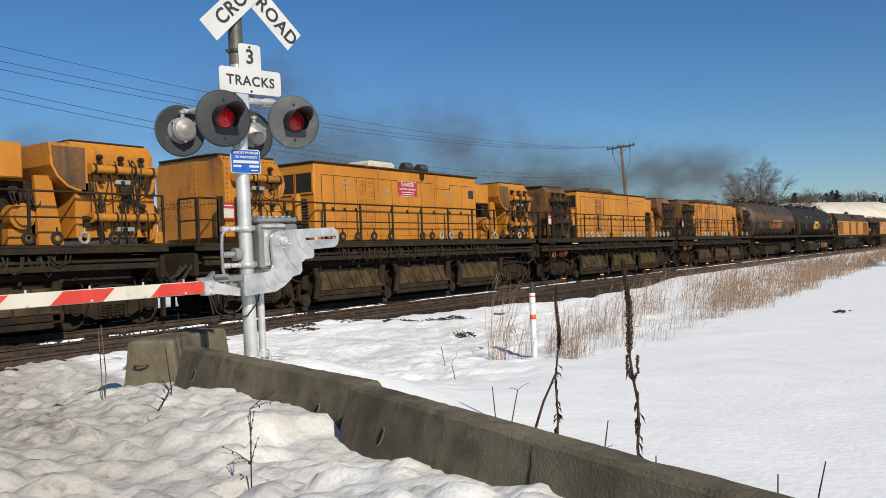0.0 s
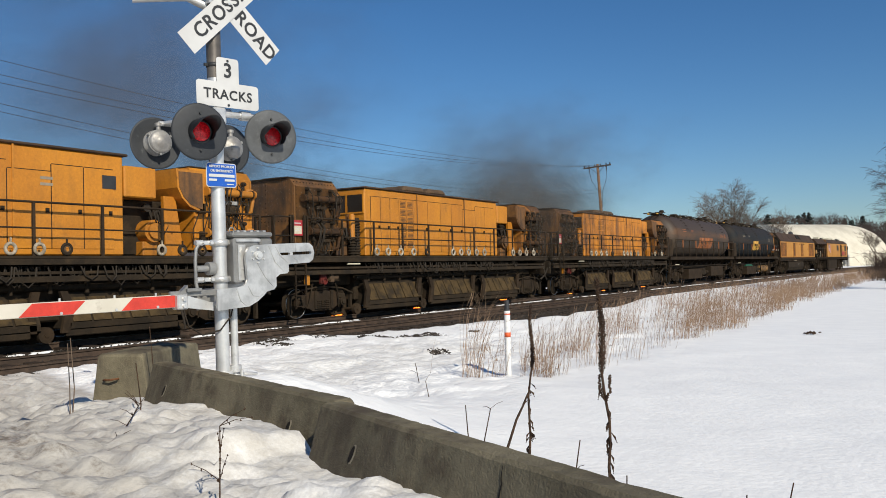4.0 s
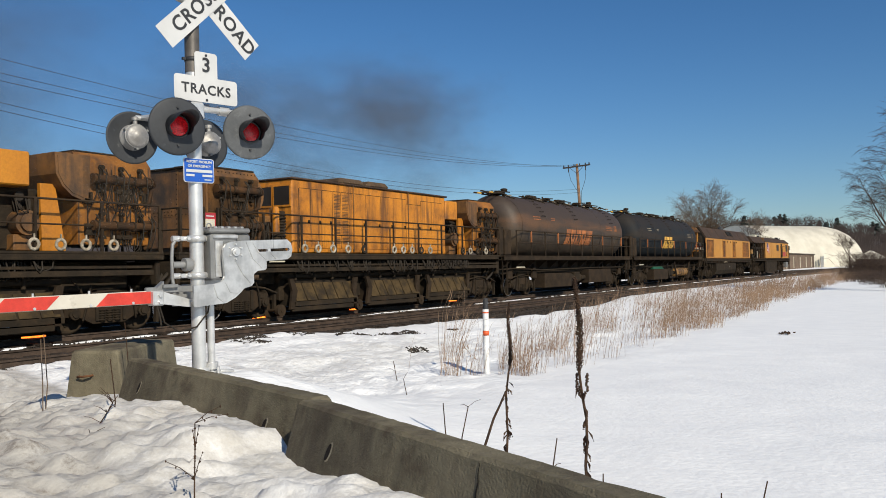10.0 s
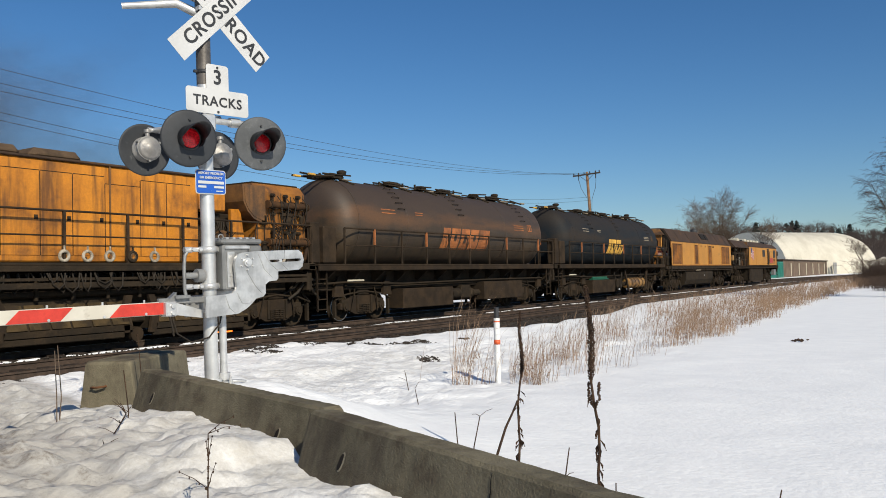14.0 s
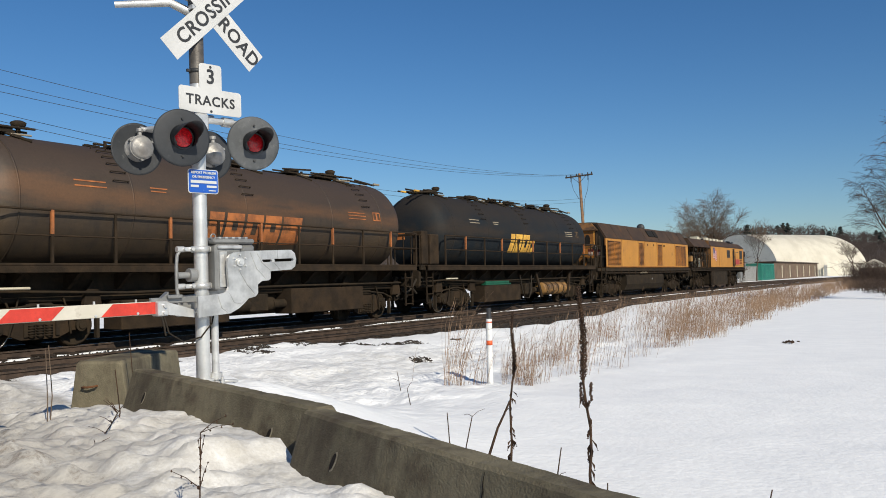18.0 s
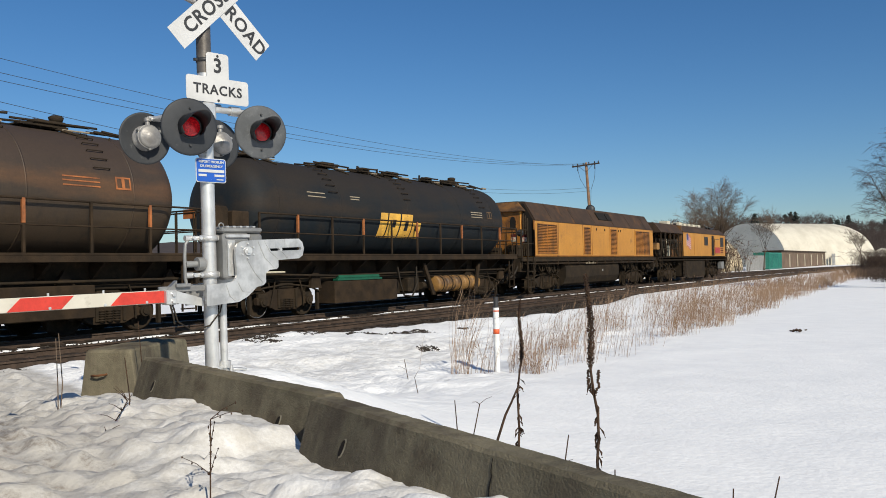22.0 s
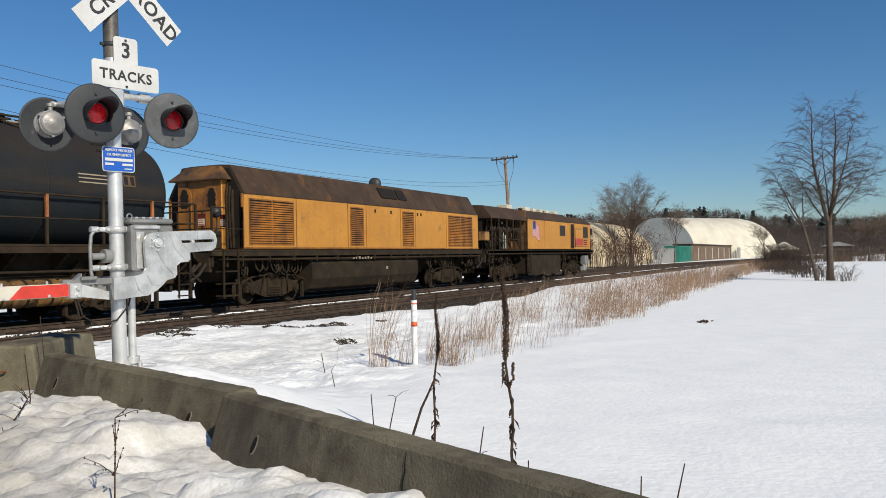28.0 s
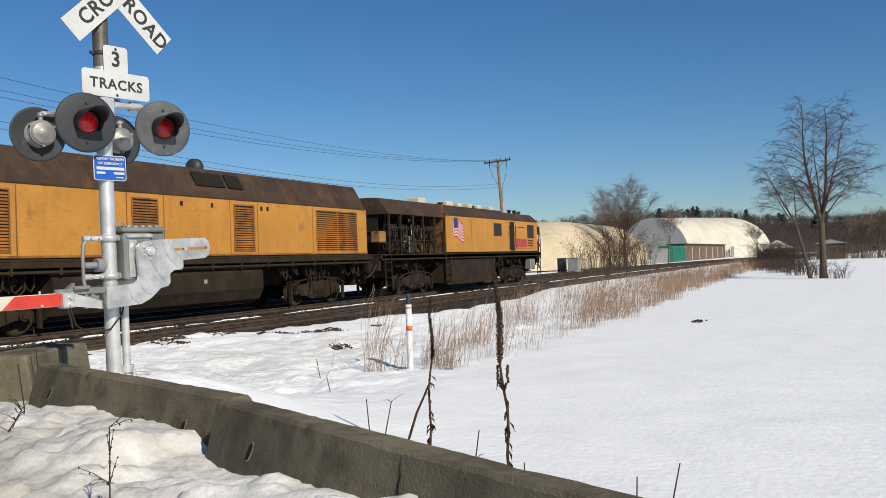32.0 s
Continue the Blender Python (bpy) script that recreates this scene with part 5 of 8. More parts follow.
    for k in range(6):
        du.torus((1.28, 3.72, 1.92 + k * 0.085), (0, 0, 1), 0.11, 0.03, 14, 6)
    du.cyl((1.28, 3.72, 1.85), (1.28, 3.72, 2.4), 0.10, n=12)
    gp(car, "stand_pipe", Geo().cyl((1.28, 3.72, 2.4), (1.28, 3.72, 3.12), 0.10, n=14).cyl((1.28, 3.72, 3.12), (1.28, 3.72, 3.16), 0.075, n=14), paint, "yellow stand pipe")
    gp(car, "ribbed_duct", du, "grime", "black ribbed flexible duct")
    # engine house
    ya, yb, zt = 4.5, 13.2, 4.12 if danger else 4.03
    house = gp(car, "engine_house", Geo().box(-1.2, ya, 1.86, 1.2, yb, zt, 0.03), paint, "long yellow engine house")
    gp(car, "roof", Geo().box(-1.26, ya - 0.05, zt, 1.26, yb + 0.1, zt + 0.06, 0.02), "roof", "sooty overhanging roof")
    for x0, x1 in ((-0.2, 0.42), (0.50, 1.12)):
        gp(house, "end_window", Geo().box(x0, ya - 0.025, 3.28, x1, ya - 0.005, 3.84), "glass", "dark end window")
        fr = Geo().box(x0 - 0.05, ya - 0.035, 3.84, x1 + 0.05, ya - 0.003, 3.89).box(x0 - 0.05, ya - 0.035, 3.23, x1 + 0.05, ya - 0.003, 3.28).box(x0 - 0.05, ya - 0.035, 3.28, x0, ya - 0.003, 3.84).box(x1, ya - 0.035, 3.28, x1 + 0.05, ya - 0.003, 3.84)
        gp(house, "window_frame", fr, paint)
    y = ya + 0.3
    for w, kind in ((0.52, 0), (0.52, 0), (0.52, 0), (0.42, 1), (0.42, 1), (0.9, 0), (0.85, 0), (0.75, 0), (0.8, 0), (0.95, 2), (0.75, 0), (0.75, 0)):
        if y + w > yb - 0.1:
            break
        zt2 = 3.78 if kind != 2 else 3.62
        gp(house, "door_gap", Geo().box(1.2, y - 0.012, 2.0, 1.203, y + 0.012, zt2).box(1.2, y + 0.012, zt2 + 0.002, 1.203, y + w - 0.012, zt2 + 0.02), "grime")
        gp(house, "door_panel", Geo().box(1.2, y + 0.012, 2.0, 1.216, y + w - 0.012, zt2, 0.006), paint)
        if kind == 1:
            for k in range(6):
                zz = 2.15 + k * 0.27
                lv = Geo()
                for j in range(5):
                    lv.box(1.214, y + 0.06, zz + j * 0.045, 1.226, y + w - 0.06, zz + j * 0.045 + 0.022)
                gp(house, "louvre", lv, old)
        else:
            gp(house, "door_handle", Geo().box(1.214, y + w - 0.14, 2.75, 1.235, y + w - 0.06, 2.85), "grime")
        y += w
    for yy in (7.42, 10.62):
        gp(house, "seam_strip", Geo().box(1.2, yy - 0.02, 1.9, 1.235, yy + 0.02, zt), old)
    # roof gear
    if danger:
        gp(car, "roof_box", Geo().box(-0.3, 7.6, zt + 0.06, 0.75, 8.95, zt + 0.34, 0.09), "cream", "pale roof fan box")
        for yy in (9.25, 10.1):
            fan = Geo().cyl((0.85, yy - 0.05, zt + 0.19), (0.85, yy + 0.4, zt + 0.19), 0.14, n=14)
            for k in range(4):
                fan.torus((0.85, yy + k * 0.11, zt + 0.19), (0, 1, 0), 0.13, 0.05, 14, 6)
            gp(car, "exhaust_silencer", fan, "black", "black ribbed exhaust silencer")
        gp(car, "exhaust_pipe", Geo().cyl((1.22, 9.75, 3.90), (1.22, 9.75, zt + 0.1), 0.09, n=12), "grime")
        pl = gp(house, "danger_sign", Geo().box(1.218, 8.40, 3.28, 1.226, 9.46, 3.80), "red_sign", "red danger sign with white writing")
        part("lettering", words("DANGER", 0.17), M["white_sign"], pl, "", Matrix.Translation((1.23, 8.93, 3.68)) @ FACE)
        part("lettering", words("GRINDING EQUIPMENT", 0.085), M["white_sign"], pl, "", Matrix.Translation((1.23, 8.93, 3.53)) @ FACE)
        gp(pl, "writing_bar", Geo().box(1.226, 8.58, 3.42, 1.229, 9.28, 3.44).box(1.226, 8.63, 3.35, 1.229, 9.23, 3.37), "white_sign")
        bo = Geo()
        for k in range(13):
            bo.box(1.2255, 8.41 + k * 0.08, 3.283, 1.2285, 8.45 + k * 0.08, 3.308).box(1.2255, 8.41 + k * 0.08, 3.772, 1.2285, 8.45 + k * 0.08, 3.797)
        tagged(gp(pl, "border_bar", bo, "white_sign"), kind="stuff")
        st = Geo()
        for yy, zz in ((5.7, 3.55), (5.7, 3.42), (7.65, 3.4), (7.65, 3.28), (11.2, 3.45), (11.2, 3.32)):
            st.box(1.218, yy, zz, 1.222, yy + 0.28, zz + 0.06)
        gp(house, "stencil_bar", st, "pale")
        gp(house, "notice_plate", Geo().box(1.218, 12.65, 3.35, 1.224, 13.0, 3.65), "white_sign").data.materials[0] = M["black"]
    else:
        for a, b in ((7.6, 8.95), (9.15, 10.4)):
            gp(car, "roof_box", Geo().box(-0.6, a, zt + 0.06, 0.6, b, zt + 0.36, 0.14), "hood", "sooty rounded roof fan box")
    # overhang, hopper drum and rear machine
    gp(car, "overhang_box", Geo().box(-1.15, yb + 0.02, 3.2, 1.22, 14.1, 3.92, 0.03), paint)
    gp(car, "under_machine", Geo().box(-0.9, yb + 0.05, 1.86, 0.70, 15.0, 3.2, 0.05), "grime")
    gp(car, "stanchion_plate", Geo().prism([(0.98, 14.45, 1.86), (0.98, 15.0, 1.86), (0.98, 14.75, 3.3), (0.98, 14.40, 3.3)], (0.10, 0, 0)), paint)
    gp(car, "pump_motor", Geo().cyl((0.3, 14.15, 2.45), (1.05, 14.15, 2.45), 0.27, n=18).cyl((1.05, 14.15, 2.45), (1.12, 14.15, 2.45), 0.19, n=14).box(0.6, 13.9, 1.86, 0.95, 14.4, 2.2, 0.02), old, "round yellow pump motor")
    mo = Geo().cyl((0.9, 14.0, 3.0), (1.0, 14.0, 3.0), 0.1, n=10)
    hoses(mo, rng, 0.95, 13.9, 14.5, 2.95, 12, 0.5, 0.018)
    tagged(gp(car, "hydraulic_hose", mo, "rubber"), kind="stuff")
    pr = [(14.55, 3.96), (15.40, 3.96), (15.40, 2.92), (15.25, 2.95), (14.95, 3.05), (14.72, 3.25), (14.58, 3.50)]
    hop = gp(car, "hopper_drum", Geo().prism([(-1.2, q, z) for q, z in pr], (2.58, 0, 0)), old, "rounded hopper in front of the machine")
    # darker inset: soot and the shadow on this face are put into its colour
    gp(hop, "hopper_face", Geo().prism([(1.382, 15.0 + (q - 15.0) * 0.86, 3.5 + (z - 3.5) * 0.86) for q, z in pr], (0.012, 0, 0)), "ochre", "sooty hopper face with shadow in its dark colour")
    pr = [(-1.28, 2.0), (1.28, 2.0), (1.28, 3.84), (1.10, 4.06), (-1.10, 4.06), (-1.28, 3.84)]
    mach2 = gp(car, "end_machine", Geo().prism([(q, 15.15, z) for q, z in pr], (0, 1.95, 0)), paint if not old == "ochre" else "yellow_old", "yellow end machine covered in pipes")
    gp(mach2, "machine_lid", Geo().box(-1.08, 15.2, 4.06, 1.08, 17.05, 4.11, 0.02), "grime")
    manifold(mach2, 1.28, 15.45, 17.0, 3.46, rng, old)
    manifold(mach2, 1.28, 15.45, 17.0, 2.42, rng, old)
    cb = Geo()
    for _ in range(16):
        q, z = rng.uniform(15.2, 16.8), rng.uniform(3.2, 3.75)
        e = q + rng.uniform(-0.25, 0.25)
        cb.tube([(1.30, q, z), (1.36, q + rng.uniform(-0.1, 0.1), z - 0.35), (1.36, e, z - 0.8), (1.31, e + 0.05, max(2.05, z - rng.uniform(1.0, 1.6)))], 0.012, 4)
    tagged(gp(mach2, "cable_bundle", cb, "rubber", "loose black cables"), kind="stuff")
    for q, z in ((15.25, 2.9), (15.3, 2.2), (16.2, 2.95), (16.85, 2.95)):
        gp(mach2, "junction_box", Geo().box(1.28, q, z, 1.38, q + 0.22, z + 0.26, 0.01), "grime")
    for q in (15.16, 16.1, 17.02):
        gp(mach2, "seam_strip", Geo().box(1.28, q, 2.02, 1.292, q + 0.03, 3.82), old)
    gp(car, "hose_reel", Geo().torus((0.9, 17.15, 2.5), (1, 0, 0), 0.30, 0.06, 18, 6).box(0.8, 16.95, 1.86, 1.1, 17.28, 2.2, 0.02), "grime")
    if danger:
        reel = gp(car, "reel_core", Geo().cyl((0.86, 17.15, 2.5), (0.98, 17.15, 2.5), 0.22, n=18).torus((0.98, 17.15, 2.5), (1, 0, 0), 0.20, 0.03, 18, 6), "reel_red", "red hose reel core")
        for k in range(4):
            gp(reel, "spoke", Geo().box(0.98, 17.15 - 0.2, 2.49, 1.0, 17.15 + 0.2, 2.51, 0.0, Matrix.Translation((0, 17.15, 2.5)) @ Matrix.Rotation(k * math.pi / 4, 4, "X") @ Matrix.Translation((0, -17.15, -2.5))), "grime")
        gp(car, "step_box", Geo().box(1.12, 16.98, 1.84, 1.46, 17.28, 2.12, 0.02), paint, "small yellow step box")
    # railings and ladders
    railing(car, 1.46, 1.46, L - 0.1, 1.84, 2.94, 1.55)
    railing(car, 1.46, 0.14, 0.78, 1.84, 2.94, 0.64)
    ladder(car, 1.50, 0.90, 0.35, 1.84)
    # rings hung along the deck
    for yy in (4.7, 5.3, 6.0, 6.75, 7.6, 9.3, 9.85, 10.4, 11.0, 11.6, 14.0, 14.6, 15.2, 15.9):
        rg = Geo().torus((1.50, yy, 1.98), (1, 0, 0), 0.105, 0.038, 16, 6).box(1.49, yy - 0.015, 2.06, 1.52, yy + 0.015, 2.20)
        dark = rng.random() < (0.78 if danger else 0.35)
        ring = gp(car, "hose_ring", rg, "grime" if dark else "white_hose", "coiled hose ring hung on the deck edge")
        if dark:
            gp(ring, "ring_core", Geo().torus((1.515, yy, 1.98), (1, 0, 0), 0.062, 0.016, 14, 5), "hood", "dusty core of the ring")
    # hoses under the deck
    hg = Geo()
    hoses(hg, rng, 1.38, 4.3, 14.6, 1.62, 95, 0.36, 0.02)
    tagged(gp(car, "hydraulic_hose", hg, "rubber", "looping black hydraulic hoses"), kind="stuff")
    hg = Geo().cyl((1.15, 4.0, 1.18), (1.15, 14.8, 1.18), 0.07, n=8)
    for k in range(12):
        hg.cyl((1.2, 4.6 + k * 0.85, 1.05), (1.2, 4.6 + k * 0.85, 1.5), 0.05, n=8)
    gp(car, "supply_pipe", hg, "grime")
    gp(car, "under_frame", Geo().box(-0.95, 4.2, 0.45, 0.95, 14.7, 1.55, 0.04), "grime", "dense grimy machinery under the deck")
    gp(car, "under_frame", Geo().box(-0.8, 0.5, 0.95, 0.8, 4.2, 1.6, 0.04), "grime")
    gp(car, "under_frame", Geo().box(-0.8, 14.7, 0.95, 0.8, 16.8, 1.6, 0.04), "grime")
    # grinding units
    for k in range(3):
        a = 4.2 + k * 3.68
        un = Geo().prism([(1.12, a + 0.3, 0.98), (1.12, a + 2.9, 0.98), (1.12, a + 3.0, 1.06), (1.12, a + 0.2, 1.06)], (-2.2, 0, 0))
        un.prism([(1.12, a + 0.18, 0.98), (1.38, a + 0.18, 0.42), (1.38, a + 0.18, 0.30), (-1.3, a + 0.18, 0.30), (-1.1, a + 0.18, 0.98)], (0, 3.02, 0))
        u = gp(car, "grinding_unit", un, "grime", "grimy grinding unit with a sloping skirt")
        for j in range(6):
            b = a + 0.24 + j * 0.485
            pn = Geo().prism([(1.135, b, 0.95), (1.385, b, 0.44), (1.385, b + 0.43, 0.44), (1.135, b + 0.43, 0.95)], (0.02, 0, 0.012))
            gp(u, "skirt_panel", pn, "skirt", "scuffed skirt panel")
        fr2 = Geo()
        fr = Geo().prism([(1.30, a - 0.05, 1.10), (1.30, a + 0.12, 1.10), (1.30, a + 0.30, 0.75), (1.30, a + 0.16, 0.22), (1.30, a - 0.02, 0.22), (1.30, a + 0.08, 0.75)], (0.08, 0, 0))
        fr2.prism([(1.30, a + 3.02, 1.10), (1.30, a + 3.20, 1.10), (1.30, a + 3.10, 0.7), (1.30, a + 3.12, 0.25), (1.30, a + 2.98, 0.25), (1.30, a + 2.92, 0.75)], (0.08, 0, 0))
        gp(u, "unit_bracket", fr, "rust")
        gp(u, "unit_bracket", fr2, "rust")
        gw = Geo().cyl((0.70, a - 0.32, 0.2), (0.82, a - 0.32, 0.2), 0.2, n=18).cyl((1.2, a - 0.32, 0.2), (1.32, a - 0.32, 0.2), 0.17, n=18).cyl((0.6, a - 0.32, 0.2), (1.34, a - 0.32, 0.2), 0.05, n=8)
        gp(u, "guide_wheel", gw, "rust")
        gp(u, "lower_beam", Geo().box(1.25, a + 0.1, 0.14, 1.36, a + 3.0, 0.28, 0.02), "grime")
    if not danger:
        for q in (3.3, 7.7, 14.2):
            gp(car, "spark_glow", Geo().prism([(0.70, q, 0.004), (0.82, q + 0.1, 0.004), (0.82, q + 0.40, 0.004), (0.72, q + 0.55, 0.004)], (0, 0, 0.03)), "glow", "orange glow of grinding sparks at the rail")
    return car


def tank_car(label, y0, paint, logo, seed, green=False, head=1.70, tail=16.80):
    rng = random.Random(seed)
    car = thing("tank_car", label, "rail car", pose_car(y0), "cars of the grinding train")
    L = 16.95
    deck(car, 0.05, L, 1.82)
    truck(car, 3.15, 1.9, bright=True)
    truck(car, 14.6, 1.9)
    couplers(car, 0.05, L)
    r, zc = 1.50, 3.13
    bow = ((0.0, 0.0), (0.50, 0.02), (0.90, 0.08), (1.20, 0.20), (1.38, 0.38), (1.47, 0.58), (r, 0.80))
    prof = [(a, head + b) for a, b in bow] + [(a, tail - b) for a, b in bow[::-1]]
    shell = Geo().lathe([(a, b) for a, b in prof], (0, 0, zc), (0, 1, 0), 56)
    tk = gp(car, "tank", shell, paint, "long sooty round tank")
    for yy in (2.45, 5.2, 8.8, 12.4, 14.98):
        gp(tk, "weld_band", Geo().lathe([(r + 0.001, -0.02), (r + 0.006, -0.02), (r + 0.006, 0.02), (r + 0.001, 0.02)], (0, yy, zc), (0, 1, 0), 56), paint)
    # rungs
    for yy in (4.9, 8.9, 14.2):
        for k in range(7):
            a = radians(22 + k * 9)
            p = Vector((math.cos(a) * (r + 0.05), yy, zc + math.sin(a) * (r + 0.05)))
            q = Vector((math.cos(a) * r, yy, zc + math.sin(a) * r))
            g = Geo().cyl(p + Vector((0, -0.2, 0)), p + Vector((0, 0.2, 0)), 0.014, n=6).cyl(q + Vector((0, -0.2, 0)), p + Vector((0, -0.2, 0)), 0.012, n=6).cyl(q + Vector((0, 0.2, 0)), p + Vector((0, 0.2, 0)), 0.012, n=6)
            gp(tk, "rung", g, "grime")
    # roof fittings
    ztop = zc + r
    for y, w in ((2.2, 1.3), (5.4, 1.5), (7.6, 0.9), (8.9, 1.7), (11.6, 1.0), (12.9, 1.9)):
        g = Geo().box(-0.45, y, ztop + 0.02, 0.45, y + w * 0.6, ztop + 0.06)
        for x in (-0.4, 0.0, 0.4):
            g.cyl((x, y - 0.2, ztop + 0.12), (x + rng.uniform(-0.1, 0.1), y + w, ztop + 0.12 + rng.uniform(-0.04, 0.08)), 0.03, n=6)
        g.tube([(0.3, y + w * 0.4, ztop + 0.05), (0.55, y + w * 0.55, ztop - 0.06), (0.75, y + w * 0.75, ztop - 0.18)], 0.035)
        g.box(0.05, y + w * 0.2, ztop + 0.05, 0.35, y + w * 0.62, ztop + 0.19, 0.03)
        for k in range(3):
            yy = y + rng.uniform(0, w)
            g.cyl((0.1, yy, ztop), (0.1, yy, ztop + rng.uniform(0.12, 0.26)), 0.04, n=8)
        gp(car, "roof_walkway", g, "grime", "dark roof grating with pipes")
        gp(car, "roof_handle", Geo().cyl((0.5, y + w * 0.5, ztop - 0.02), (0.52, y + w * 0.85, ztop - 0.01), 0.025, n=6), "pale", "pale worn handle")
    for yy in (3.2, 13.9):
        gp(car, "roof_vent", Geo().lathe([(0.05, -0.05), (0.05, 0.18), (0.14, 0.22), (0.17, 0.32), (0.10, 0.36), (0, 0.36)], (0.2, yy, ztop - 0.02), (0, 0, 1), 14), "grime")
    for yy, s2 in ((2.5, -1), (14.9, 1)):
        nz = Geo()
        for x, dz in ((-0.5, 0.10), (-0.15, 0.16), (0.15, 0.06), (0.45, 0.0)):
            nz.cyl((x, yy, ztop + 0.08 + dz * 0.3), (x + 0.05, yy + s2 * 1.0, ztop - 0.02 + dz), 0.035, n=6)
        nz.tube([(0.6, yy + s2 * 0.1, ztop - 0.08), (0.75, yy - s2 * 0.1, ztop - 0.4), (0.9, yy - s2 * 0.05, ztop - 0.6)], 0.025)
        gp(car, "spray_lance", nz, "grime")
        for x in (0.45, -0.15):
            gp(car, "nozzle", Geo().cyl((x + 0.05, yy + s2 * 1.0, ztop + 0.02), (x + 0.06, yy + s2 * 1.3, ztop + 0.02), 0.04, n=8), "yellow_mark" if s2 < 0 else "pale", "pale worn nozzle tip")
    # marks on the side: plain blocks in the shape of a wordmark
    def on_side(a, b):
        """Tank surface at y = a and height b."""
        return Vector((math.sqrt(max(0.0, (r + 0.006) ** 2 - (b - zc) ** 2)), a, b))
    blocks = ((7.40, 0.50), (8.00, 0.62), (8.72, 0.62), (9.42, 0.64), (10.14, 0.78)) if logo == "big" else ((7.15, 0.40), (7.62, 0.66), (8.36, 0.66), (9.08, 0.50))
    for k, (y, w) in enumerate(blocks):
        z0, z1 = (2.38, 3.16) if logo == "big" else (2.38, 3.18 if k < 3 else 2.95)
        mk, vs = Geo(), []
        for j in range(8):
            b = z0 + (z1 - z0) * j / 7
            vs += [on_side(y + (b - z0) * 0.12, b), on_side(y + w + (b - z0) * 0.12, b)]
        mk.add(vs, [(2 * j, 2 * j + 1, 2 * j + 3, 2 * j + 2) for j in range(7)])
        gp(tk, "wordmark_block", mk, "orange_mark" if logo == "big" else "yellow_mark", "worn slanted block of a wordmark")
        if 0 < k < 4:
            # the open middle of the letter shape
            za, zb = z0 + (z1 - z0) * (0.42 if k % 2 else 0.30), z0 + (z1 - z0) * 0.74
            vs = [on_side(y + w * p + (b - z0) * 0.12, b) + Vector((0.006, 0, 0)) for b in (za, (za + zb) / 2, zb) for p in (0.36, 0.66)]
            gp(tk, "wordmark_gap", Geo().add(vs, [(0, 1, 3, 2), (2, 3, 5, 4)]), paint)
    for yy, zz, w in ((3.7, 3.62, 0.8), (3.7, 3.50, 0.8), (5.7, 3.6, 0.5), (5.7, 3.52, 0.45), (13.2, 3.45, 0.9), (13.2, 3.36, 0.9), (13.2, 3.26, 0.9)):
        vs = [on_side(yy, zz), on_side(yy + w, zz), on_side(yy + w, zz + 0.03), on_side(yy, zz + 0.03)]
        gp(tk, "stencil_bar", Geo().add([v + Vector((0.004, 0, 0)) for v in vs], [(0, 1, 2, 3)]), "pale" if logo != "big" else "orange_mark")
    bx = Geo()
    for a0, a1, b0, b1 in ((14.5, 14.9, 3.25, 3.29), (14.5, 14.9, 3.5, 3.54), (14.5, 14.54, 3.29, 3.5), (14.86, 14.9, 3.29, 3.5), (14.66, 14.74, 3.29, 3.5)):
        vs = [on_side(a0, b0), on_side(a1, b0), on_side(a1, b1), on_side(a0, b1)]
        bx.add([v + Vector((0.004, 0, 0)) for v in vs], [(0, 1, 2, 3)])
    gp(tk, "stencil_frame", bx, "orange_mark" if logo == "big" else "hood")
    # end platform gear
    eb = Geo().box(1.05, 0.15, 1.84, 1.48, 0.55, 3.05, 0.03).box(1.0, 0.75, 1.84, 1.45, 1.35, 2.95, 0.03).cyl((1.3, 0.65, 1.84), (1.3, 0.65, 3.0), 0.05, n=10)
    gp(car, "equipment_cabinet", eb, "rust", "rusty cabinets on the end platform")
    gp(car, "cabinet_notice", Geo().box(0.3, 0.10, 2.75, 0.75, 0.14, 3.0), "orange_mark")
    ep = Geo()
    for x in (-1.3, -0.7, 0.0, 0.7, 1.4):
        ep.cyl((x, 0.1, 1.84), (x, 0.1, 2.9), 0.022, n=6)
    ep.cyl((-1.4, 0.1, 2.9), (1.45, 0.1, 2.9), 0.022, n=6).cyl((-1.4, 0.1, 2.4), (1.45, 0.1, 2.4), 0.018, n=6)
    gp(car, "end_railing", ep, "rust")
    ep = Geo()
    for x in (-1.3, -0.7, 0.0, 0.7, 1.4):
        ep.cyl((x, L - 0.1, 1.84), (x, L - 0.1, 2.9), 0.022, n=6)
    ep.cyl((-1.4, L - 0.1, 2.9), (1.45, L - 0.1, 2.9), 0.022, n=6).cyl((-1.4, L - 0.1, 2.4), (1.45, L - 0.1, 2.4), 0.018, n=6)
    gp(car, "end_railing", ep, "rust")
    gp(car, "walkway", Geo().box(1.42, 0.3, 1.76, 1.63, L - 0.1, 1.815, 0.008).box(1.60, 0.3, 1.62, 1.63, L - 0.1, 1.76), "rust", "narrow side walkway")
    railing(car, 1.605, 1.55, L - 0.1, 1.815, 2.92, 1.53)
    for k in (1, 3, 5, 7, 9):
        y = 1.55 + (L - 1.65) * k / 10
        gp(car, "painted_post", Geo().box(1.578, y - 0.034, 2.42, 1.632, y + 0.034, 2.925), "orange_mark", "faded orange painted post top")
    # brackets under the walkway
    for k in range(12):
        y = 1.2 + k * 1.3
        gp(car, "deck_bracket", Geo().prism([(1.45, y, 1.60), (1.0, y, 1.25), (0.9, y, 1.30), (0.9, y, 1.60)], (0, 0.09, 0)), "rust")
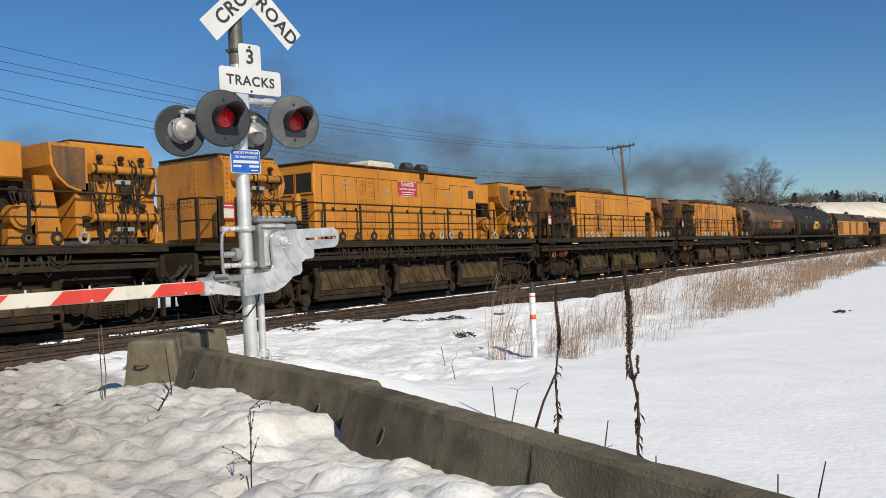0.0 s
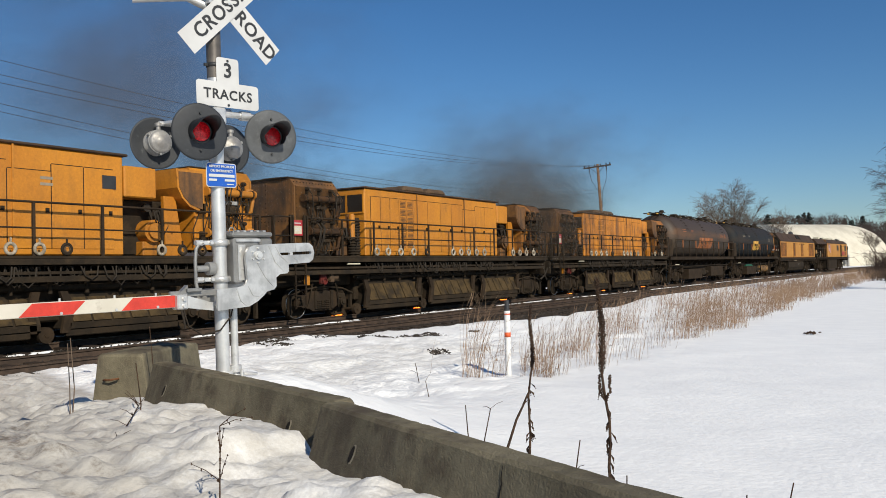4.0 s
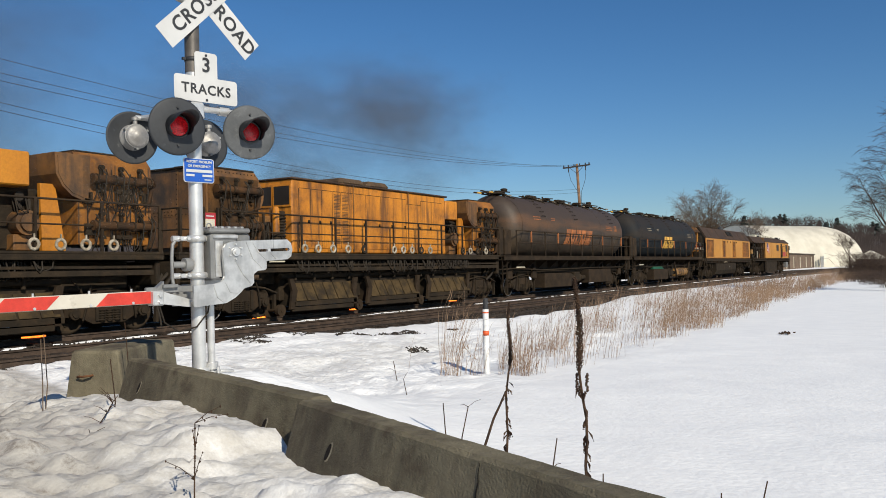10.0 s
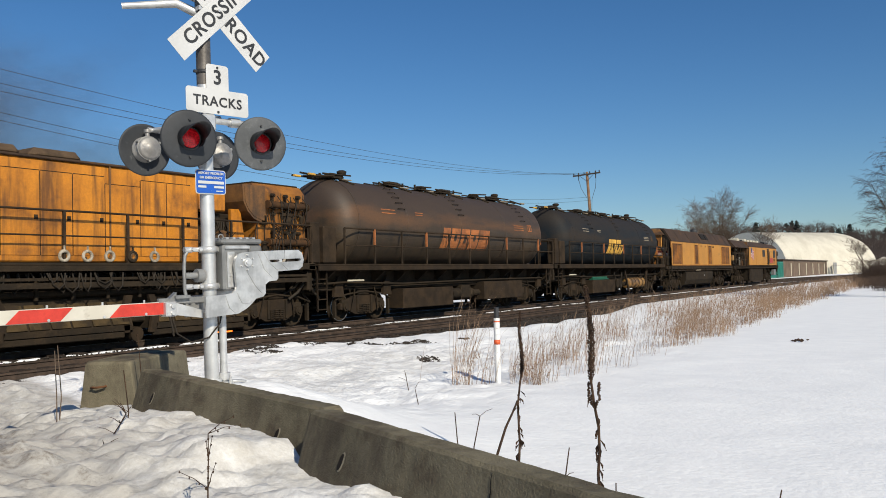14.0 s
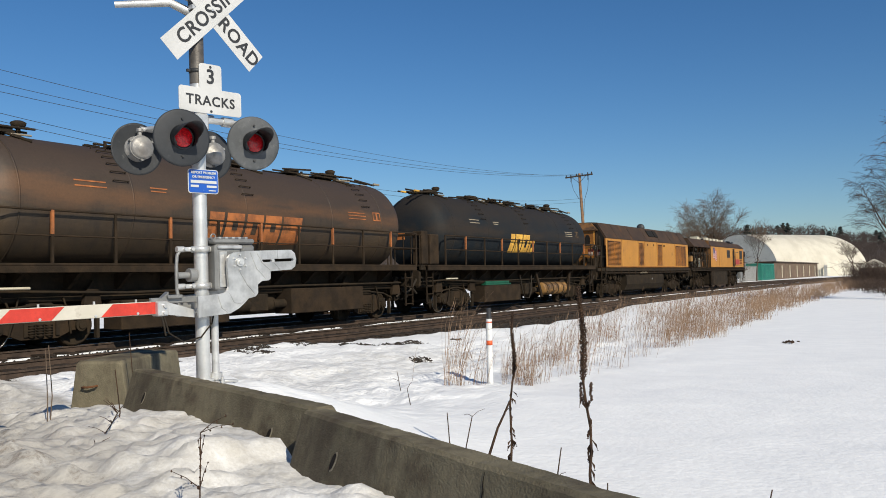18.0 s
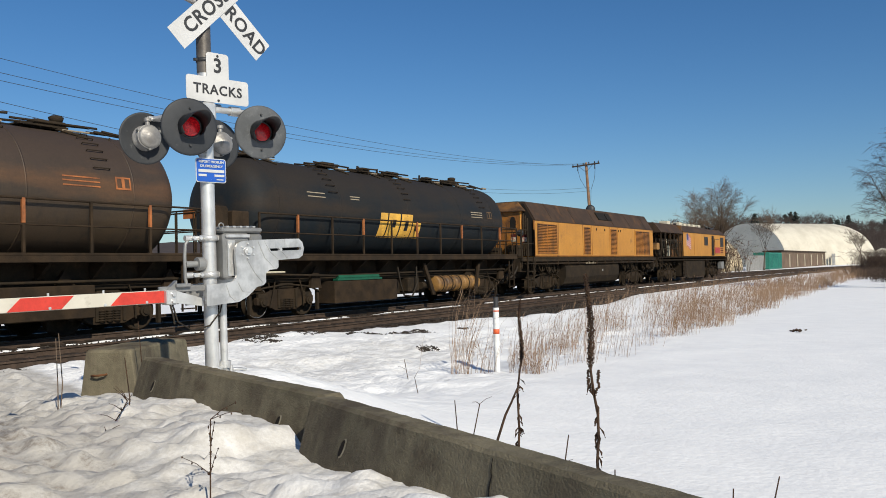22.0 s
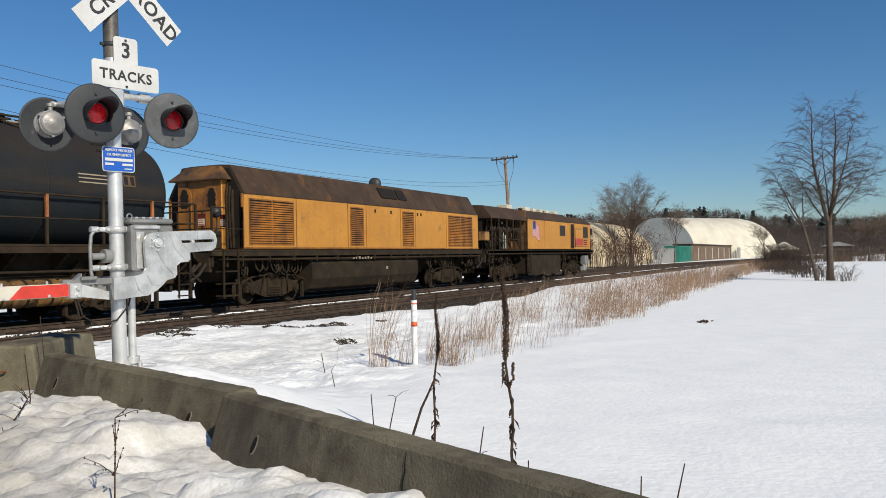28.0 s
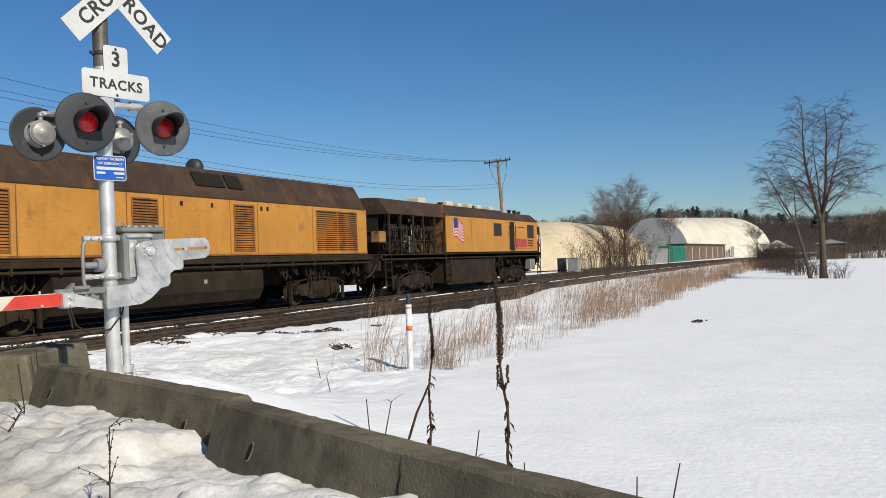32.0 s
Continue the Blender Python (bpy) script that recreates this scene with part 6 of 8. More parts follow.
    gp(car, "brake_pipe", Geo().tube([(1.2, 0.4, 1.2), (1.25, 2.0, 1.25), (1.2, 5.2, 1.15), (1.2, 11, 1.2), (1.2, 16.5, 1.2)], 0.035).cyl((1.0, 0.5, 1.05), (1.0, 16.4, 1.05), 0.06, n=8), "grime")
    for k in (1.55, 4.1, 13.2, 16.0):
        gp(car, "king_casting", Geo().prism([(1.05, k, 0.8), (1.05, k + 0.5, 0.8), (1.05, k + 0.42, 1.2), (1.05, k + 0.25, 1.45), (1.05, k + 0.08, 1.2)], (0.1, 0, 0)), "rust")
    gp(car, "under_frame", Geo().box(-0.9, 1.0, 1.0, 0.9, 16.4, 1.7, 0.04), "grime", "dark grimy frame under the tank")
    ub = Geo().box(0.75, 4.9, 0.30, 1.42, 8.2, 0.98, 0.02)
    gp(car, "under_box", ub, "rust", "long dark box slung under the frame")
    gp(car, "brake_gear", Geo().box(-0.9, 8.3, 0.42, 0.8, 10.9, 1.0, 0.05).cyl((0.5, 8.5, 0.75), (1.15, 8.5, 0.75), 0.2, n=14).box(0.7, 9.2, 0.5, 1.2, 9.9, 1.0, 0.04).cyl((1.1, 10.1, 0.7), (1.1, 10.7, 0.7), 0.13, n=12), "grime", "dark brake gear under the frame")
    if green:
        gp(car, "pressure_pipe", Geo().cyl((1.2, 5.3, 1.10), (1.2, 7.4, 1.10), 0.07, n=10).box(1.1, 5.2, 1.0, 1.3, 7.5, 1.06), "green", "green painted pipe")
        for k in range(5):
            y = 11.1 + k * 0.62
            gp(car, "air_reservoir", Geo().lathe([(0, 0), (0.25, 0.0), (0.30, 0.03), (0.31, 0.07), (0.31, 0.52), (0.30, 0.56), (0.25, 0.60), (0, 0.60)], (1.0, y, 0.72), (0, 1, 0), 20), "barrel", "dirty yellow drum under the frame")
            gp(car, "drum_strap", Geo().lathe([(0.312, -0.03), (0.322, -0.03), (0.322, 0.03), (0.312, 0.03)], (1.0, y + 0.3, 0.72), (0, 1, 0), 20), "grime")
        gp(car, "hanger_frame", Geo().prism([(1.3, 9.9, 1.5), (1.3, 10.05, 1.5), (1.3, 10.7, 0.35), (1.3, 10.5, 0.35)], (0.08, 0, 0)), "rust")
        gp(car, "hanger_frame", Geo().prism([(1.3, 13.9, 1.5), (1.3, 14.05, 1.5), (1.3, 13.75, 0.35), (1.3, 13.6, 0.35)], (0.08, 0, 0)), "rust")
        gp(car, "loop_hose", Geo().tube([(1.3, 8.4, 1.4), (1.35, 8.5, 0.8), (1.35, 8.7, 0.4), (1.35, 9.2, 0.35), (1.35, 9.5, 0.8), (1.3, 9.55, 1.4)], 0.03), "rubber")
    else:
        gp(car, "under_box", Geo().box(0.75, 10.6, 0.40, 1.42, 14.0, 1.12, 0.02), "rust", "long dark box slung under the frame")
        gp(car, "air_reservoir", Geo().cyl((1.0, 8.6, 0.7), (1.0, 10.2, 0.7), 0.2, n=16), "grime")
    gp(car, "rope_light", Geo().cyl((1.42, 1.9, 1.30), (1.42, 2.7, 1.30), 0.03, n=6), "cream")
    ladder(car, 1.50, 0.35, 0.4, 1.8)
    ladder(car, 1.50, 16.3, 0.4, 1.8)
    return car


def hood_shell(parent, y0, y1, x, ze, zr, xr, mat, name="roof"):
    """Roof with sloping sides from the eaves ze to the ridge flat at zr."""
    pr = [(-x, ze), (x, ze), (x, ze + 0.04), (xr, zr - 0.03), (xr * 0.55, zr), (-xr * 0.55, zr), (-xr, zr - 0.03), (-x, ze + 0.04)]
    return gp(parent, name, Geo().prism([(a, y0, b) for a, b in pr], (0, y1 - y0, 0)), mat, "rust brown roof with sloping sides")


def louvre_panel(parent, x, y0, y1, z0, z1, split=False):
    f = Geo().box(x, y0, z0, x + 0.02, y1, z0 + 0.04).box(x, y0, z1 - 0.04, x + 0.02, y1, z1).box(x, y0, z0 + 0.04, x + 0.02, y0 + 0.04, z1 - 0.04).box(x, y1 - 0.04, z0 + 0.04, x + 0.02, y1, z1 - 0.04)
    if split:
        ym = (y0 + y1) / 2
        f.box(x, ym - 0.03, z0 + 0.04, x + 0.02, ym + 0.03, z1 - 0.04)
    fr = gp(parent, "louvre_frame", f, "yellow_old")
    gp(fr, "louvre_backing", Geo().box(x + 0.0015, y0 + 0.04, z0 + 0.04, x + 0.005, y1 - 0.04, z1 - 0.04), "dark")
    n = int((z1 - z0 - 0.1) / 0.07)
    for k in range(n):
        z = z0 + 0.06 + k * (z1 - z0 - 0.12) / n
        gp(fr, "slat", Geo().prism([(x + 0.004, y0 + 0.05, z), (x + 0.03, y0 + 0.05, z - 0.005), (x + 0.03, y0 + 0.05, z + 0.008), (x + 0.004, y0 + 0.05, z + 0.045)], (0, y1 - y0 - 0.10, 0)), "yellow_old")


def power_car(y0):
    car = thing("power_car", "yellow power car with louvred sides and a rust brown roof", "rail car", pose_car(y0), "cars of the grinding train")
    L = 19.2
    deck(car, 0.3, L, 1.70)
    truck(car, 3.6, 2.2)
    truck(car, 16.2, 2.2)
    couplers(car, 0.3, L)
    ya, yb = 1.75, 18.85
    house = gp(car, "engine_house", Geo().box(-1.45, ya, 1.72, 1.45, yb, 3.36, 0.01), "yellow_faded", "long yellow engine house")
    hood_shell(car, ya - 0.02, yb - 0.3, 1.47, 3.36, 4.28, 0.95, "roof")
    gp(car, "roof_end", Geo().prism([(1.47, yb - 0.3, 3.36), (0.95, yb - 0.3, 4.25), (-0.95, yb - 0.3, 4.25), (-1.47, yb - 0.3, 3.36)], (0, 0.25, 0)), "roof")
    # open end: dark sheet painted as the shaded recess, a narrow vestibule with two doors under an arched cap
    gp(house, "end_recess", Geo().prism([(-1.37, ya - 0.03, 1.76), (1.37, ya - 0.03, 1.76), (1.37, ya - 0.03, 3.36), (0.90, ya - 0.03, 4.16), (-0.90, ya - 0.03, 4.16), (-1.37, ya - 0.03, 3.36)], (0, 0.008, 0)), "dark", "dark sheet painted as the shaded recess of the open end")
    for x in (-1.45, 1.39):
        gp(house, "end_flange", Geo().box(x, ya - 0.09, 1.74, x + 0.06, ya - 0.001, 3.36, 0.006), "yellow_old")
    # a visor whose face slopes back from the lip to the roof
    lip, brow = [(-1.09, 1.30, 3.83), (1.06, 1.30, 3.83)], [(0.62, 1.62, 4.24), (-0.62, 1.62, 4.24)]
    back = [(-1.02, ya - 0.03, 3.80), (1.02, ya - 0.03, 3.80), (0.66, ya - 0.03, 4.22), (-0.66, ya - 0.03, 4.22)]
    vs = Geo().add(lip + brow + back + [(-1.09, 1.31, 3.79), (1.06, 1.31, 3.79)], [(0, 1, 2, 3), (1, 5, 6, 2), (3, 7, 4, 0), (2, 6, 7, 3), (8, 9, 1, 0), (4, 5, 9, 8), (9, 5, 1), (8, 0, 4), (4, 7, 6, 5)])
    gp(car, "visor", vs, "ochre", "brown ochre visor over the doors")
    wf = 1.47
    wall = gp(car, "end_wall", Geo().box(-0.86, wf, 1.72, 0.86, ya - 0.04, 3.80, 0.01), "yellow_old", "ochre end wall with two doors")
    gp(wall, "wall_edge", Geo().cyl((0.85, wf - 0.01, 1.74), (0.85, wf - 0.01, 3.78), 0.03, n=8), "yellow_faded")
    for x, w, side in ((-0.84, 0.52, 1), (0.16, 0.66, -1)):
        xi, xo = (x + w, x) if side > 0 else (x, x + w)
        leaf = [(xo, 1.76), (xi, 1.76), (xi, 3.42), (xi - side * 0.22, 3.74), (xo, 3.74)]
        d = gp(wall, "end_door", Geo().prism([(p, wf, q) for p, q in leaf], (0, -0.03, 0)), "yellow_old", "ochre door with a cut corner and an arched pane")
        c, hw = x + w * 0.5, 0.15
        arch = lambda e: [(c - hw - e, 3.02), (c - hw * 0.7 - e, 2.97 - e), (c + hw * 0.7 + e, 2.97 - e), (c + hw + e, 3.02), (c + hw + e, 3.38), (c + hw * 0.6 + e * 0.7, 3.53 + e * 0.7), (c, 3.57 + e), (c - hw * 0.6 - e * 0.7, 3.53 + e * 0.7), (c - hw - e, 3.38)]
        rim = gp(d, "pane_rim", Geo().prism([(p, wf - 0.03, q) for p, q in arch(0.045)], (0, -0.014, 0)), "yellow_old")
        gp(d, "pane", Geo().prism([(p, wf - 0.044, q) for p, q in arch(0.0)], (0, -0.004, 0)), "dark")
        for z in (3.05, 3.2, 3.35):
            for k in (-1, 1):
                gp(d, "rim_bolt", Geo().cyl((c + k * (hw + 0.022), wf - 0.06, z), (c + k * (hw + 0.022), wf - 0.044, z), 0.014, n=6), "grime")
    gp(car, "corner_post", Geo().box(1.39, 1.66, 1.2, 1.45, 1.70, 2.95), "grime")
    for x in (-1.42, 1.42):
        for y in (0.36, 0.98):
            gp(car, "corner_post", Geo().box(x - 0.025, y, 1.2, x + 0.025, y + 0.05, 2.92), "grime")
        gp(car, "side_rail", Geo().cyl((x, 0.38, 2.9), (x, 1.0, 2.9), 0.020, n=6).cyl((x, 0.38, 2.3), (x, 1.68, 2.3), 0.016, n=6), "grime")
    hung = Geo()
    for k in range(3):
        x = 0.96 + k * 0.10
        hung.tube([(x - 0.06, 1.66, 3.72 - 0.12 * k), (x - 0.03, 1.60, 3.3), (x - 0.05, 1.62, 2.8), (x, 1.60, 1.75)], [0.03, 0.06, 0.05, 0.045], 8)
    gp(car, "hanging_hose", hung, "grime", "dark hoses hung in the recess")
    er = Geo()
    for x in (-1.4, -0.93, -0.40, 0.12, 0.62, 1.05, 1.4):
        er.cyl((x, 0.4, 1.7), (x, 0.4, 2.8), 0.020, n=6)
    er.cyl((-1.4, 0.4, 2.8), (1.4, 0.4, 2.8), 0.022, n=6).cyl((-1.4, 0.4, 2.3), (1.4, 0.4, 2.3), 0.018, n=6)
    gp(car, "end_railing", er, "grime")
    for x, y in ((0.92, 0.36), (1.10, 1.08)):
        plate = gp(car, "notice_plate", Geo().box(x, y, 2.36, x + 0.30, y + 0.016, 2.72, 0.004), "dull_red", "red and cream warning plate on the railing")
        gp(plate, "plate_field", Geo().box(x + 0.03, y - 0.006, 2.39, x + 0.27, y, 2.58), "cream")
        for k in range(3):
            gp(plate, "writing_bar", Geo().box(x + 0.05, y - 0.010, 2.41 + 0.06 * k, x + 0.25 - 0.04 * k, y - 0.006, 2.43 + 0.06 * k), "red_sign")
    for x, z, q in ((-0.95, 1.72, 0.62), (-0.35, 1.72, 0.44), (0.70, 1.72, 0.52)):
        gp(car, "deck_box", Geo().box(x, 0.62, z, x + 0.46, 1.08, z + q, 0.02), "grime")
    gp(car, "headlamp", Geo().lathe([(0.05, 0), (0.14, 0.03), (0.16, 0.16), (0.10, 0.24), (0, 0.25)], (1.08, 1.02, 2.78), (0.3, -1, 0), 14).cyl((1.08, 0.98, 1.72), (1.08, 0.98, 2.7), 0.02, n=6), "black")
    jumper = Geo()
    hoses(jumper, random.Random(6), 0.9, 0.10, 0.75, 1.75, 7, 0.45, 0.03)
    tagged(gp(car, "jumper_hose", jumper, "rubber"), kind="stuff")
    # louvres and panel seams
    louvre_panel(house, 1.45, 1.95, 4.15, 1.84, 3.24, True)
    louvre_panel(house, 1.45, 7.50, 8.40, 1.84, 3.24)
    louvre_panel(house, 1.45, 11.35, 12.3, 1.84, 3.24)
    louvre_panel(house, 1.45, 15.55, 18.15, 1.84, 3.24, True)
    for y in (4.3, 7.35, 8.6, 11.2, 12.45, 15.35):
        gp(house, "seam_strip", Geo().box(1.45, y - 0.012, 1.79, 1.462, y + 0.012, 3.34), "yellow_old")
    gp(house, "sill_strip", Geo().box(1.45, ya, 1.73, 1.47, yb, 1.78), "yellow_old")
    for y in (9.2, 10.4, 12.6, 12.9):
        gp(house, "clasp", Geo().box(1.45, y, 3.10, 1.475, y + 0.08, 3.22), "grime")
    gp(car, "roof_hatch", Geo().prism([(1.30, 10.0, 3.70), (1.30, 11.2, 3.70), (1.07, 11.2, 4.10), (1.07, 10.0, 4.10)], (0.03, 0, 0.02)), "dark", "dark roof hatch")
    gp(car, "roof_hatch", Geo().prism([(1.30, 11.35, 3.70), (1.30, 12.0, 3.70), (1.07, 12.0, 4.10), (1.07, 11.35, 4.10)], (0.03, 0, 0.02)), "dark")
    hn = Geo().lathe([(0.0, 0.0), (0.24, 0.02), (0.26, 0.10), (0.22, 0.24), (0.1, 0.28), (0, 0.28)], (0.5, 10.9, 4.33), (0.3, -1, 0.2), 20).cyl((0.5, 10.9, 4.2), (0.5, 10.9, 4.35), 0.05, n=8)
    gp(car, "roof_vent", hn, "black", "round black roof vent")
    for k in range(6):
        y = ya + 1.9 + k * 2.75
        rs = Geo().prism([(1.462, y, 3.40), (1.471, y, 3.42), (0.955, y, 4.262), (0.94, y, 4.245)], (0, 0.03, 0))
        gp(car, "roof_rib", rs, "roof")
    # underside
    gp(car, "side_sill", Geo().box(1.40, 0.4, 1.60, 1.48, L, 1.68, 0.008), "grime")
    gp(car, "brake_pipe", Geo().cyl((1.47, 1.2, 1.52), (1.47, L - 0.3, 1.52), 0.03, n=8), "grime")
    gp(car, "brake_pipe", Geo().cyl((1.44, 1.2, 1.40), (1.44, L - 0.3, 1.40), 0.04, n=8), "rust")
    for k in range(14):
        y = 1.6 + k * 1.25
        gp(car, "pipe_bracket", Geo().box(1.42, y, 1.34, 1.50, y + 0.05, 1.60), "rust")
    for k in range(20):
        gp(car, "sill_bolt", Geo().cyl((1.48, 2.0 + k * 0.85, 1.64), (1.495, 2.0 + k * 0.85, 1.64), 0.02, n=6), "rust")
    gp(car, "fuel_tank", Geo().prism([(1.30, 5.2, 1.35), (1.40, 5.2, 1.22), (1.40, 5.2, 0.72), (1.24, 5.2, 0.40), (0.98, 5.2, 0.28), (-0.98, 5.2, 0.28), (-1.24, 5.2, 0.40), (-1.40, 5.2, 0.72), (-1.40, 5.2, 1.22), (-1.30, 5.2, 1.35)], (0, 7.5, 0)), "grime", "long black fuel tank")
    for k in range(7):
        ct = Geo().box(1.47, 7.6 + k * 0.2, 1.36, 1.5, 7.68 + k * 0.2, 1.42 + 0.02 * (k % 3))
        gp(car, "filler_cap", ct, "pale", "small pale filler cap")
    gp(car, "tank_notice", Geo().box(1.40, 10.1, 0.95, 1.406, 10.22, 1.06), "grey_paint")
    stp = Geo()
    for z in (0.35, 0.7, 1.05, 1.4):
        stp.box(1.2, 0.75, z, 1.55, 1.35, z + 0.04)
    stp.box(1.5, 0.72, 0.3, 1.55, 0.76, 1.7).box(1.5, 1.34, 0.3, 1.55, 1.38, 1.7)
    gp(car, "side_steps", stp, "grime")
    hs = Geo()
    hoses(hs, random.Random(3), 1.2, 0.8, 4.8, 1.35, 16, 0.4, 0.03)
    hoses(hs, random.Random(4), 1.2, 13.5, 18.6, 1.35, 16, 0.4, 0.03)
    tagged(gp(car, "sand_pipe", hs, "grime"), kind="stuff")
    return car


def cab_car(y0):
    car = thing("control_car", "yellow control car with a flag and an open platform", "rail car", pose_car(y0), "cars of the grinding train")
    L = 19.0
    deck(car, 0.2, L, 1.70)
    truck(car, 3.9, 2.1)
    truck(car, 15.9, 2.1)
    couplers(car, 0.2, L)
    ya, yb = 6.2, 18.5
    house = gp(car, "cab_house", Geo().box(-1.45, ya, 1.74, 1.45, yb, 3.42, 0.01), "yellow_faded", "long yellow cab house")
    hood_shell(car, ya - 0.02, 13.9, 1.47, 3.42, 3.98, 1.0, "roof")
    hood_shell(car, 13.92, yb + 0.1, 1.47, 3.42, 3.90, 1.0, "roof")
    # open platform part
    hood_shell(car, 0.9, ya - 0.05, 1.47, 3.30, 3.98, 1.0, "roof", "platform_roof")
    for y in (0.95, 1.9, 3.0, 3.9, 5.0, 6.0):
        gp(car, "platform_post", Geo().box(1.40, y, 1.72, 1.46, y + 0.07, 3.32), "rust")
        gp(car, "platform_post", Geo().box(-1.46, y, 1.72, -1.40, y + 0.07, 3.32), "rust")
    gp(car, "platform_bar", Geo().box(-1.46, 0.92, 2.6, 1.46, 0.98, 2.66), "rust")
    gp(car, "platform_wall", Geo().box(-1.4, 5.95, 1.72, 1.35, 6.15, 3.9), "ochre", "sooty bulkhead behind the platform")
    # added dark sheet: the open platform's inner shade is put into its colour
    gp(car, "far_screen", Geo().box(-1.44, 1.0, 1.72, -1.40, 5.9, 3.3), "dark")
    eq = Geo().box(0.2, 2.2, 1.72, 0.9, 2.9, 2.9, 0.04).box(0.0, 3.3, 1.72, 0.8, 4.3, 2.6, 0.04).cyl((0.6, 4.7, 1.72), (0.6, 4.7, 3.1), 0.16, n=12).cyl((0.5, 5.2, 2.0), (0.8, 5.4, 3.2), 0.05, n=8)
    gp(car, "platform_machine", eq, "grime", "dark machinery on the open platform")
    gp(car, "locker", Geo().box(0.9, 3.1, 1.74, 1.3, 3.3, 2.45, 0.02), "cream", "pale locker")
    gp(car, "locker", Geo().box(0.85, 4.0, 1.74, 1.25, 4.35, 2.75, 0.02), "yellow_old")
    gp(car, "battery_box", Geo().box(0.95, 0.35, 2.15, 1.4, 0.8, 2.6, 0.04), "barrel")
    # likewise a dark sheet coloured as the platform's shade
    gp(car, "platform_end", Geo().box(-1.4, 1.0, 1.72, 0.9, 1.06, 3.7), "dark", "dark sheet for the shade at the platform end")
    railing(car, 1.47, 0.9, 5.9, 1.70, 2.75, 1.0)
    pm = Geo()
    hoses(pm, random.Random(5), 1.2, 1.1, 5.5, 2.9, 30, 0.7, 0.03)
    hoses(pm, random.Random(6), 1.1, 1.1, 5.5, 2.2, 20, 0.4, 0.03)
    tagged(gp(car, "platform_hose", pm, "rubber", "tangled black hoses on the platform"), kind="stuff")
    for y in (1.4, 2.5, 3.6, 4.6, 5.4):
        gp(car, "platform_pipe", Geo().cyl((0.9, y, 1.75), (0.95, y + 0.1, 3.3), 0.06, n=8), "grime")
    ex = Geo().tube([(0.9, 3.7, 1.9), (0.95, 3.8, 2.8), (0.9, 3.6, 3.2)], 0.05)
    gp(car, "pipe", ex, "cream")
    # cab side: windows, door, flag, mark
    for a, b, c2, d in ((11.9, 12.8, 2.62, 3.15), (16.9, 17.8, 2.55, 3.18)):
        w = gp(house, "side_window", Geo().box(1.452, a, c2, 1.462, b, d), "glass", "dark side window")
        gp(w, "window_frame", Geo().box(1.45, a - 0.06, c2 - 0.06, 1.475, b + 0.06, c2).box(1.45, a - 0.06, d, 1.475, b + 0.06, d + 0.06).box(1.45, a - 0.06, c2, 1.475, a, d).box(1.45, b, c2, 1.475, b + 0.06, d), "black")
    gp(house, "side_door", Geo().box(1.452, 14.1, 1.78, 1.46, 14.75, 3.35), "dark", "open dark side door")
    for y in (14.0, 14.85):
        gp(house, "door_grab", Geo().tube([(1.45, y, 1.9), (1.5, y, 1.9), (1.5, y, 3.1), (1.45, y, 3.1)], 0.02, 6), "rust")
    f0, f1, z0, z1 = 6.95, 8.05, 2.30, 3.20

    def strip(v0, v1, u0, u1, x):
        """A piece of the waving flag between two heights and two lengths."""
        pts = []
        for k in range(9):
            u = u0 + (u1 - u0) * k / 8
            wave = 0.09 * math.sin(u * 5.6) - 0.14 * u
            pts += [(x, f0 + (f1 - f0) * u + 0.05 * math.sin(v * 3.0), z0 + 0.10 + (z1 - z0) * v + wave) for v in (v0, v1)]
        return Geo().add(pts, [(2 * k, 2 * k + 2, 2 * k + 3, 2 * k + 1) for k in range(8)])

    fl = gp(house, "flag_panel", strip(0, 1, 0, 1, 1.454), "white_sign", "waving flag with red and white stripes and a blue field")
    for k in range(7):
        gp(fl, "red_stripe", strip(2 * k / 13, (2 * k + 1) / 13, 0, 1, 1.457), "flag_red")
    gp(fl, "blue_field", strip(6 / 13, 1, 0, 0.42, 1.460), "flag_blue")
    mk = Geo()
    for k in range(5):
        y = 14.98 + k * 0.36
        mk.prism([(1.452, y, 1.98), (1.452, y + 0.30, 1.98), (1.452, y + 0.34, 2.44), (1.452, y + 0.04, 2.44)], (0.005, 0, 0))
    gp(house, "wordmark_block", mk, "red_sign", "red blocks of a wordmark")
    for z in (2.02, 2.16, 2.30):
        gp(house, "wordmark_bar", Geo().box(1.452, 16.90, z, 1.456, 17.75, z + 0.08), "dull_red")
    gp(house, "wordmark_line", Geo().box(1.452, 15.0, 1.90, 1.456, 17.7, 1.93), "black")
    gp(house, "stencil_bar", Geo().box(1.452, 15.3, 3.05, 1.456, 16.4, 3.10), "black")
    for y in (9.0, 13.9, 14.95):
        gp(house, "seam_strip", Geo().box(1.45, y - 0.012, 1.76, 1.46, y + 0.012, 3.4), "yellow_old")
    for a, b, h in ((5.0, 5.7, 0.26), (7.9, 8.6, 0.26), (9.2, 9.7, 0.22), (10.4, 10.9, 0.24), (11.6, 12.1, 0.22), (13.2, 13.8, 0.22)):
        gp(car, "roof_unit", Geo().box(0.1, a, 3.93, 0.7, b, 3.95 + h, 0.03), "cream", "pale roof unit")
    for y in (7.8, 11.6, 16.8, 17.6):
        gp(car, "roof_vent", Geo().lathe([(0.09, -0.05), (0.09, 0.16), (0.13, 0.17), (0.13, 0.24), (0.0, 0.27)], (0.4, y, 3.9), (0, 0, 1), 12), "black")
    gp(car, "air_horn", Geo().cyl((0.6, 17.2, 3.95), (0.6, 17.9, 4.02), 0.04, 0.09, n=10), "black")
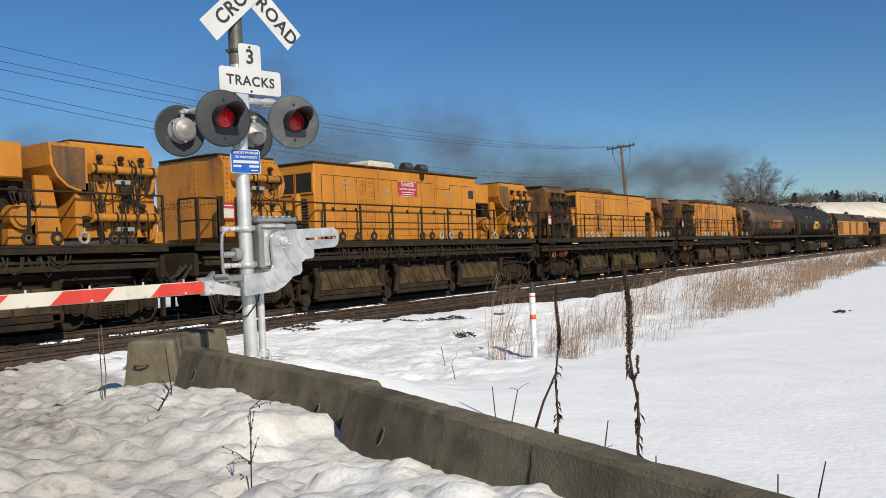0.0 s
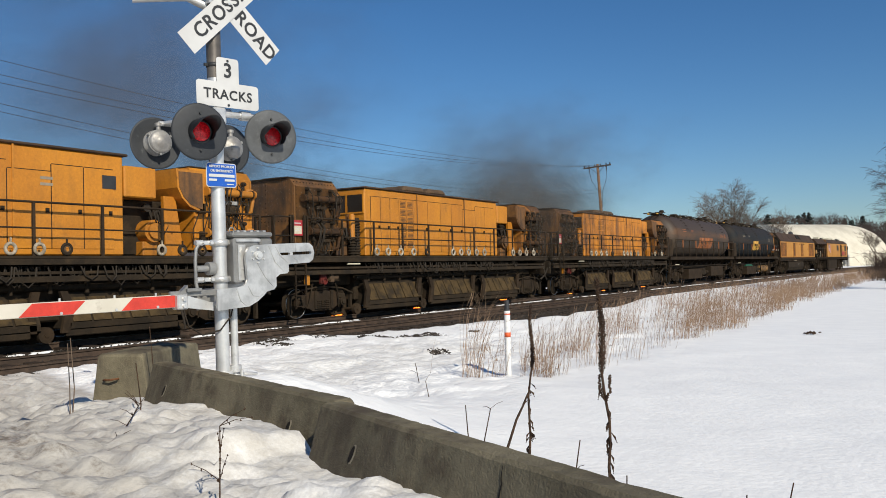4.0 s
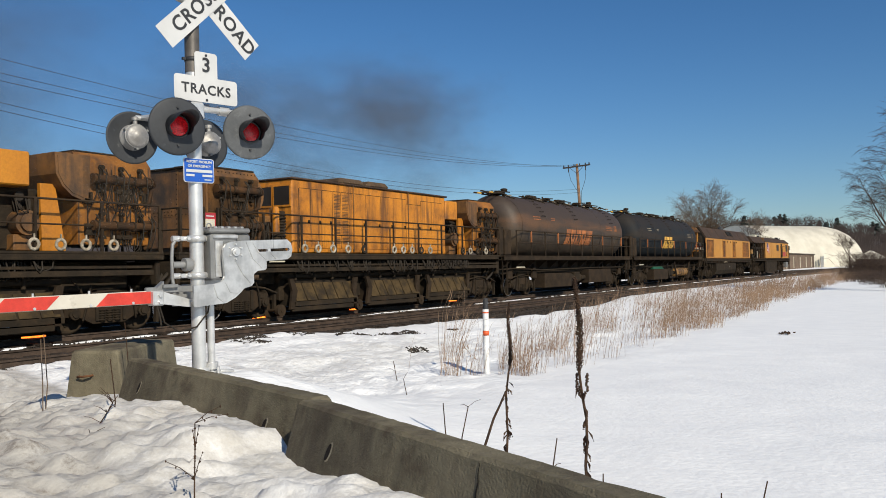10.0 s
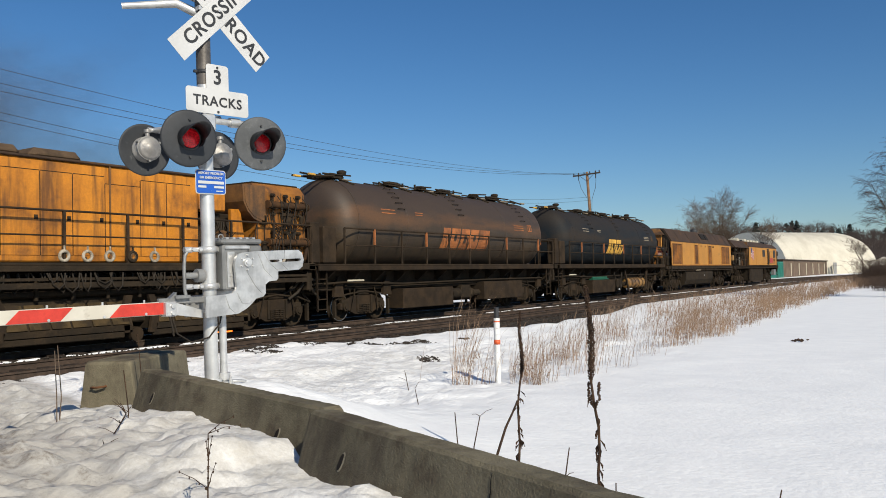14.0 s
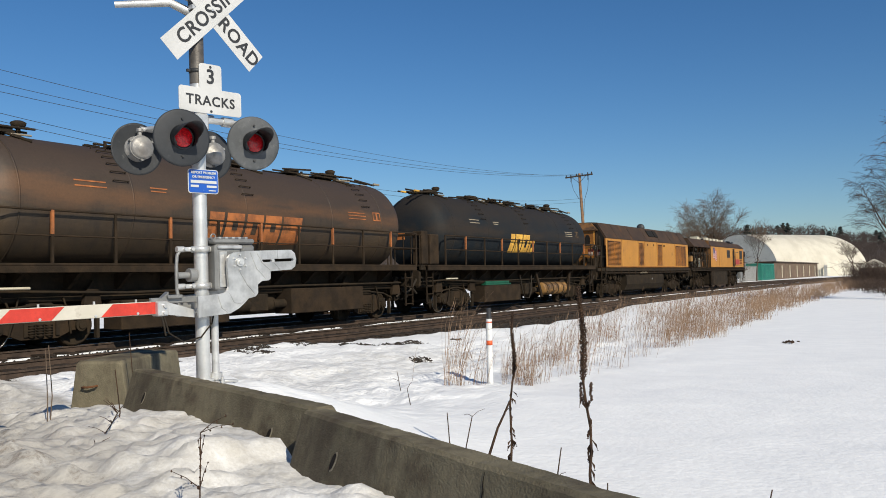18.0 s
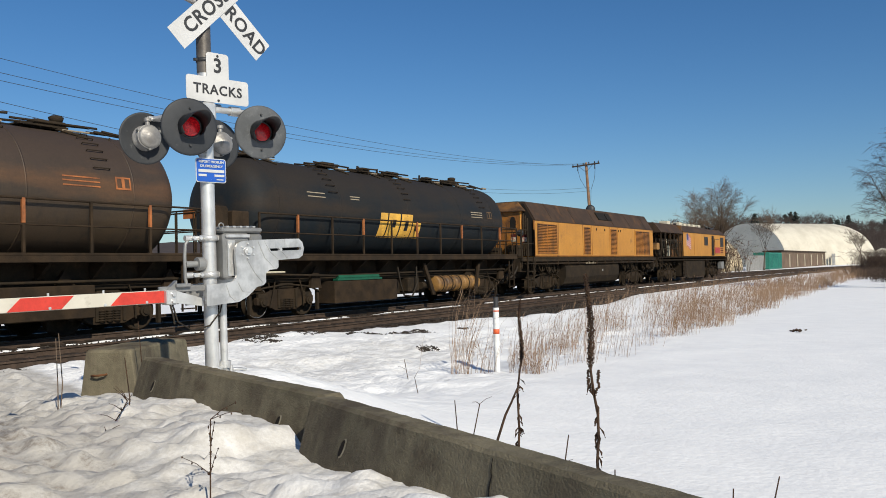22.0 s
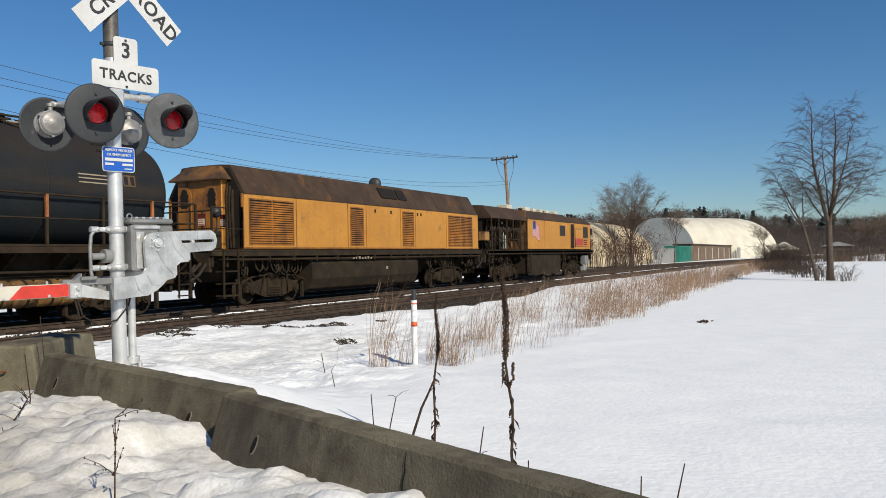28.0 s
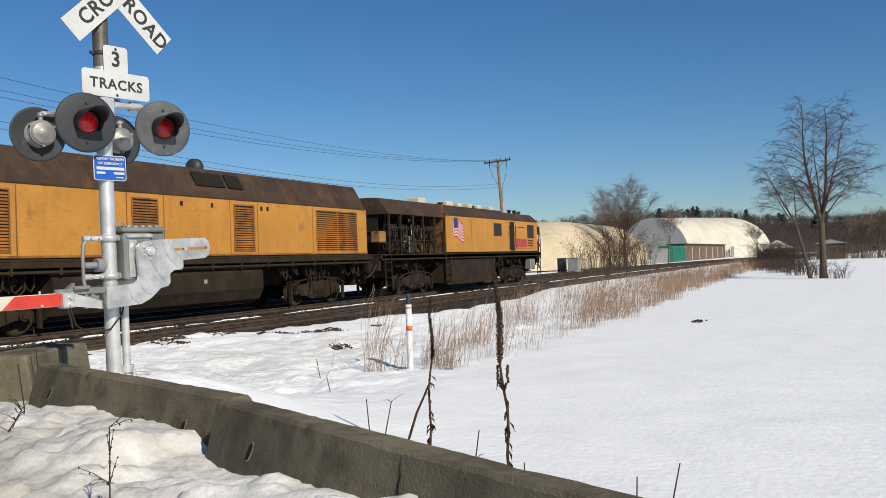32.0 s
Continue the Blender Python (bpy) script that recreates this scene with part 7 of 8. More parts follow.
    # nose
    ns = Geo().box(-1.2, yb, 1.72, 1.2, yb + 0.12, 3.2, 0.02).box(-1.4, yb + 0.1, 1.3, 1.4, yb + 0.45, 1.70, 0.02)
    gp(car, "nose", ns, "grime")
    gp(car, "marker_lamp", Geo().cyl((1.2, yb + 0.2, 3.2), (1.4, yb + 0.2, 3.2), 0.12, n=12), "red_sign", "red marker disc")
    disc = gp(car, "marker_board", Geo().cyl((1.36, yb + 0.42, 2.98), (1.40, yb + 0.42, 2.98), 0.22, n=18), "dull_red", "round red marker board with a pale bar")
    gp(disc, "pale_bar", Geo().box(1.40, yb + 0.28, 2.93, 1.406, yb + 0.56, 3.03), "pale")
    gp(car, "mirror", Geo().box(1.46, yb + 0.02, 2.70, 1.60, yb + 0.06, 3.15, 0.01).cyl((1.40, yb + 0.04, 3.1), (1.52, yb + 0.04, 3.1), 0.015, n=6), "black", "black side mirror")
    for y in (yb + 0.08, yb + 0.42, yb + 0.72):
        for x in (-1.38, 1.38):
            gp(car, "end_post", Geo().cyl((x, y, 1.30), (x, y, 2.78), 0.028, n=6), "grime")
    for z in (2.0, 2.4, 2.78):
        gp(car, "end_rail", Geo().tube([(1.38, yb + 0.08, z), (1.38, yb + 0.72, z), (-1.38, yb + 0.72, z), (-1.38, yb + 0.08, z)], 0.022, 6), "grime")
    gp(car, "end_gear", Geo().box(0.85, yb + 0.30, 1.70, 1.30, yb + 0.66, 2.35, 0.03).box(0.3, yb + 0.2, 1.7, 0.7, yb + 0.6, 2.6, 0.03), "grime", "dark gear on the end platform")
    gp(car, "tail_lamp", Geo().cyl((1.28, yb + 0.66, 2.12), (1.28, yb + 0.76, 2.12), 0.09, n=12).cyl((1.30, yb + 0.48, 2.08), (1.42, yb + 0.48, 2.08), 0.09, n=12), "reel_red", "red tail lamp")
    gp(car, "buffer", Geo().cyl((1.05, yb + 0.45, 1.22), (1.05, yb + 0.85, 1.22), 0.16, n=14), "grime")
    gp(car, "fuel_tank", Geo().prism([(1.40, 6.1, 1.40), (1.40, 12.0, 1.40), (1.40, 12.0, 0.36), (1.40, 11.7, 0.26), (1.40, 6.4, 0.26), (1.40, 6.1, 0.36)], (-2.8, 0, 0)), "grime", "long black fuel tank")
    gp(car, "side_sill", Geo().box(1.38, 0.3, 1.45, 1.49, L, 1.66, 0.01), "grime")
    for y in (6.0, 12.3, 0.5, 18.3):
        ladder(car, 1.48, y, 0.4, 1.65, 0.5)
    gp(car, "sill_box", Geo().box(1.1, 17.2, 0.72, 1.45, 18.0, 1.3, 0.03), "steel_box", "grey box under the sill")
    hs = Geo()
    hoses(hs, random.Random(8), 1.15, 0.6, 5.6, 1.4, 16, 0.4, 0.03)
    hoses(hs, random.Random(9), 1.15, 12.8, 17.8, 1.4, 12, 0.4, 0.03)
    tagged(gp(car, "sand_pipe", hs, "grime"), kind="stuff")
    return car


CARS = [
    grinder_car("yellow rail grinding car with grimy pipework and a round hopper", -5.25, "yellow", "yellow_mid", 11, True),
    grinder_car("yellow rail grinding car with a red danger sign", 12.8, "yellow", "yellow_mid", 12, True),
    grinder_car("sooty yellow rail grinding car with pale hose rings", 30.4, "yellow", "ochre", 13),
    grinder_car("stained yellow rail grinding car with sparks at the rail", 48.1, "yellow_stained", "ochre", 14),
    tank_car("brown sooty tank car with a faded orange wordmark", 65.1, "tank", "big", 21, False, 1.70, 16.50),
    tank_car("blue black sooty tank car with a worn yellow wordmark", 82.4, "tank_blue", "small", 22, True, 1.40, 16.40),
    power_car(99.7),
    cab_car(119.3),
]

# ---- where the near plants stand ----
STALK_A = ((-2.05, 5.24, -0.1), (-2.10, 5.18, 1.46))
STALK_B = ((-2.78, 5.42, -0.1), (-2.81, 5.62, 1.27), (-2.98, 5.36, 0.0), (-2.88, 5.45, 0.42), (-2.80, 5.50, 0.62))
WEEDS = (((-6.95, 4.48, 0.1), (-6.85, 4.42, 1.02)), ((-6.90, 4.44, 0.1), (-6.80, 4.36, 0.98)), ((-5.66, 4.22, 0.2), (-5.58, 4.16, 0.88)), ((-3.42, 5.7, 0.0), (-3.46, 5.68, 0.46)), ((-3.23, 5.54, 0.0), (-3.16, 5.56, 0.47)),
         ((-2.29, 5.07, 0.0), (-2.22, 5.10, 0.40)), ((-1.84, 4.87, 0.0), (-1.82, 4.88, 0.26)), ((-1.67, 4.76, 0.0), (-1.70, 4.74, 0.22)), ((-1.12, 4.9, -0.05), (-1.12, 4.92, 0.22)), ((-0.95, 4.97, -0.05), (-0.88, 5.0, 0.30)),
         ((-6.4, 9.3, 0.0), (-6.46, 9.3, 0.28)), ((-5.5, 8.2, 0.0), (-5.55, 8.2, 0.22)), ((-7.2, 5.6, 0.1), (-7.15, 5.5, 1.05)))
SAPLING = ((-2.96, 2.655, 0.36), (-2.97, 2.665, 0.60), (-3.005, 2.702, 0.845))
FALLEN = ((-4.67, 3.25, 0.42), (-5.1, 3.72, 0.50), (-5.45, 4.08, 0.56))

# ---- plants ----
def grow(g, tw, rng, p, d, ln, r, level, top, kids, up, least):
    """One branch and what springs from it: limbs go to g, twigs to tw."""
    n = 5 if level < 2 else 4
    pts, rs = [p.copy()], [r]
    q, w = p.copy(), d.copy()
    for i in range(n):
        w = (w + Vector((rng.uniform(-1, 1), rng.uniform(-1, 1), rng.uniform(-0.7, 0.9))) * (0.05 + 0.06 * level) + Vector((0, 0, up[level]))).normalized()
        q = q + w * ln / n
        pts.append(q.copy())
        rs.append(max(least * (1.3 - 0.6 * i / n), r * (1 - 0.62 * (i + 1) / n)))
    (g if level < 2 else tw).tube(pts, rs, 7 if level == 0 else (5 if level < 2 else 3))
    if level >= top:
        return
    for k in range(kids[level]):
        t = rng.uniform(0.35 if level else 0.6, 1.0)
        i = min(n - 1, int(t * n))
        at = pts[i].lerp(pts[i + 1], t * n - i)
        axis = Vector((rng.uniform(-1, 1), rng.uniform(-1, 1), rng.uniform(-0.25, 0.5)))
        nd = (w * 0.7 + axis.normalized() * (0.5 if level == 0 else 0.9)).normalized()
        grow(g, tw, rng, at, nd, ln * (rng.uniform(0.75, 1.0) if level == 0 else rng.uniform(0.45, 0.72)), rs[i] * rng.uniform(0.5, 0.75), level + 1, top, kids, up, least)


def bare_tree(label, x, y, z, trunk, r, seed, top=4, kids=(4, 6, 6, 5), up=(0, 0.10, 0.06, 0.0, -0.12), mats=("bark", "twigs"), lean=(0, 0), name="bare_tree"):
    rng = random.Random(seed)
    t = thing(name, label, "tree", pose(x, y, z), "bare trees")
    g, tw = Geo(), Geo()
    g.lathe([(r * 1.7, -0.1), (r * 1.25, 0.15), (r * 1.05, 0.5)], (0, 0, 0), (0, 0, 1), 9)
    grow(g, tw, rng, Vector((0, 0, 0.3)), Vector((lean[0], lean[1], 1)).normalized(), trunk, r, 0, top, kids, up, 0.00006 * y + 0.002)
    part("trunk", g, M[mats[0]], t, "grey trunk with forking limbs")
    part("crown", tw, M[mats[1]], t, "open crown of fine bare twigs")
    return t


def field_tree(label, x, y, trunk, limbs, seed, side, lean=(0, 0), thick=1.0, mat="twigs", twigs=9, rise=0.0):
    """Forked trunk, steep limbs and arching side branches that end in fine twigs."""
    rng = random.Random(seed)
    t = thing("bare_tree", label, "tree", pose(x, y, -0.05), "bare trees")
    r0 = trunk[1]
    tk = Geo().tube([(0, 0, -0.1), (lean[0] * 0.1, 0, 0.3), (lean[0] * 0.5, lean[1] * 0.5, trunk[0] * 0.55), (lean[0], lean[1], trunk[0])], [r0 * 1.5, r0 * 1.08, r0 * 0.95, r0 * 0.85], 9)
    fork = Vector((lean[0], lean[1], trunk[0] - 0.05))
    tw = Geo()
    for dx, dy, ln, r in limbs:
        pts, rs = [fork.copy()], [r]
        w = Vector((dx, dy, 1)).normalized()
        q = fork.copy()
        lg = Geo()
        for i in range(8):
            w = (w + Vector((rng.uniform(-1, 1), rng.uniform(-1, 1), 0.3)) * 0.11).normalized()
            q = q + w * ln / 8
            pts.append(q.copy())
            rs.append(max(0.012, r * (1 - 0.115 * (i + 1))))
        lg.tube(pts, rs, 6)
        part("limb", lg, M["bark"], t)
        n = int(ln * 4.2)
        for k in range(n):
            f = 0.10 + 0.9 * (k + rng.random()) / n
            i = min(7, int(f * 8))
            at = pts[i].lerp(pts[i + 1], f * 8 - i)
            a = rng.uniform(0, 6.28)
            o = (Vector((math.cos(a), math.sin(a), 0)) + Vector((dx, dy, 0)) * 0.9).normalized()
            bl = side * (1.12 - 0.62 * f) * rng.uniform(0.65, 1.15)
            br = [at, at + (o * (0.32 - 0.10 * rise) + Vector((0, 0, 0.28 + 0.14 * rise))) * bl, at + (o * (0.68 - 0.22 * rise) + Vector((rng.uniform(-0.08, 0.08), 0, 0.42 + 0.36 * rise))) * bl,
                  at + (o * (1.02 - 0.36 * rise) + Vector((0, rng.uniform(-0.1, 0.1), 0.42 + 0.68 * rise + rng.uniform(-0.12, 0.1)))) * bl]
            b0 = max(0.010, rs[i] * 0.38)
            tw.tube(br, [b0, b0 * 0.75, b0 * 0.55, 0.006 * thick], 4)
            for j in range(twigs):
                g = rng.uniform(0.25, 1.0) * 3
                m = min(2, int(g))
                p = br[m].lerp(br[m + 1], g - m)
                d = (o * 0.8 + Vector((rng.uniform(-1, 1), rng.uniform(-1, 1), rng.uniform(-0.45, 0.75) + 0.6 * rise))).normalized() * rng.uniform(0.35, 0.85) * (1 + 0.9 * rise)
                e = p + d + Vector((0, 0, -0.10))
                tw.tube([p, p + d * 0.55 + Vector((0, 0, 0.04)), e], [0.0075 * thick, 0.006 * thick, 0.0045 * thick], 3)
                for _ in range(2):
                    c = p.lerp(e, rng.uniform(0.3, 0.8))
                    tw.tube([c, c + Vector((rng.uniform(-1, 1), rng.uniform(-1, 1), rng.uniform(-0.6, 0.5))) * 0.28 + d * 0.25], [0.0055 * thick, 0.004 * thick], 3)
    part("trunk", tk, M["bark"], t, "grey straight trunk")
    part("crown", tw, M[mat], t, "open crown of fine bare twigs")


field_tree("tall bare tree with a forked trunk beside the snowy field", -0.78, 46.6, (3.0, 0.165), ((0.16, 0.1, 6.1, 0.115), (-0.34, -0.05, 6.2, 0.115), (0.34, -0.2, 5.2, 0.065), (-0.10, 0.3, 5.6, 0.05), (-0.72, 0.15, 4.0, 0.045), (0.62, 0.1, 3.6, 0.045)), 12, 2.15)
field_tree("slim bare tree leaning beside the tall one", -1.38, 46.2, (2.9, 0.085), ((-0.42, 0.0, 3.2, 0.06), (0.02, 0.15, 2.6, 0.045), (-0.80, -0.1, 2.6, 0.04)), 9, 1.5, (-0.62, 0))
field_tree("spreading bare tree with pale twigs beside the tent building", -26.3, 111.0, (3.4, 0.20), ((0.0, 0.0, 7.6, 0.10), (-0.18, 0.3, 7.4, 0.09), (0.22, -0.2, 7.4, 0.09), (-0.42, 0.2, 7.3, 0.09), (0.46, 0.1, 7.2, 0.09), (-0.75, -0.2, 6.4, 0.07), (0.78, 0.2, 6.2, 0.07), (0.05, 0.5, 7.4, 0.07), (-0.1, -0.5, 7.0, 0.07)), 27, 2.3, (0, 0), 1.4, "twigs_pale", 7, 1.0)
bare_tree("small bare tree behind the rails", -26.6, 104.0, -0.2, 3.6, 0.13, 16, 4, (6, 6, 5, 4), (0, 0.10, 0.05, 0.0, 0.0), ("bark", "twigs_pale"))
bare_tree("small bare tree in front of the white tent building", -17.2, 205.0, 0, 3.4, 0.16, 18, 4, (6, 6, 5, 3), (0, 0.10, 0.05, 0.0, 0.0))
bare_tree("slim bare tree at the end of the cream tent building", -24.8, 134.0, 0, 4.0, 0.10, 20, 4, (6, 6, 5, 3), (0, 0.20, 0.14, 0.08, 0.0), ("bark", "twigs_pale"))
bare_tree("far bare tree behind the train", -70.0, 150.0, 0, 5.0, 0.22, 19, 4, (5, 6, 5, 3), (0, 0.14, 0.08, 0.0, 0.0))
for k, (x, y, ln) in enumerate(((2.6, 121, 2.5), (4.8, 126, 2.9), (7.2, 122, 2.6), (0.6, 152, 2.8), (10.5, 128, 3.0))):
    bare_tree("bare tree beyond the field with pale twigs", x, y, 0, ln, 0.15, 23 + k, 4, (6, 6, 5, 4), (0, 0.13, 0.08, 0.03, 0.0), ("bark", "twigs_pale"))


def thicket(label, spots, hgt, seed, mat="twigs", name="thicket", leaves=0):
    """Arching bare stems in one tangle."""
    rng = random.Random(seed)
    g, lf = Geo(), Geo()
    for x, y, rad, n in spots:
        for _ in range(n):
            a, q = rng.uniform(0, 6.28), rad * math.sqrt(rng.random())
            p = Vector((x + q * math.cos(a), y + q * math.sin(a), -0.1))
            h = hgt * rng.uniform(0.4, 1.1)
            bend = Vector((rng.uniform(-1, 1), rng.uniform(-1, 1), 0)) * h * 0.75
            p1, p2, p3 = p + bend * 0.2 + Vector((0, 0, h * 0.5)), p + bend * 0.6 + Vector((0, 0, h * 0.85)), p + bend * 1.1 + Vector((0, 0, h * rng.uniform(0.7, 1.05)))
            w = 0.003 + 0.00009 * y
            g.tube([p, p1, p2, p3], [w * 1.6, w * 1.2, w, w * 0.5], 3)
            for b in (p1, p2):
                e = b + Vector((rng.uniform(-1, 1), rng.uniform(-1, 1), rng.uniform(-0.2, 0.8))) * h * 0.28
                g.tube([b, (b + e) / 2 + Vector((0, 0, 0.04)), e], [w, w * 0.8, w * 0.4], 3)
            for _ in range(leaves):
                b = p1.lerp(p3, rng.random()) + Vector((rng.uniform(-0.2, 0.2), rng.uniform(-0.2, 0.2), rng.uniform(-0.2, 0.2)))
                s = 0.06 + 0.0006 * y
                u, v = Vector((rng.uniform(-1, 1), rng.uniform(-1, 1), rng.uniform(-1, 1))).normalized() * s, Vector((rng.uniform(-1, 1), rng.uniform(-1, 1), rng.uniform(-1, 1))).normalized() * s * 0.6
                lf.add([b - u, b + v, b + u, b - v], [(0, 1, 2, 3)])
    me = g.mesh(name)
    me.materials.append(M[mat])
    ob = tagged(new(name, me), label, "bushes", "thickets", "stuff")
    if leaves:
        part("dead_leaves", lf, M["leaf"], ob, "brown dead leaves")
    return ob


thicket("dark tangle of bare brush round the tall tree", [(-6.6, 80, 1.5, 130), (-5.2, 73, 1.6, 150), (-4.2, 66, 1.8, 200), (-2.9, 59, 1.6, 180), (-1.8, 52, 1.2, 110), (-0.6, 45.6, 0.9, 50), (0.1, 44.6, 0.7, 12)], 0.9, 31)
thicket("dense dark bush behind the tall tree", [(-5.4, 84, 1.8, 330), (-7.2, 92, 1.6, 160), (-3.6, 80, 1.2, 120)], 2.4, 35)
thicket("bare bushes with brown leaves beside the cream tent building", [(-24.5, 96, 3.0, 110), (-25.5, 106, 3.0, 120), (-26.5, 115, 3.5, 90), (-25.0, 88, 2.0, 40)], 5.0, 32, "twigs", leaves=4)
thicket("brown brush along the far edge of the field", [(x, 120 + 5 * math.sin(x), 2.5, 90) for x in range(-2, 20, 2)], 2.0, 33, "twigs_pale")
thicket("brown brush at the bend of the tracks", [(-7, 118, 2.0, 110), (-5, 126, 2.5, 90), (-2, 150, 4, 100)], 2.4, 34, "twigs_pale")


def dry_grass():
    rng = random.Random(41)
    g = Geo()

    def blade(x, y, h, w, plume):
        z = snow_height(x, y) - 0.03
        a = rng.gauss(0.3, 0.9)
        lean = h * rng.uniform(0.05, 0.62)
        dx, dy = lean * math.cos(a), lean * math.sin(a)
        # ribbons broadside to the open field
        sx, sy = w * 0.8, w * 0.5
        k = rng.uniform(-0.12, 0.12) * h
        p0, p3 = (x, y, z), (x + dx * 0.12 + k * 0.4, y + dy * 0.12, z + h * 0.33)
        p1, p2 = (x + dx * 0.4 + k * 0.5, y + dy * 0.4, z + h * 0.66), (x + dx, y + dy, z + h * rng.uniform(0.82, 1.0))
        g.add([(p0[0] - sx, p0[1] - sy, p0[2]), (p0[0] + sx, p0[1] + sy, p0[2]), (p3[0] + sx, p3[1] + sy, p3[2]), (p3[0] - sx, p3[1] - sy, p3[2]), (p1[0] + sx * 0.8, p1[1] + sy * 0.8, p1[2]), (p1[0] - sx * 0.8, p1[1] - sy * 0.8, p1[2]), p2], [(0, 1, 2, 3), (3, 2, 4, 5), (5, 4, 6)])
        if plume:
            pw = w * 2.2
            g.add([(p1[0] + (p2[0] - p1[0]) * 0.35, p1[1] + (p2[1] - p1[1]) * 0.35, p1[2] + (p2[2] - p1[2]) * 0.35), (p2[0] - pw, p2[1] - pw * 0.5, p2[2] - 0.05), (p2[0] + dx * 0.25, p2[1] + dy * 0.25, p2[2] + 0.06), (p2[0] + pw, p2[1] + pw * 0.5, p2[2] - 0.04)], [(0, 1, 2, 3)])

    for _ in range(42000):
        y = 10.5 + 105 * rng.random() ** 1.5
        edge = float(np.interp(y, (10, 15, 20, 25, 36, 55, 68, 90, 116), (-5.2, -4.9, -4.6, -4.75, -5.2, -5.7, -5.4, -5.8, -7.0))) + 0.22 * math.sin(y * 1.9) + 0.3 * noise.noise((y * 0.8, 1, 1))
        x = edge - abs(rng.gauss(0, 0.8 + 1.7 * smooth(12, 30, y))) - rng.random() * 0.3
        if x < -11.5:
            continue
        dens = (-0.26 + 0.48 * smooth(13, 21, y) + 0.05 + 1.3 * noise.noise((x * 1.1, y * 0.6, 2.0)) + 0.22 * smooth(16, 40, y)) * (0.85 - 0.25 * smooth(30, 70, y))
        if rng.random() > dens:
            continue
        tall = 0.18 + 0.74 * rng.random() ** 1.6
        blade(x, y, tall * (1 - 0.25 * smooth(30, 70, y)), 0.0013 + 0.000062 * y, rng.random() < 0.3)
    for cx, cy, n, rad, h in ((-6.15, 10.3, 44, 0.16, 1.5), (-5.95, 10.6, 22, 0.2, 0.7), (-6.9, 12.4, 12, 0.4, 0.8), (-5.2, 11.9, 26, 0.45, 0.95), (-5.7, 13.2, 30, 0.6, 0.9), (-4.9, 13.0, 26, 0.45, 0.8), (-4.9, 12.2, 20, 0.3, 0.7), (-5.3, 15.0, 40, 0.8, 0.9)):
        for _ in range(n):
            a, q = rng.uniform(0, 6.28), rad * math.sqrt(rng.random())
            blade(cx + q * math.cos(a), cy + q * math.sin(a), h * rng.uniform(0.3, 1.1), 0.0022, rng.random() < 0.25)
    me = g.mesh("dry_grass")
    me.materials.append(M["grass"])
    tagged(new("dry_grass", me), "tall dry tan grass standing in the snow beside the tracks", "grass", kind="stuff")


dry_grass()


def mullein(label, base, tip, fork, seed, low=0.60, thick=1.0):
    """Dead stalk: thin rod with withered leaves below and a thick seed spike above."""
    rng = random.Random(seed)
    base, tip = Vector(base), Vector(tip)
    t = thing("dead_stalk", label, "plant", Matrix.Translation(base), "dead stalks behind the barrier")
    d = tip - base
    pts = [Vector((0.012 * math.sin(k * 1.3 + seed), 0.012 * math.cos(k * 1.7), 0)) + d * k / 10 for k in range(11)]
    part("stem", Geo().tube(pts, [(0.010 - 0.0004 * k) * (0.6 + 0.4 * thick) for k in range(11)], 6), M["stalk"], t)
    sp = Geo()
    for k in range(240):
        f = low + (1.01 - low) * k / 240
        i = min(9, int(f * 10))
        c = pts[i].lerp(pts[i + 1], f * 10 - i)
        a = k * 2.4
        u = thick * (1.0 - 0.35 * (k / 240) ** 2) * min(1.0, 0.6 + k / 60)
        sp.rock(c + Vector((math.cos(a), math.sin(a), 0)) * 0.012 * u * rng.uniform(0.6, 1.25), 0.0085 * u * rng.uniform(0.7, 1.2), rng)
    part("seed_spike", sp, M["stalk"], t, "thick brown seed spike")
    if fork:
        sb = Geo()
        for s in (-1, 1):
            for k in range(60):
                f = k / 60
                sb.rock(pts[5] + Vector((s * 0.035 * min(1, f * 3), 0, -0.02 + 0.17 * f)) + Vector((rng.uniform(-1, 1), rng.uniform(-1, 1), 0)) * 0.008, 0.009, rng)
        part("side_spike", sb, M["stalk"], t, "short side spike")
    lf = Geo()
    for k in range(26):
        f = 0.12 + 0.46 * rng.random()
        i = min(9, int(f * 10))
        c = pts[i].lerp(pts[i + 1], f * 10 - i)
        a = rng.uniform(0, 6.28)
        o = Vector((math.cos(a), math.sin(a), 0))
        e = c + o * rng.uniform(0.02, 0.05) + Vector((0, 0, -rng.uniform(0.04, 0.10)))
        w = o.cross(Vector((0, 0, 1))) * rng.uniform(0.004, 0.010)
        m = c.lerp(e, 0.5) + o * 0.015
        lf.add([c, m - w, e, m + w], [(0, 1, 2), (0, 2, 3)])
        lf.rock(e, 0.006, rng)
    part("withered_leaf", lf, M["stalk"], t, "withered hanging leaves")
    tagged(t.children[-1], kind="stuff")
    return t


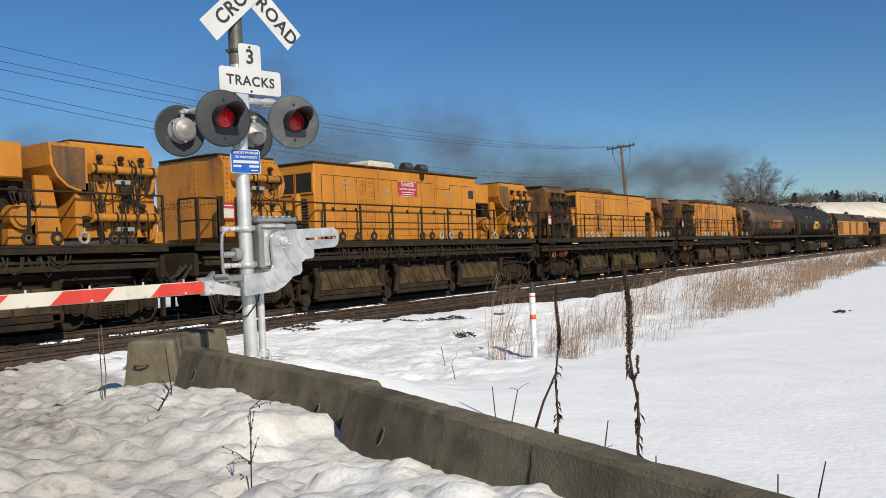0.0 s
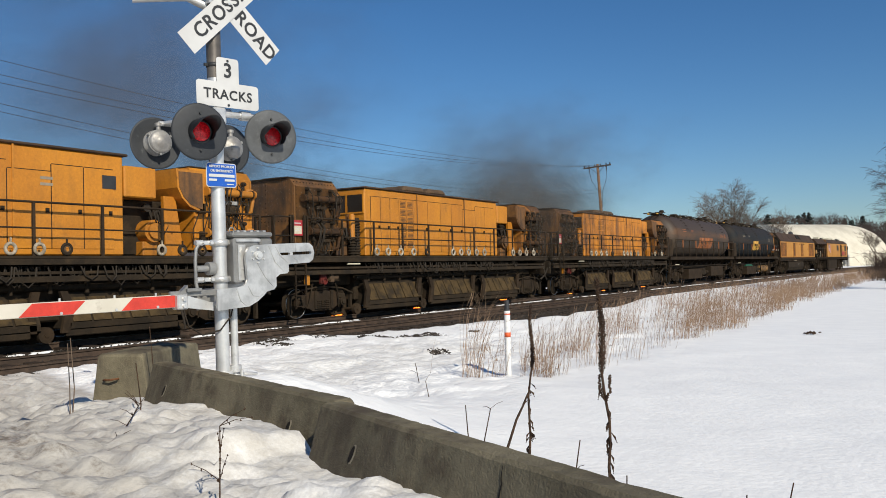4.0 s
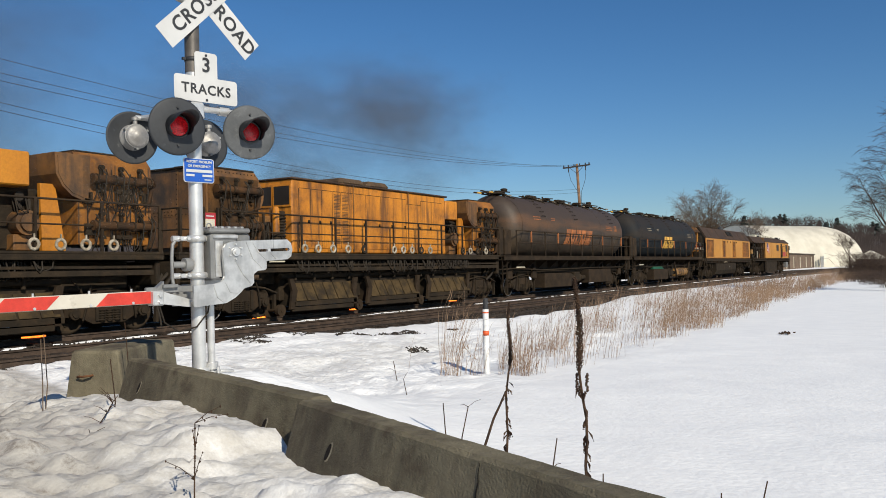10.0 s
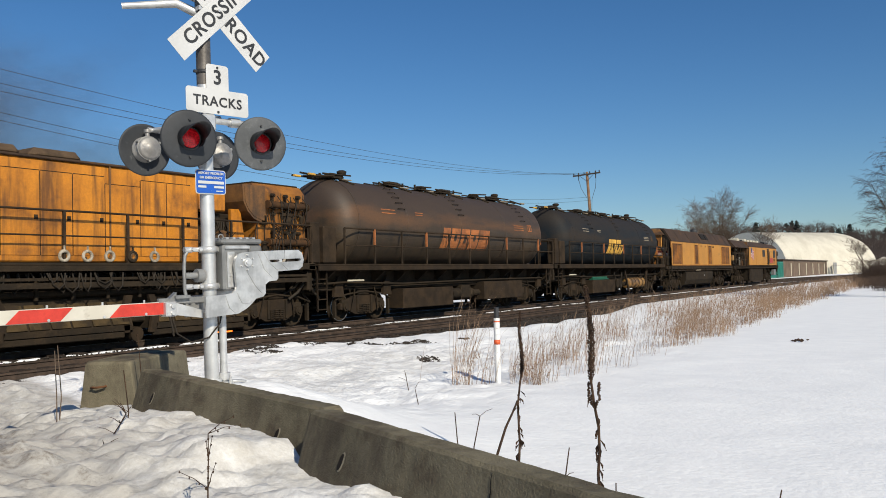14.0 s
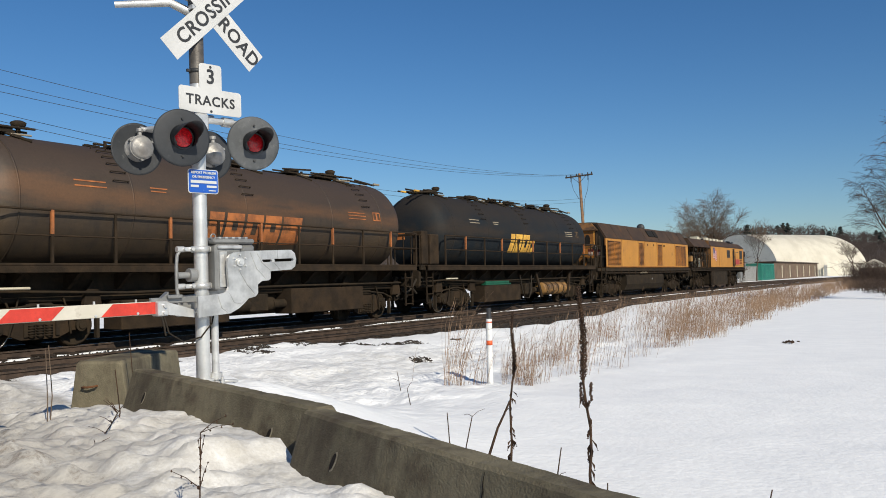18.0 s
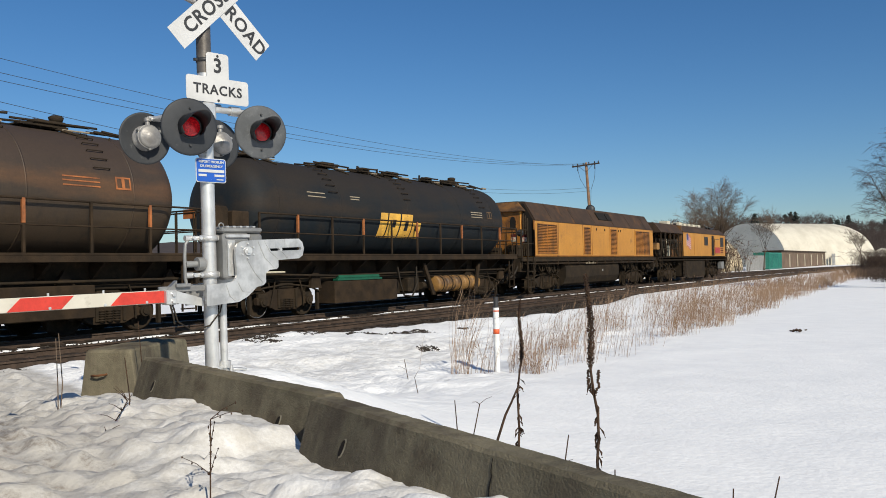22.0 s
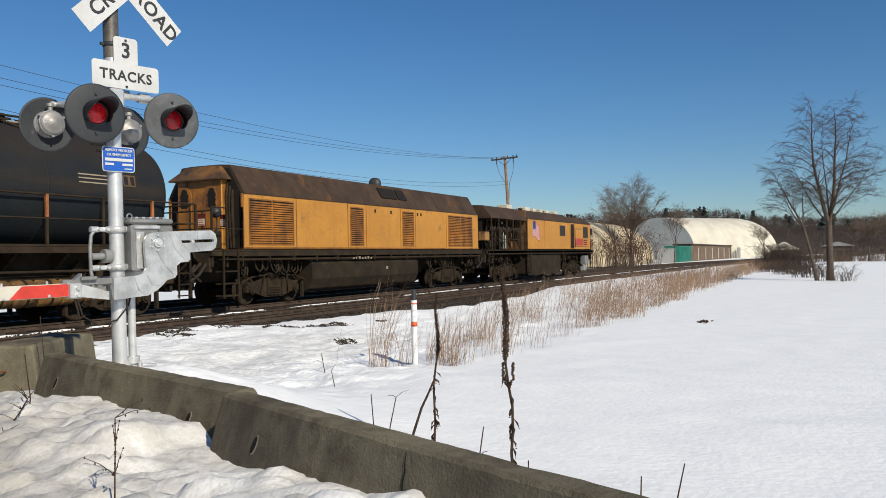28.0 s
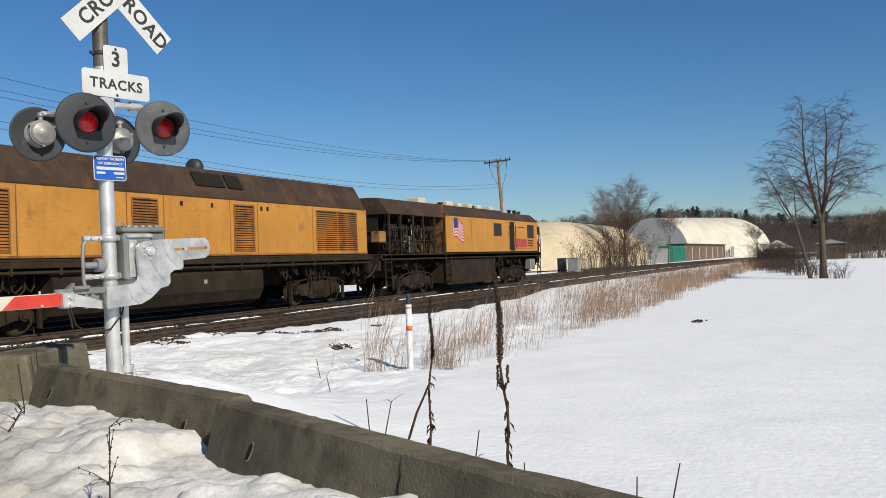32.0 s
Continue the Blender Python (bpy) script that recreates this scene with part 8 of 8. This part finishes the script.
def weed(label, pts, r, mat="stalk", twigs=0, seed=1, name="dry_weed", buds=0):
    rng = random.Random(seed)
    t = thing(name, label, "plant", Matrix.Translation(pts[0]), "dry weeds in the snow")
    p = [Vector(q) - Vector(pts[0]) for q in pts]
    mid = [p[0]]
    for a, b in zip(p, p[1:]):
        ln = (b - a).length
        mid += [a.lerp(b, 0.5) + Vector((rng.uniform(-1, 1), rng.uniform(-1, 1), 0)) * ln * 0.04, b]
    n = len(mid)
    part("stem", Geo().tube(mid, [r * (1 - 0.5 * k / n) for k in range(n)], 5), M[mat], t)
    for k in range(twigs):
        i = rng.randrange(n // 3, n)
        d = Vector((rng.uniform(-1, 1), rng.uniform(-1, 1), rng.uniform(0.2, 1.2))).normalized() * rng.uniform(0.06, 0.16)
        g = Geo().tube([mid[i], mid[i] + d * 0.5 + Vector((0, 0, 0.01)), mid[i] + d], [r * 0.5, r * 0.4, r * 0.25], 4)
        for j in range(buds):
            g.rock(mid[i] + d * (0.3 + 0.7 * j / max(1, buds - 1)), r * 1.4, rng, 1.2)
        part("twig", g, M[mat], t)
    if buds:
        g = Geo()
        for j in range(buds * 4):
            k = rng.randrange(n // 2, n - 1)
            g.rock(mid[k].lerp(mid[k + 1], rng.random()), r * 1.6, rng, 1.3)
        tagged(part("seed_head", g, M[mat], t), kind="stuff")
    return t


mullein("tall dead mullein stalk with a dark seed spike", STALK_A[0], STALK_A[1], True, 3, 0.60, 1.5)
mullein("leaning dead stalk with withered leaves behind the barrier", STALK_B[0], STALK_B[1], False, 5, 0.66, 1.05)
weed("split dead stem leaning on the tall stalk", [STALK_B[2], STALK_B[3], STALK_B[4]], 0.012)
for k, (p, q) in enumerate(WEEDS):
    weed("thin dry weed stem standing in the snow", [p, q], 0.006, "stalk" if k > 1 else "twigs_pale", 0 if k < 2 else (0, 2, 1)[k % 3], k)
weed("small dead sapling with buds in the dirty snow", SAPLING, 0.0045, "stalk", 7, 60, "dead_sapling", 3)
weed("fallen dry branch lying on the snow bank", FALLEN, 0.006, "stalk", 16, 61, "fallen_branch", 0)


def leaf_clump():
    rng, g = random.Random(70), Geo()
    for _ in range(16):
        g.rock((-2.8 + rng.gauss(0, 0.10), 18.55 + rng.gauss(0, 0.05), 0.03 + 0.03 * rng.random()), rng.uniform(0.02, 0.05), rng, 0.6)
    tagged(part("leaf_clump", g, M["stalk"]), "dark clump of dead leaves on the snow", "leaves", kind="stuff")


leaf_clump()

# ---- marker post ----
def marker_post():
    z = snow_height(-5.81, 10.79) - 0.05
    t = thing("marker_post", "white plastic marker post with an orange band and a black top", "marker post", pose(-5.81, 10.79, 0, 0, 0, 0))
    part("post", Geo().cyl((0, 0, z - 0.2), (0, 0, 0.92), 0.045, n=20), M["post_white"], t)
    part("cap", Geo().cyl((0, 0, 0.92), (0, 0, 1.08), 0.036, n=16).cyl((0, 0, 0.915), (0, 0, 0.94), 0.042, n=16), M["black"], t, "black top")
    part("band", Geo().lathe([(0.0455, 0.53), (0.047, 0.53), (0.047, 0.60), (0.0455, 0.60)], (0, 0, 0), (0, 0, 1), 20), M["orange_band"], t, "orange red band")
    part("band", Geo().lathe([(0.0455, 0.86), (0.046, 0.86), (0.046, 0.88), (0.0455, 0.88)], (0, 0, 0), (0, 0, 1), 20), M["orange_band"], t)


marker_post()


# ---- power line ----
def utility_pole(y, arms, x=-30.2, top=11.7):
    t = thing("utility_pole", "weathered wooden utility pole with a crossarm and insulators", "utility pole", pose(x, y, 0, 0, -3.0, 0), "utility poles")
    part("pole", Geo().cyl((0, 0, -0.5), (0, 0, top), 0.19, 0.13, n=12), M["pole_wood"], t, "sun bleached wooden pole")
    for z in arms:
        arm = part("crossarm", Geo().box(-1.45, -0.20, z - 0.08, 1.45, -0.08, z + 0.06, 0.012), M["arm_wood"], t, "dark wooden crossarm")
        part("brace", Geo().cyl((-0.75, -0.17, z - 0.06), (0, -0.17, z - 0.72), 0.022, n=6).cyl((0.75, -0.17, z - 0.06), (0, -0.17, z - 0.72), 0.022, n=6), M["arm_wood"], arm)
        for xx in (-1.35, -0.85, -0.25, 0.35, 0.95, 1.35):
            g = Geo().lathe([(0.03, 0), (0.07, 0.04), (0.045, 0.08), (0.07, 0.12), (0.02, 0.20)], (xx, -0.14, z + 0.06), (0, 0, 1), 10)
            part("insulator", g, M["wire"], arm, "dark glazed insulator")
        for xx in (-0.85, 0.95):
            part("cutout_fuse", Geo().cyl((xx, -0.22, z - 0.52), (xx + 0.06, -0.26, z - 0.12), 0.05, n=8).box(xx - 0.05, -0.24, z - 0.16, xx + 0.09, -0.18, z - 0.06), M["wire"], arm, "dark fuse holder")
    part("drop_wire", Geo().tube([(1.0, -0.2, top - 0.65), (0.85, -0.2, top - 1.7), (0.35, -0.1, top - 2.8), (0.16, 0, top - 4.4)], 0.02, 5).tube([(-0.85, -0.2, top - 0.65), (-0.7, -0.1, top - 1.6), (-0.2, 0, top - 2.6)], 0.02, 5), M["wire"], t)
    return t


utility_pole(3.0, (11.3, 10.3, 9.55))
utility_pole(77.0, (11.45,))


def wire(x, za, zb, sag, r):
    """Hangs from za on the one pole to zb on the other."""
    pts = [Vector((x, 3 + 74 * k / 28, za + (zb - za) * k / 28 - sag * 4 * (k / 28) * (1 - k / 28))) for k in range(29)]
    tagged(part("power_wire", Geo().tube(pts, r, 5), M["wire"]), "thin sagging power line wire between the poles", "wire", "power line wires")


for x, za, zb, sag in ((-32.05, 11.25, 11.55, 1.58), (-30.95, 10.28, 11.6, 1.77), (-29.6, 9.54, 11.5, 1.85), (-30.5, 9.62, 9.17, 2.15), (-30.45, 9.26, 8.83, 2.09)):
    wire(x, za, zb, sag, 0.011)


# ---- tent buildings, sheds, fence ----
def tent(label, at, turn, hw, hgt, y1, near, cap, mat, ribs):
    """Arched cover; its near end is rounded over `near` metres, or a flat wall where that is 0."""
    t = thing("tent_building", label, "building", pose(*at, 0, 0, 0, turn), "tent buildings")
    g, nu = Geo(), 28
    ys = [near * (1 - math.cos(math.pi / 2 * k / 8)) for k in range(8 if near else 0)] + [near + (y1 - near - cap) * k / 40 for k in range(41)] + [y1 - cap * (1 - math.cos(math.pi / 2 * k / 8)) for k in range(7, -1, -1)]
    vs = []
    for y in ys:
        e = min(1.0, y / near if near else 1.0, (y1 - y) / cap)
        f = math.sqrt(max(0.0, 1 - (1 - e) ** 2))
        for k in range(nu + 1):
            a = math.pi * k / nu
            bulge = 1 + 0.006 * math.cos(y * 2 * math.pi / ribs)
            vs.append((-hw * math.cos(a) * f * bulge if f > 0 else 0.0, y, hgt * math.sin(a) ** 0.85 * f * bulge))
    n = nu + 1
    g.add(vs, [(j * n + i, (j + 1) * n + i, (j + 1) * n + i + 1, j * n + i + 1) for j in range(len(ys) - 1) for i in range(nu)], True)
    part("cover", g, M[mat], t, "taut pale fabric cover")
    if not near:
        wall = Geo().prism([(-hw * math.cos(math.pi * k / nu), 0.02, hgt * math.sin(math.pi * k / nu) ** 0.85) for k in range(n)], (0, 0.25, 0))
        part("end_wall", wall, M[mat], t, "flat fabric end wall")
    y = near + (ribs if not near else 0)
    while y < y1 - cap + 0.1:
        rb = Geo()
        rb.tube([(-hw * math.cos(math.pi * k / 20) * 1.004, y, hgt * math.sin(math.pi * k / 20) ** 0.85 * 1.004) for k in range(11, 21)], 0.05, 5)
        part("rib", rb, M[mat], t)
        y += ribs
    return t


tent("long cream fabric tent building with rounded ends", (-34.6, 88), 0, 7.0, 6.3, 57, 16, 16, "fabric_tan", 5.0)
tent("white fabric tent building with a shaded end behind a brown shed", (-42.9, 210.7), -33, 12.0, 10.6, 38, 0, 10, "fabric", 2.6)


def container(label, x0, x1, y0, y1, h, mat):
    t = thing("shipping_container", label, "container", pose(x1, y0, -0.1))
    w, ln = x1 - x0, y1 - y0
    g = Geo().box(-w, 0.05, 0.15, 0, ln, h, 0.03)
    part("body", g, M[mat], t)
    rb = Geo()
    for k in range(int(ln / 0.28)):
        rb.box(0, 0.1 + k * 0.28, 0.3, 0.03, 0.22 + k * 0.28, h - 0.2)
    tagged(part("corrugation", rb, M[mat], t), kind="stuff")
    for k in (0, 1):
        d = part("door", Geo().box(-w + 0.1 + k * (w / 2 - 0.04), 0.0, 0.3, -w / 2 - 0.06 + k * (w / 2 - 0.04), 0.05, h - 0.15, 0.01), M[mat], t)
        part("locking_bar", Geo().cyl((-w + 0.6 + k * w / 2, -0.03, 0.3), (-w + 0.6 + k * w / 2, -0.03, h - 0.2), 0.025, n=6), M["grey_paint"], d)
    fr = Geo()
    for x in (-w, -0.14):
        fr.box(x, -0.02, 0.1, x + 0.14, 0.12, h + 0.04)
    fr.box(-w + 0.14, -0.02, h - 0.14, -0.14, 0.12, h + 0.04)
    part("corner_post", fr, M[mat], t)


container("teal steel shipping container beside the brown shed", -27.3, -24.9, 139.0, 150.5, 2.85, "teal")


def long_shed():
    t = thing("storage_shed", "low brown shed with pale posts along the tracks", "shed", pose(-25.2, 152, -0.1))
    part("wall", Geo().box(-3, 0, 0, 0, 58, 3.1), M["shed"], t)
    part("roof", Geo().box(-3.2, -0.2, 3.1, 0.25, 58.2, 3.3, 0.03), M["roof"], t)
    for k in range(6):
        part("post", Geo().box(0.0, 8 + k * 9.0, 0.3, 0.10, 8.3 + k * 9.0, 2.6), M["cream"], t, "pale post")


long_shed()


def fence(y0, y1, x, h, n):
    t = thing("fence", "grey slatted fence beside the tracks", "fence", pose(x, y0, -0.1), "fences")
    for k in range(n):
        y = (y1 - y0) * k / (n - 1)
        part("post", Geo().cyl((0, y, 0), (0, y, h), 0.05, n=8), M["grey_paint"], t)
    for k in range(n * 4 - 3):
        y = (y1 - y0) * k / (n * 4 - 4)
        part("slat", Geo().box(-0.02, y + 0.05, 0.1, 0.02, y + (y1 - y0) / (n * 4 - 4) * 0.72, h - 0.1), M["grey_paint"], t)
    part("top_rail", Geo().cyl((0, 0, h), (0, y1 - y0, h), 0.035, n=6), M["grey_paint"], t)


fence(124, 137.5, -25.4, 2.4, 8)
fence(212, 262, -24.0, 2.8, 12)


def rail_cabinet(x, y, w, d, h, mat, label):
    t = thing("signal_cabinet", label, "cabinet", pose(x, y, -0.15), "track side cabinets")
    part("case", Geo().box(-w / 2, 0, 0.15, w / 2, d, h, 0.03), M[mat], t)
    part("lid", Geo().box(-w / 2 - 0.05, -0.05, h, w / 2 + 0.05, d + 0.05, h + 0.08, 0.02), M[mat], t)
    part("door", Geo().box(-w / 2 + 0.06, -0.02, 0.25, w / 2 - 0.06, 0.0, h - 0.1, 0.01), M[mat], t)
    part("footing", Geo().box(-w / 2 - 0.05, -0.05, 0, w / 2 + 0.05, d + 0.05, 0.15), M["concrete"], t)


rail_cabinet(-22.2, 73.2, 1.0, 0.8, 1.5, "grey_paint", "grey steel cabinet standing beside the tracks")
rail_cabinet(-23.6, 74.0, 0.7, 0.7, 1.5, "black", "dark steel cabinet standing beside the tracks")


def house(label, x, y, w, d, h, wall, roofm, pitch):
    t = thing("house", label, "house", pose(x, y, 0), "far houses")
    part("wall", Geo().box(0, 0, 0, w, d, h), M[wall], t)
    part("roof", Geo().prism([(-0.3, -0.3, h), (w + 0.3, -0.3, h), (w / 2, -0.3, h + pitch)], (0, d + 0.6, 0)), M[roofm], t)
    for k in range(3):
        part("window", Geo().box(w * (0.15 + 0.3 * k), -0.04, h * 0.4, w * (0.15 + 0.3 * k) + 0.9, 0, h * 0.75), M["glass"], t)


house("small pale shed with a light roof beyond the field", -2.9, 125, 3.6, 4, 2.1, "shed", "grey_paint", 0.6)
house("low building with a light roof behind the brush", -8.8, 112, 3.2, 4, 1.7, "shed", "fabric", 1.0)


# ---- far woods ----
def hill_scale(a):
    """How high the far hill stands, by degrees clockwise from +y."""
    return float(np.interp(a, [-75, -35, -24, -18, -11, -7, -4, 2, 12, 30, 75], [1.1, 1.2, 1.15, 1.15, 1.4, 1.2, 0.95, 0.85, 0.75, 0.75, 0.7])) + 0.10 * noise.noise((a * 0.22, 3, 0)) + 0.05 * noise.noise((a * 0.9, 7, 0))


def far_woods():
    rng = random.Random(77)
    hill = Geo()
    n, prof = 200, ((330, -3.0), (420, 5), (520, 13), (640, 21), (800, 24), (1200, 22))
    vs = []
    for i in range(n + 1):
        a = -75 + 150 * i / n
        k = hill_scale(a)
        vs += [(d * math.sin(radians(a)), d * math.cos(radians(a)), h * k) for d, h in prof]
    m = len(prof)
    hill.add(vs, [(i * m + j, i * m + j + 1, (i + 1) * m + j + 1, (i + 1) * m + j) for i in range(n) for j in range(m - 1)], True)
    tagged(part("wooded_hill", hill, M["wood_far"]), "low brown hill behind the field covered in bare woods", "hill", kind="structure")
    g, pn = Geo(), Geo()
    for q in range(4200):
        deg = rng.uniform(-48, 26)
        a, d = radians(deg), rng.uniform(335, 650)
        x, y = d * math.sin(a), d * math.cos(a)
        z = hill_scale(deg) * float(np.interp(d, [330, 420, 520, 640], [-3, 5, 13, 21])) - 0.5
        h = rng.uniform(5.5, 9.5)
        cx, cy = math.cos(a), -math.sin(a)
        for _ in range(34):
            b, u = rng.uniform(0.0, 3.14), math.sqrt(rng.random())
            ex, ez = math.cos(b) * h * 0.40 * u, h * (0.42 + 0.55 * u * math.sin(b))
            tx, tz, w = ex + rng.uniform(-0.8, 0.8) + ex * 0.15, ez + rng.uniform(0.3, 1.4), rng.uniform(0.08, 0.22)
            ey = rng.uniform(-2, 2)
            g.add([(x + (ex - w) * cx, y + (ex - w) * cy + ey, z + ez), (x + (ex + w) * cx, y + (ex + w) * cy + ey, z + ez), (x + tx * cx, y + tx * cy + ey, z + tz)], [(0, 1, 2)])
        g.add([(x - 0.16 * cx, y - 0.16 * cy, z), (x + 0.16 * cx, y + 0.16 * cy, z), (x + 0.05 * cx, y + 0.05 * cy, z + h * 0.8), (x - 0.05 * cx, y - 0.05 * cy, z + h * 0.8)], [(0, 1, 2, 3)])
    for deg0, cnt in ((-21, 2), (-18.5, 3), (-14.5, 2), (-9.6, 7), (-8.3, 8), (-6.2, 4), (-3.0, 3), (-1.0, 4), (2.5, 2), (6, 2), (-30, 4)):
        for _ in range(cnt):
            deg = deg0 + rng.gauss(0, 0.9)
            a, d = radians(deg), rng.uniform(440, 620)
            x, y = d * math.sin(a), d * math.cos(a)
            z = hill_scale(deg) * float(np.interp(d, [330, 420, 520, 640], [-3, 5, 13, 21]))
            h = rng.uniform(6.5, 11)
            for k in range(16):
                f = 0.35 + 0.65 * k / 16
                rr = h * 0.24 * (1.15 - f) ** 0.4 * rng.uniform(0.6, 1.1)
                o = h * 0.14 * (1.1 - f)
                pn.rock((x + rng.uniform(-o, o) * 1.6, y + rng.uniform(-o, o), z + h * f), rr, rng, 0.55)
            pn.cyl((x, y, z), (x, y, z + h * 0.8), 0.25, 0.1, n=5)
    for ob, lab in ((part("far_woods", g, M["wood_far"]), "bare brown woods on the far hill"), (part("far_pines", pn, M["pine"]), "dark green pines standing among the far woods")):
        tagged(ob, lab, "woods", "far woods", "stuff")


far_woods()


# ---- exhaust smoke ----
def smoke_material(name, dens):
    ma = bpy.data.materials.new(name)
    ma.use_nodes = True
    N, L = ma.node_tree.nodes, ma.node_tree.links
    N.remove(N["Principled BSDF"])
    out = N["Material Output"]
    tc = N.new("ShaderNodeTexCoord")
    vm = N.new("ShaderNodeVectorMath")
    vm.operation = "MULTIPLY"
    vm.inputs[1].default_value = (0, 1, 1)
    L.new(tc.outputs["Object"], vm.inputs[0])
    le = N.new("ShaderNodeVectorMath")
    le.operation = "LENGTH"
    L.new(vm.outputs[0], le.inputs[0])
    nz = N.new("ShaderNodeTexNoise")
    nz.inputs["Scale"].default_value, nz.inputs["Detail"].default_value = 2.2, 5
    oi = N.new("ShaderNodeObjectInfo")
    off = N.new("ShaderNodeVectorMath")
    off.operation = "MULTIPLY_ADD"
    L.new(oi.outputs["Random"], off.inputs[0])
    off.inputs[1].default_value = (30, 17, 23)
    L.new(tc.outputs["Object"], off.inputs[2])
    L.new(off.outputs[0], nz.inputs["Vector"])
    ad = N.new("ShaderNodeMath")
    ad.operation = "MULTIPLY_ADD"
    L.new(nz.outputs["Fac"], ad.inputs[0])
    ad.inputs[1].default_value = 0.92
    L.new(le.outputs["Value"], ad.inputs[2])
    mr = N.new("ShaderNodeMapRange")
    mr.interpolation_type = "SMOOTHERSTEP"
    mr.inputs["From Min"].default_value, mr.inputs["From Max"].default_value = 1.26, 0.10
    mr.inputs["To Min"].default_value, mr.inputs["To Max"].default_value = 0.0, dens
    L.new(ad.outputs[0], mr.inputs["Value"])
    df = N.new("ShaderNodeBsdfDiffuse")
    df.inputs["Color"].default_value = (0.055, 0.047, 0.04, 1)
    tr = N.new("ShaderNodeBsdfTransparent")
    mx = N.new("ShaderNodeMixShader")
    L.new(mr.outputs[0], mx.inputs[0])
    L.new(tr.outputs[0], mx.inputs[1])
    L.new(df.outputs[0], mx.inputs[2])
    L.new(mx.outputs[0], out.inputs["Surface"])
    return ma


SMOKE = [smoke_material("dense smoke", 0.90), smoke_material("drifting smoke", 0.80), smoke_material("thin smoke", 0.85), smoke_material("faint smoke", 0.25)]
PUFFS = []


def smoke_plume(y0, puffs, seed):
    """Puffs that leave the exhaust, rise and trail off behind it."""
    rng = random.Random(seed)
    t = thing("exhaust_smoke", "dark drifting plume of diesel exhaust smoke", "smoke", pose(TRAIN_X, y0, 4.3), "exhaust plumes")
    for dy, dz, ry, rz, dens in puffs:
        dz, rz = dz - 1.5, rz * 1.25
        g = Geo()
        prof = [(0.0, 0.30), (0.25, 0.28), (0.5, 0.22), (0.75, 0.12), (1.0, -0.05)]
        g.lathe(prof, (0, 0, 0), (1, 0, 0), 22)
        for k in range(len(g.v)):
            p = Vector(g.v[k])
            f = 1 + 0.16 * noise.noise((p.y * 2 + seed, p.z * 2, dy))
            g.v[k] = (p.x, p.y * f, p.z * f)
        base = pose(-2.2 + rng.uniform(-0.8, 0.8), dy, dz, 0, 0, -46)
        ob = part("puff", g, SMOKE[dens], t, "", base @ Matrix.Diagonal((0.5, ry, rz, 1)))
        PUFFS.append((ob, base, rng.uniform(0, 6.28), ry, rz))
    return t


def trail(k, left):
    """Dense at the exhaust, thinner as it rises, drifts and trails back along the roofs."""
    return [(-0.8, 1.2, 3.4 * k, 1.9 * k, 0), (-4.8, 2.5, 5.8 * k, 3.2 * k, 1), (5.0, 1.4, 6.2 * k, 2.1 * k, 1), (-12.5, 3.2, 10.0 * k, 4.4 * k, 2 if left else 3)]


PLUMES = [
    smoke_plume(5.5, trail(1.0, True), 1),
    smoke_plume(22.5, trail(0.9, False)[:3], 2),
    smoke_plume(37.5, trail(1.2, True), 3),
    smoke_plume(56.5, trail(1.2, True) + [(2.0, 3.2, 8.0, 3.8, 2)], 4),
]


# ---- what moves ----
def rolled(t):
    """Metres rolled at t, a smooth curve through ROLLED."""
    ts = [a for a, _ in ROLLED]
    ss = [b for _, b in ROLLED]
    i = max(0, min(len(ts) - 2, sum(1 for a in ts if a <= t) - 1))
    sl = [(ss[min(k + 1, len(ts) - 1)] - ss[max(k - 1, 0)]) / (ts[min(k + 1, len(ts) - 1)] - ts[max(k - 1, 0)]) for k in range(len(ts))]
    h = ts[i + 1] - ts[i]
    u = (t - ts[i]) / h
    return ss[i] * (1 + 2 * u) * (1 - u) ** 2 + sl[i] * h * u * (1 - u) ** 2 + ss[i + 1] * u * u * (3 - 2 * u) + sl[i + 1] * h * u * u * (u - 1)


def on_track(d):
    """The point of the train's track d metres along it."""
    u = min(max(0.0, d - 70.0), 80.0)
    y = d - 2 * 0.00075 ** 2 * u ** 3 / 3 - 0.0071 * max(0.0, d - 150.0)
    return Vector((TRAIN_X + bend(y), y, 0))


def stand(d, z):
    """The pose of a car whose front is d metres along the track."""
    a, b = on_track(d + 3), on_track(d + 15)
    way = (b - a).normalized()
    at = a - way * 3
    return pose(at.x, at.y, z, 0, 0, math.degrees(math.atan2(-way.x, way.y)))


def motions():
    steps = [k * 0.5 for k in range(65)]
    for car in CARS:
        y0 = car.location.y
        walk(car, [(t, stand(y0 - rolled(t), RAIL_Z)) for t in steps])
    for plume in PLUMES:
        y0 = plume.location.y
        walk(plume, [(t, stand(y0 - rolled(t), 4.3)) for t in steps])
    for ob, base, ph, ry, rz in PUFFS:
        sc = ob.scale.copy()
        walk(ob, [(t, base @ pose(0, 0.25 * ry * math.sin(0.7 * t + ph), 0.22 * rz * math.sin(0.55 * t + 2 * ph), 10 * math.sin(0.5 * t + ph))) for t in steps])
        ob.scale = sc
    fine = [k * 0.2 for k in range(161)]
    for w, y, r in WHEEL_SETS:
        walk(w, [(t, pose(0, y, r, math.degrees(rolled(t) / r))) for t in fine])


motions()
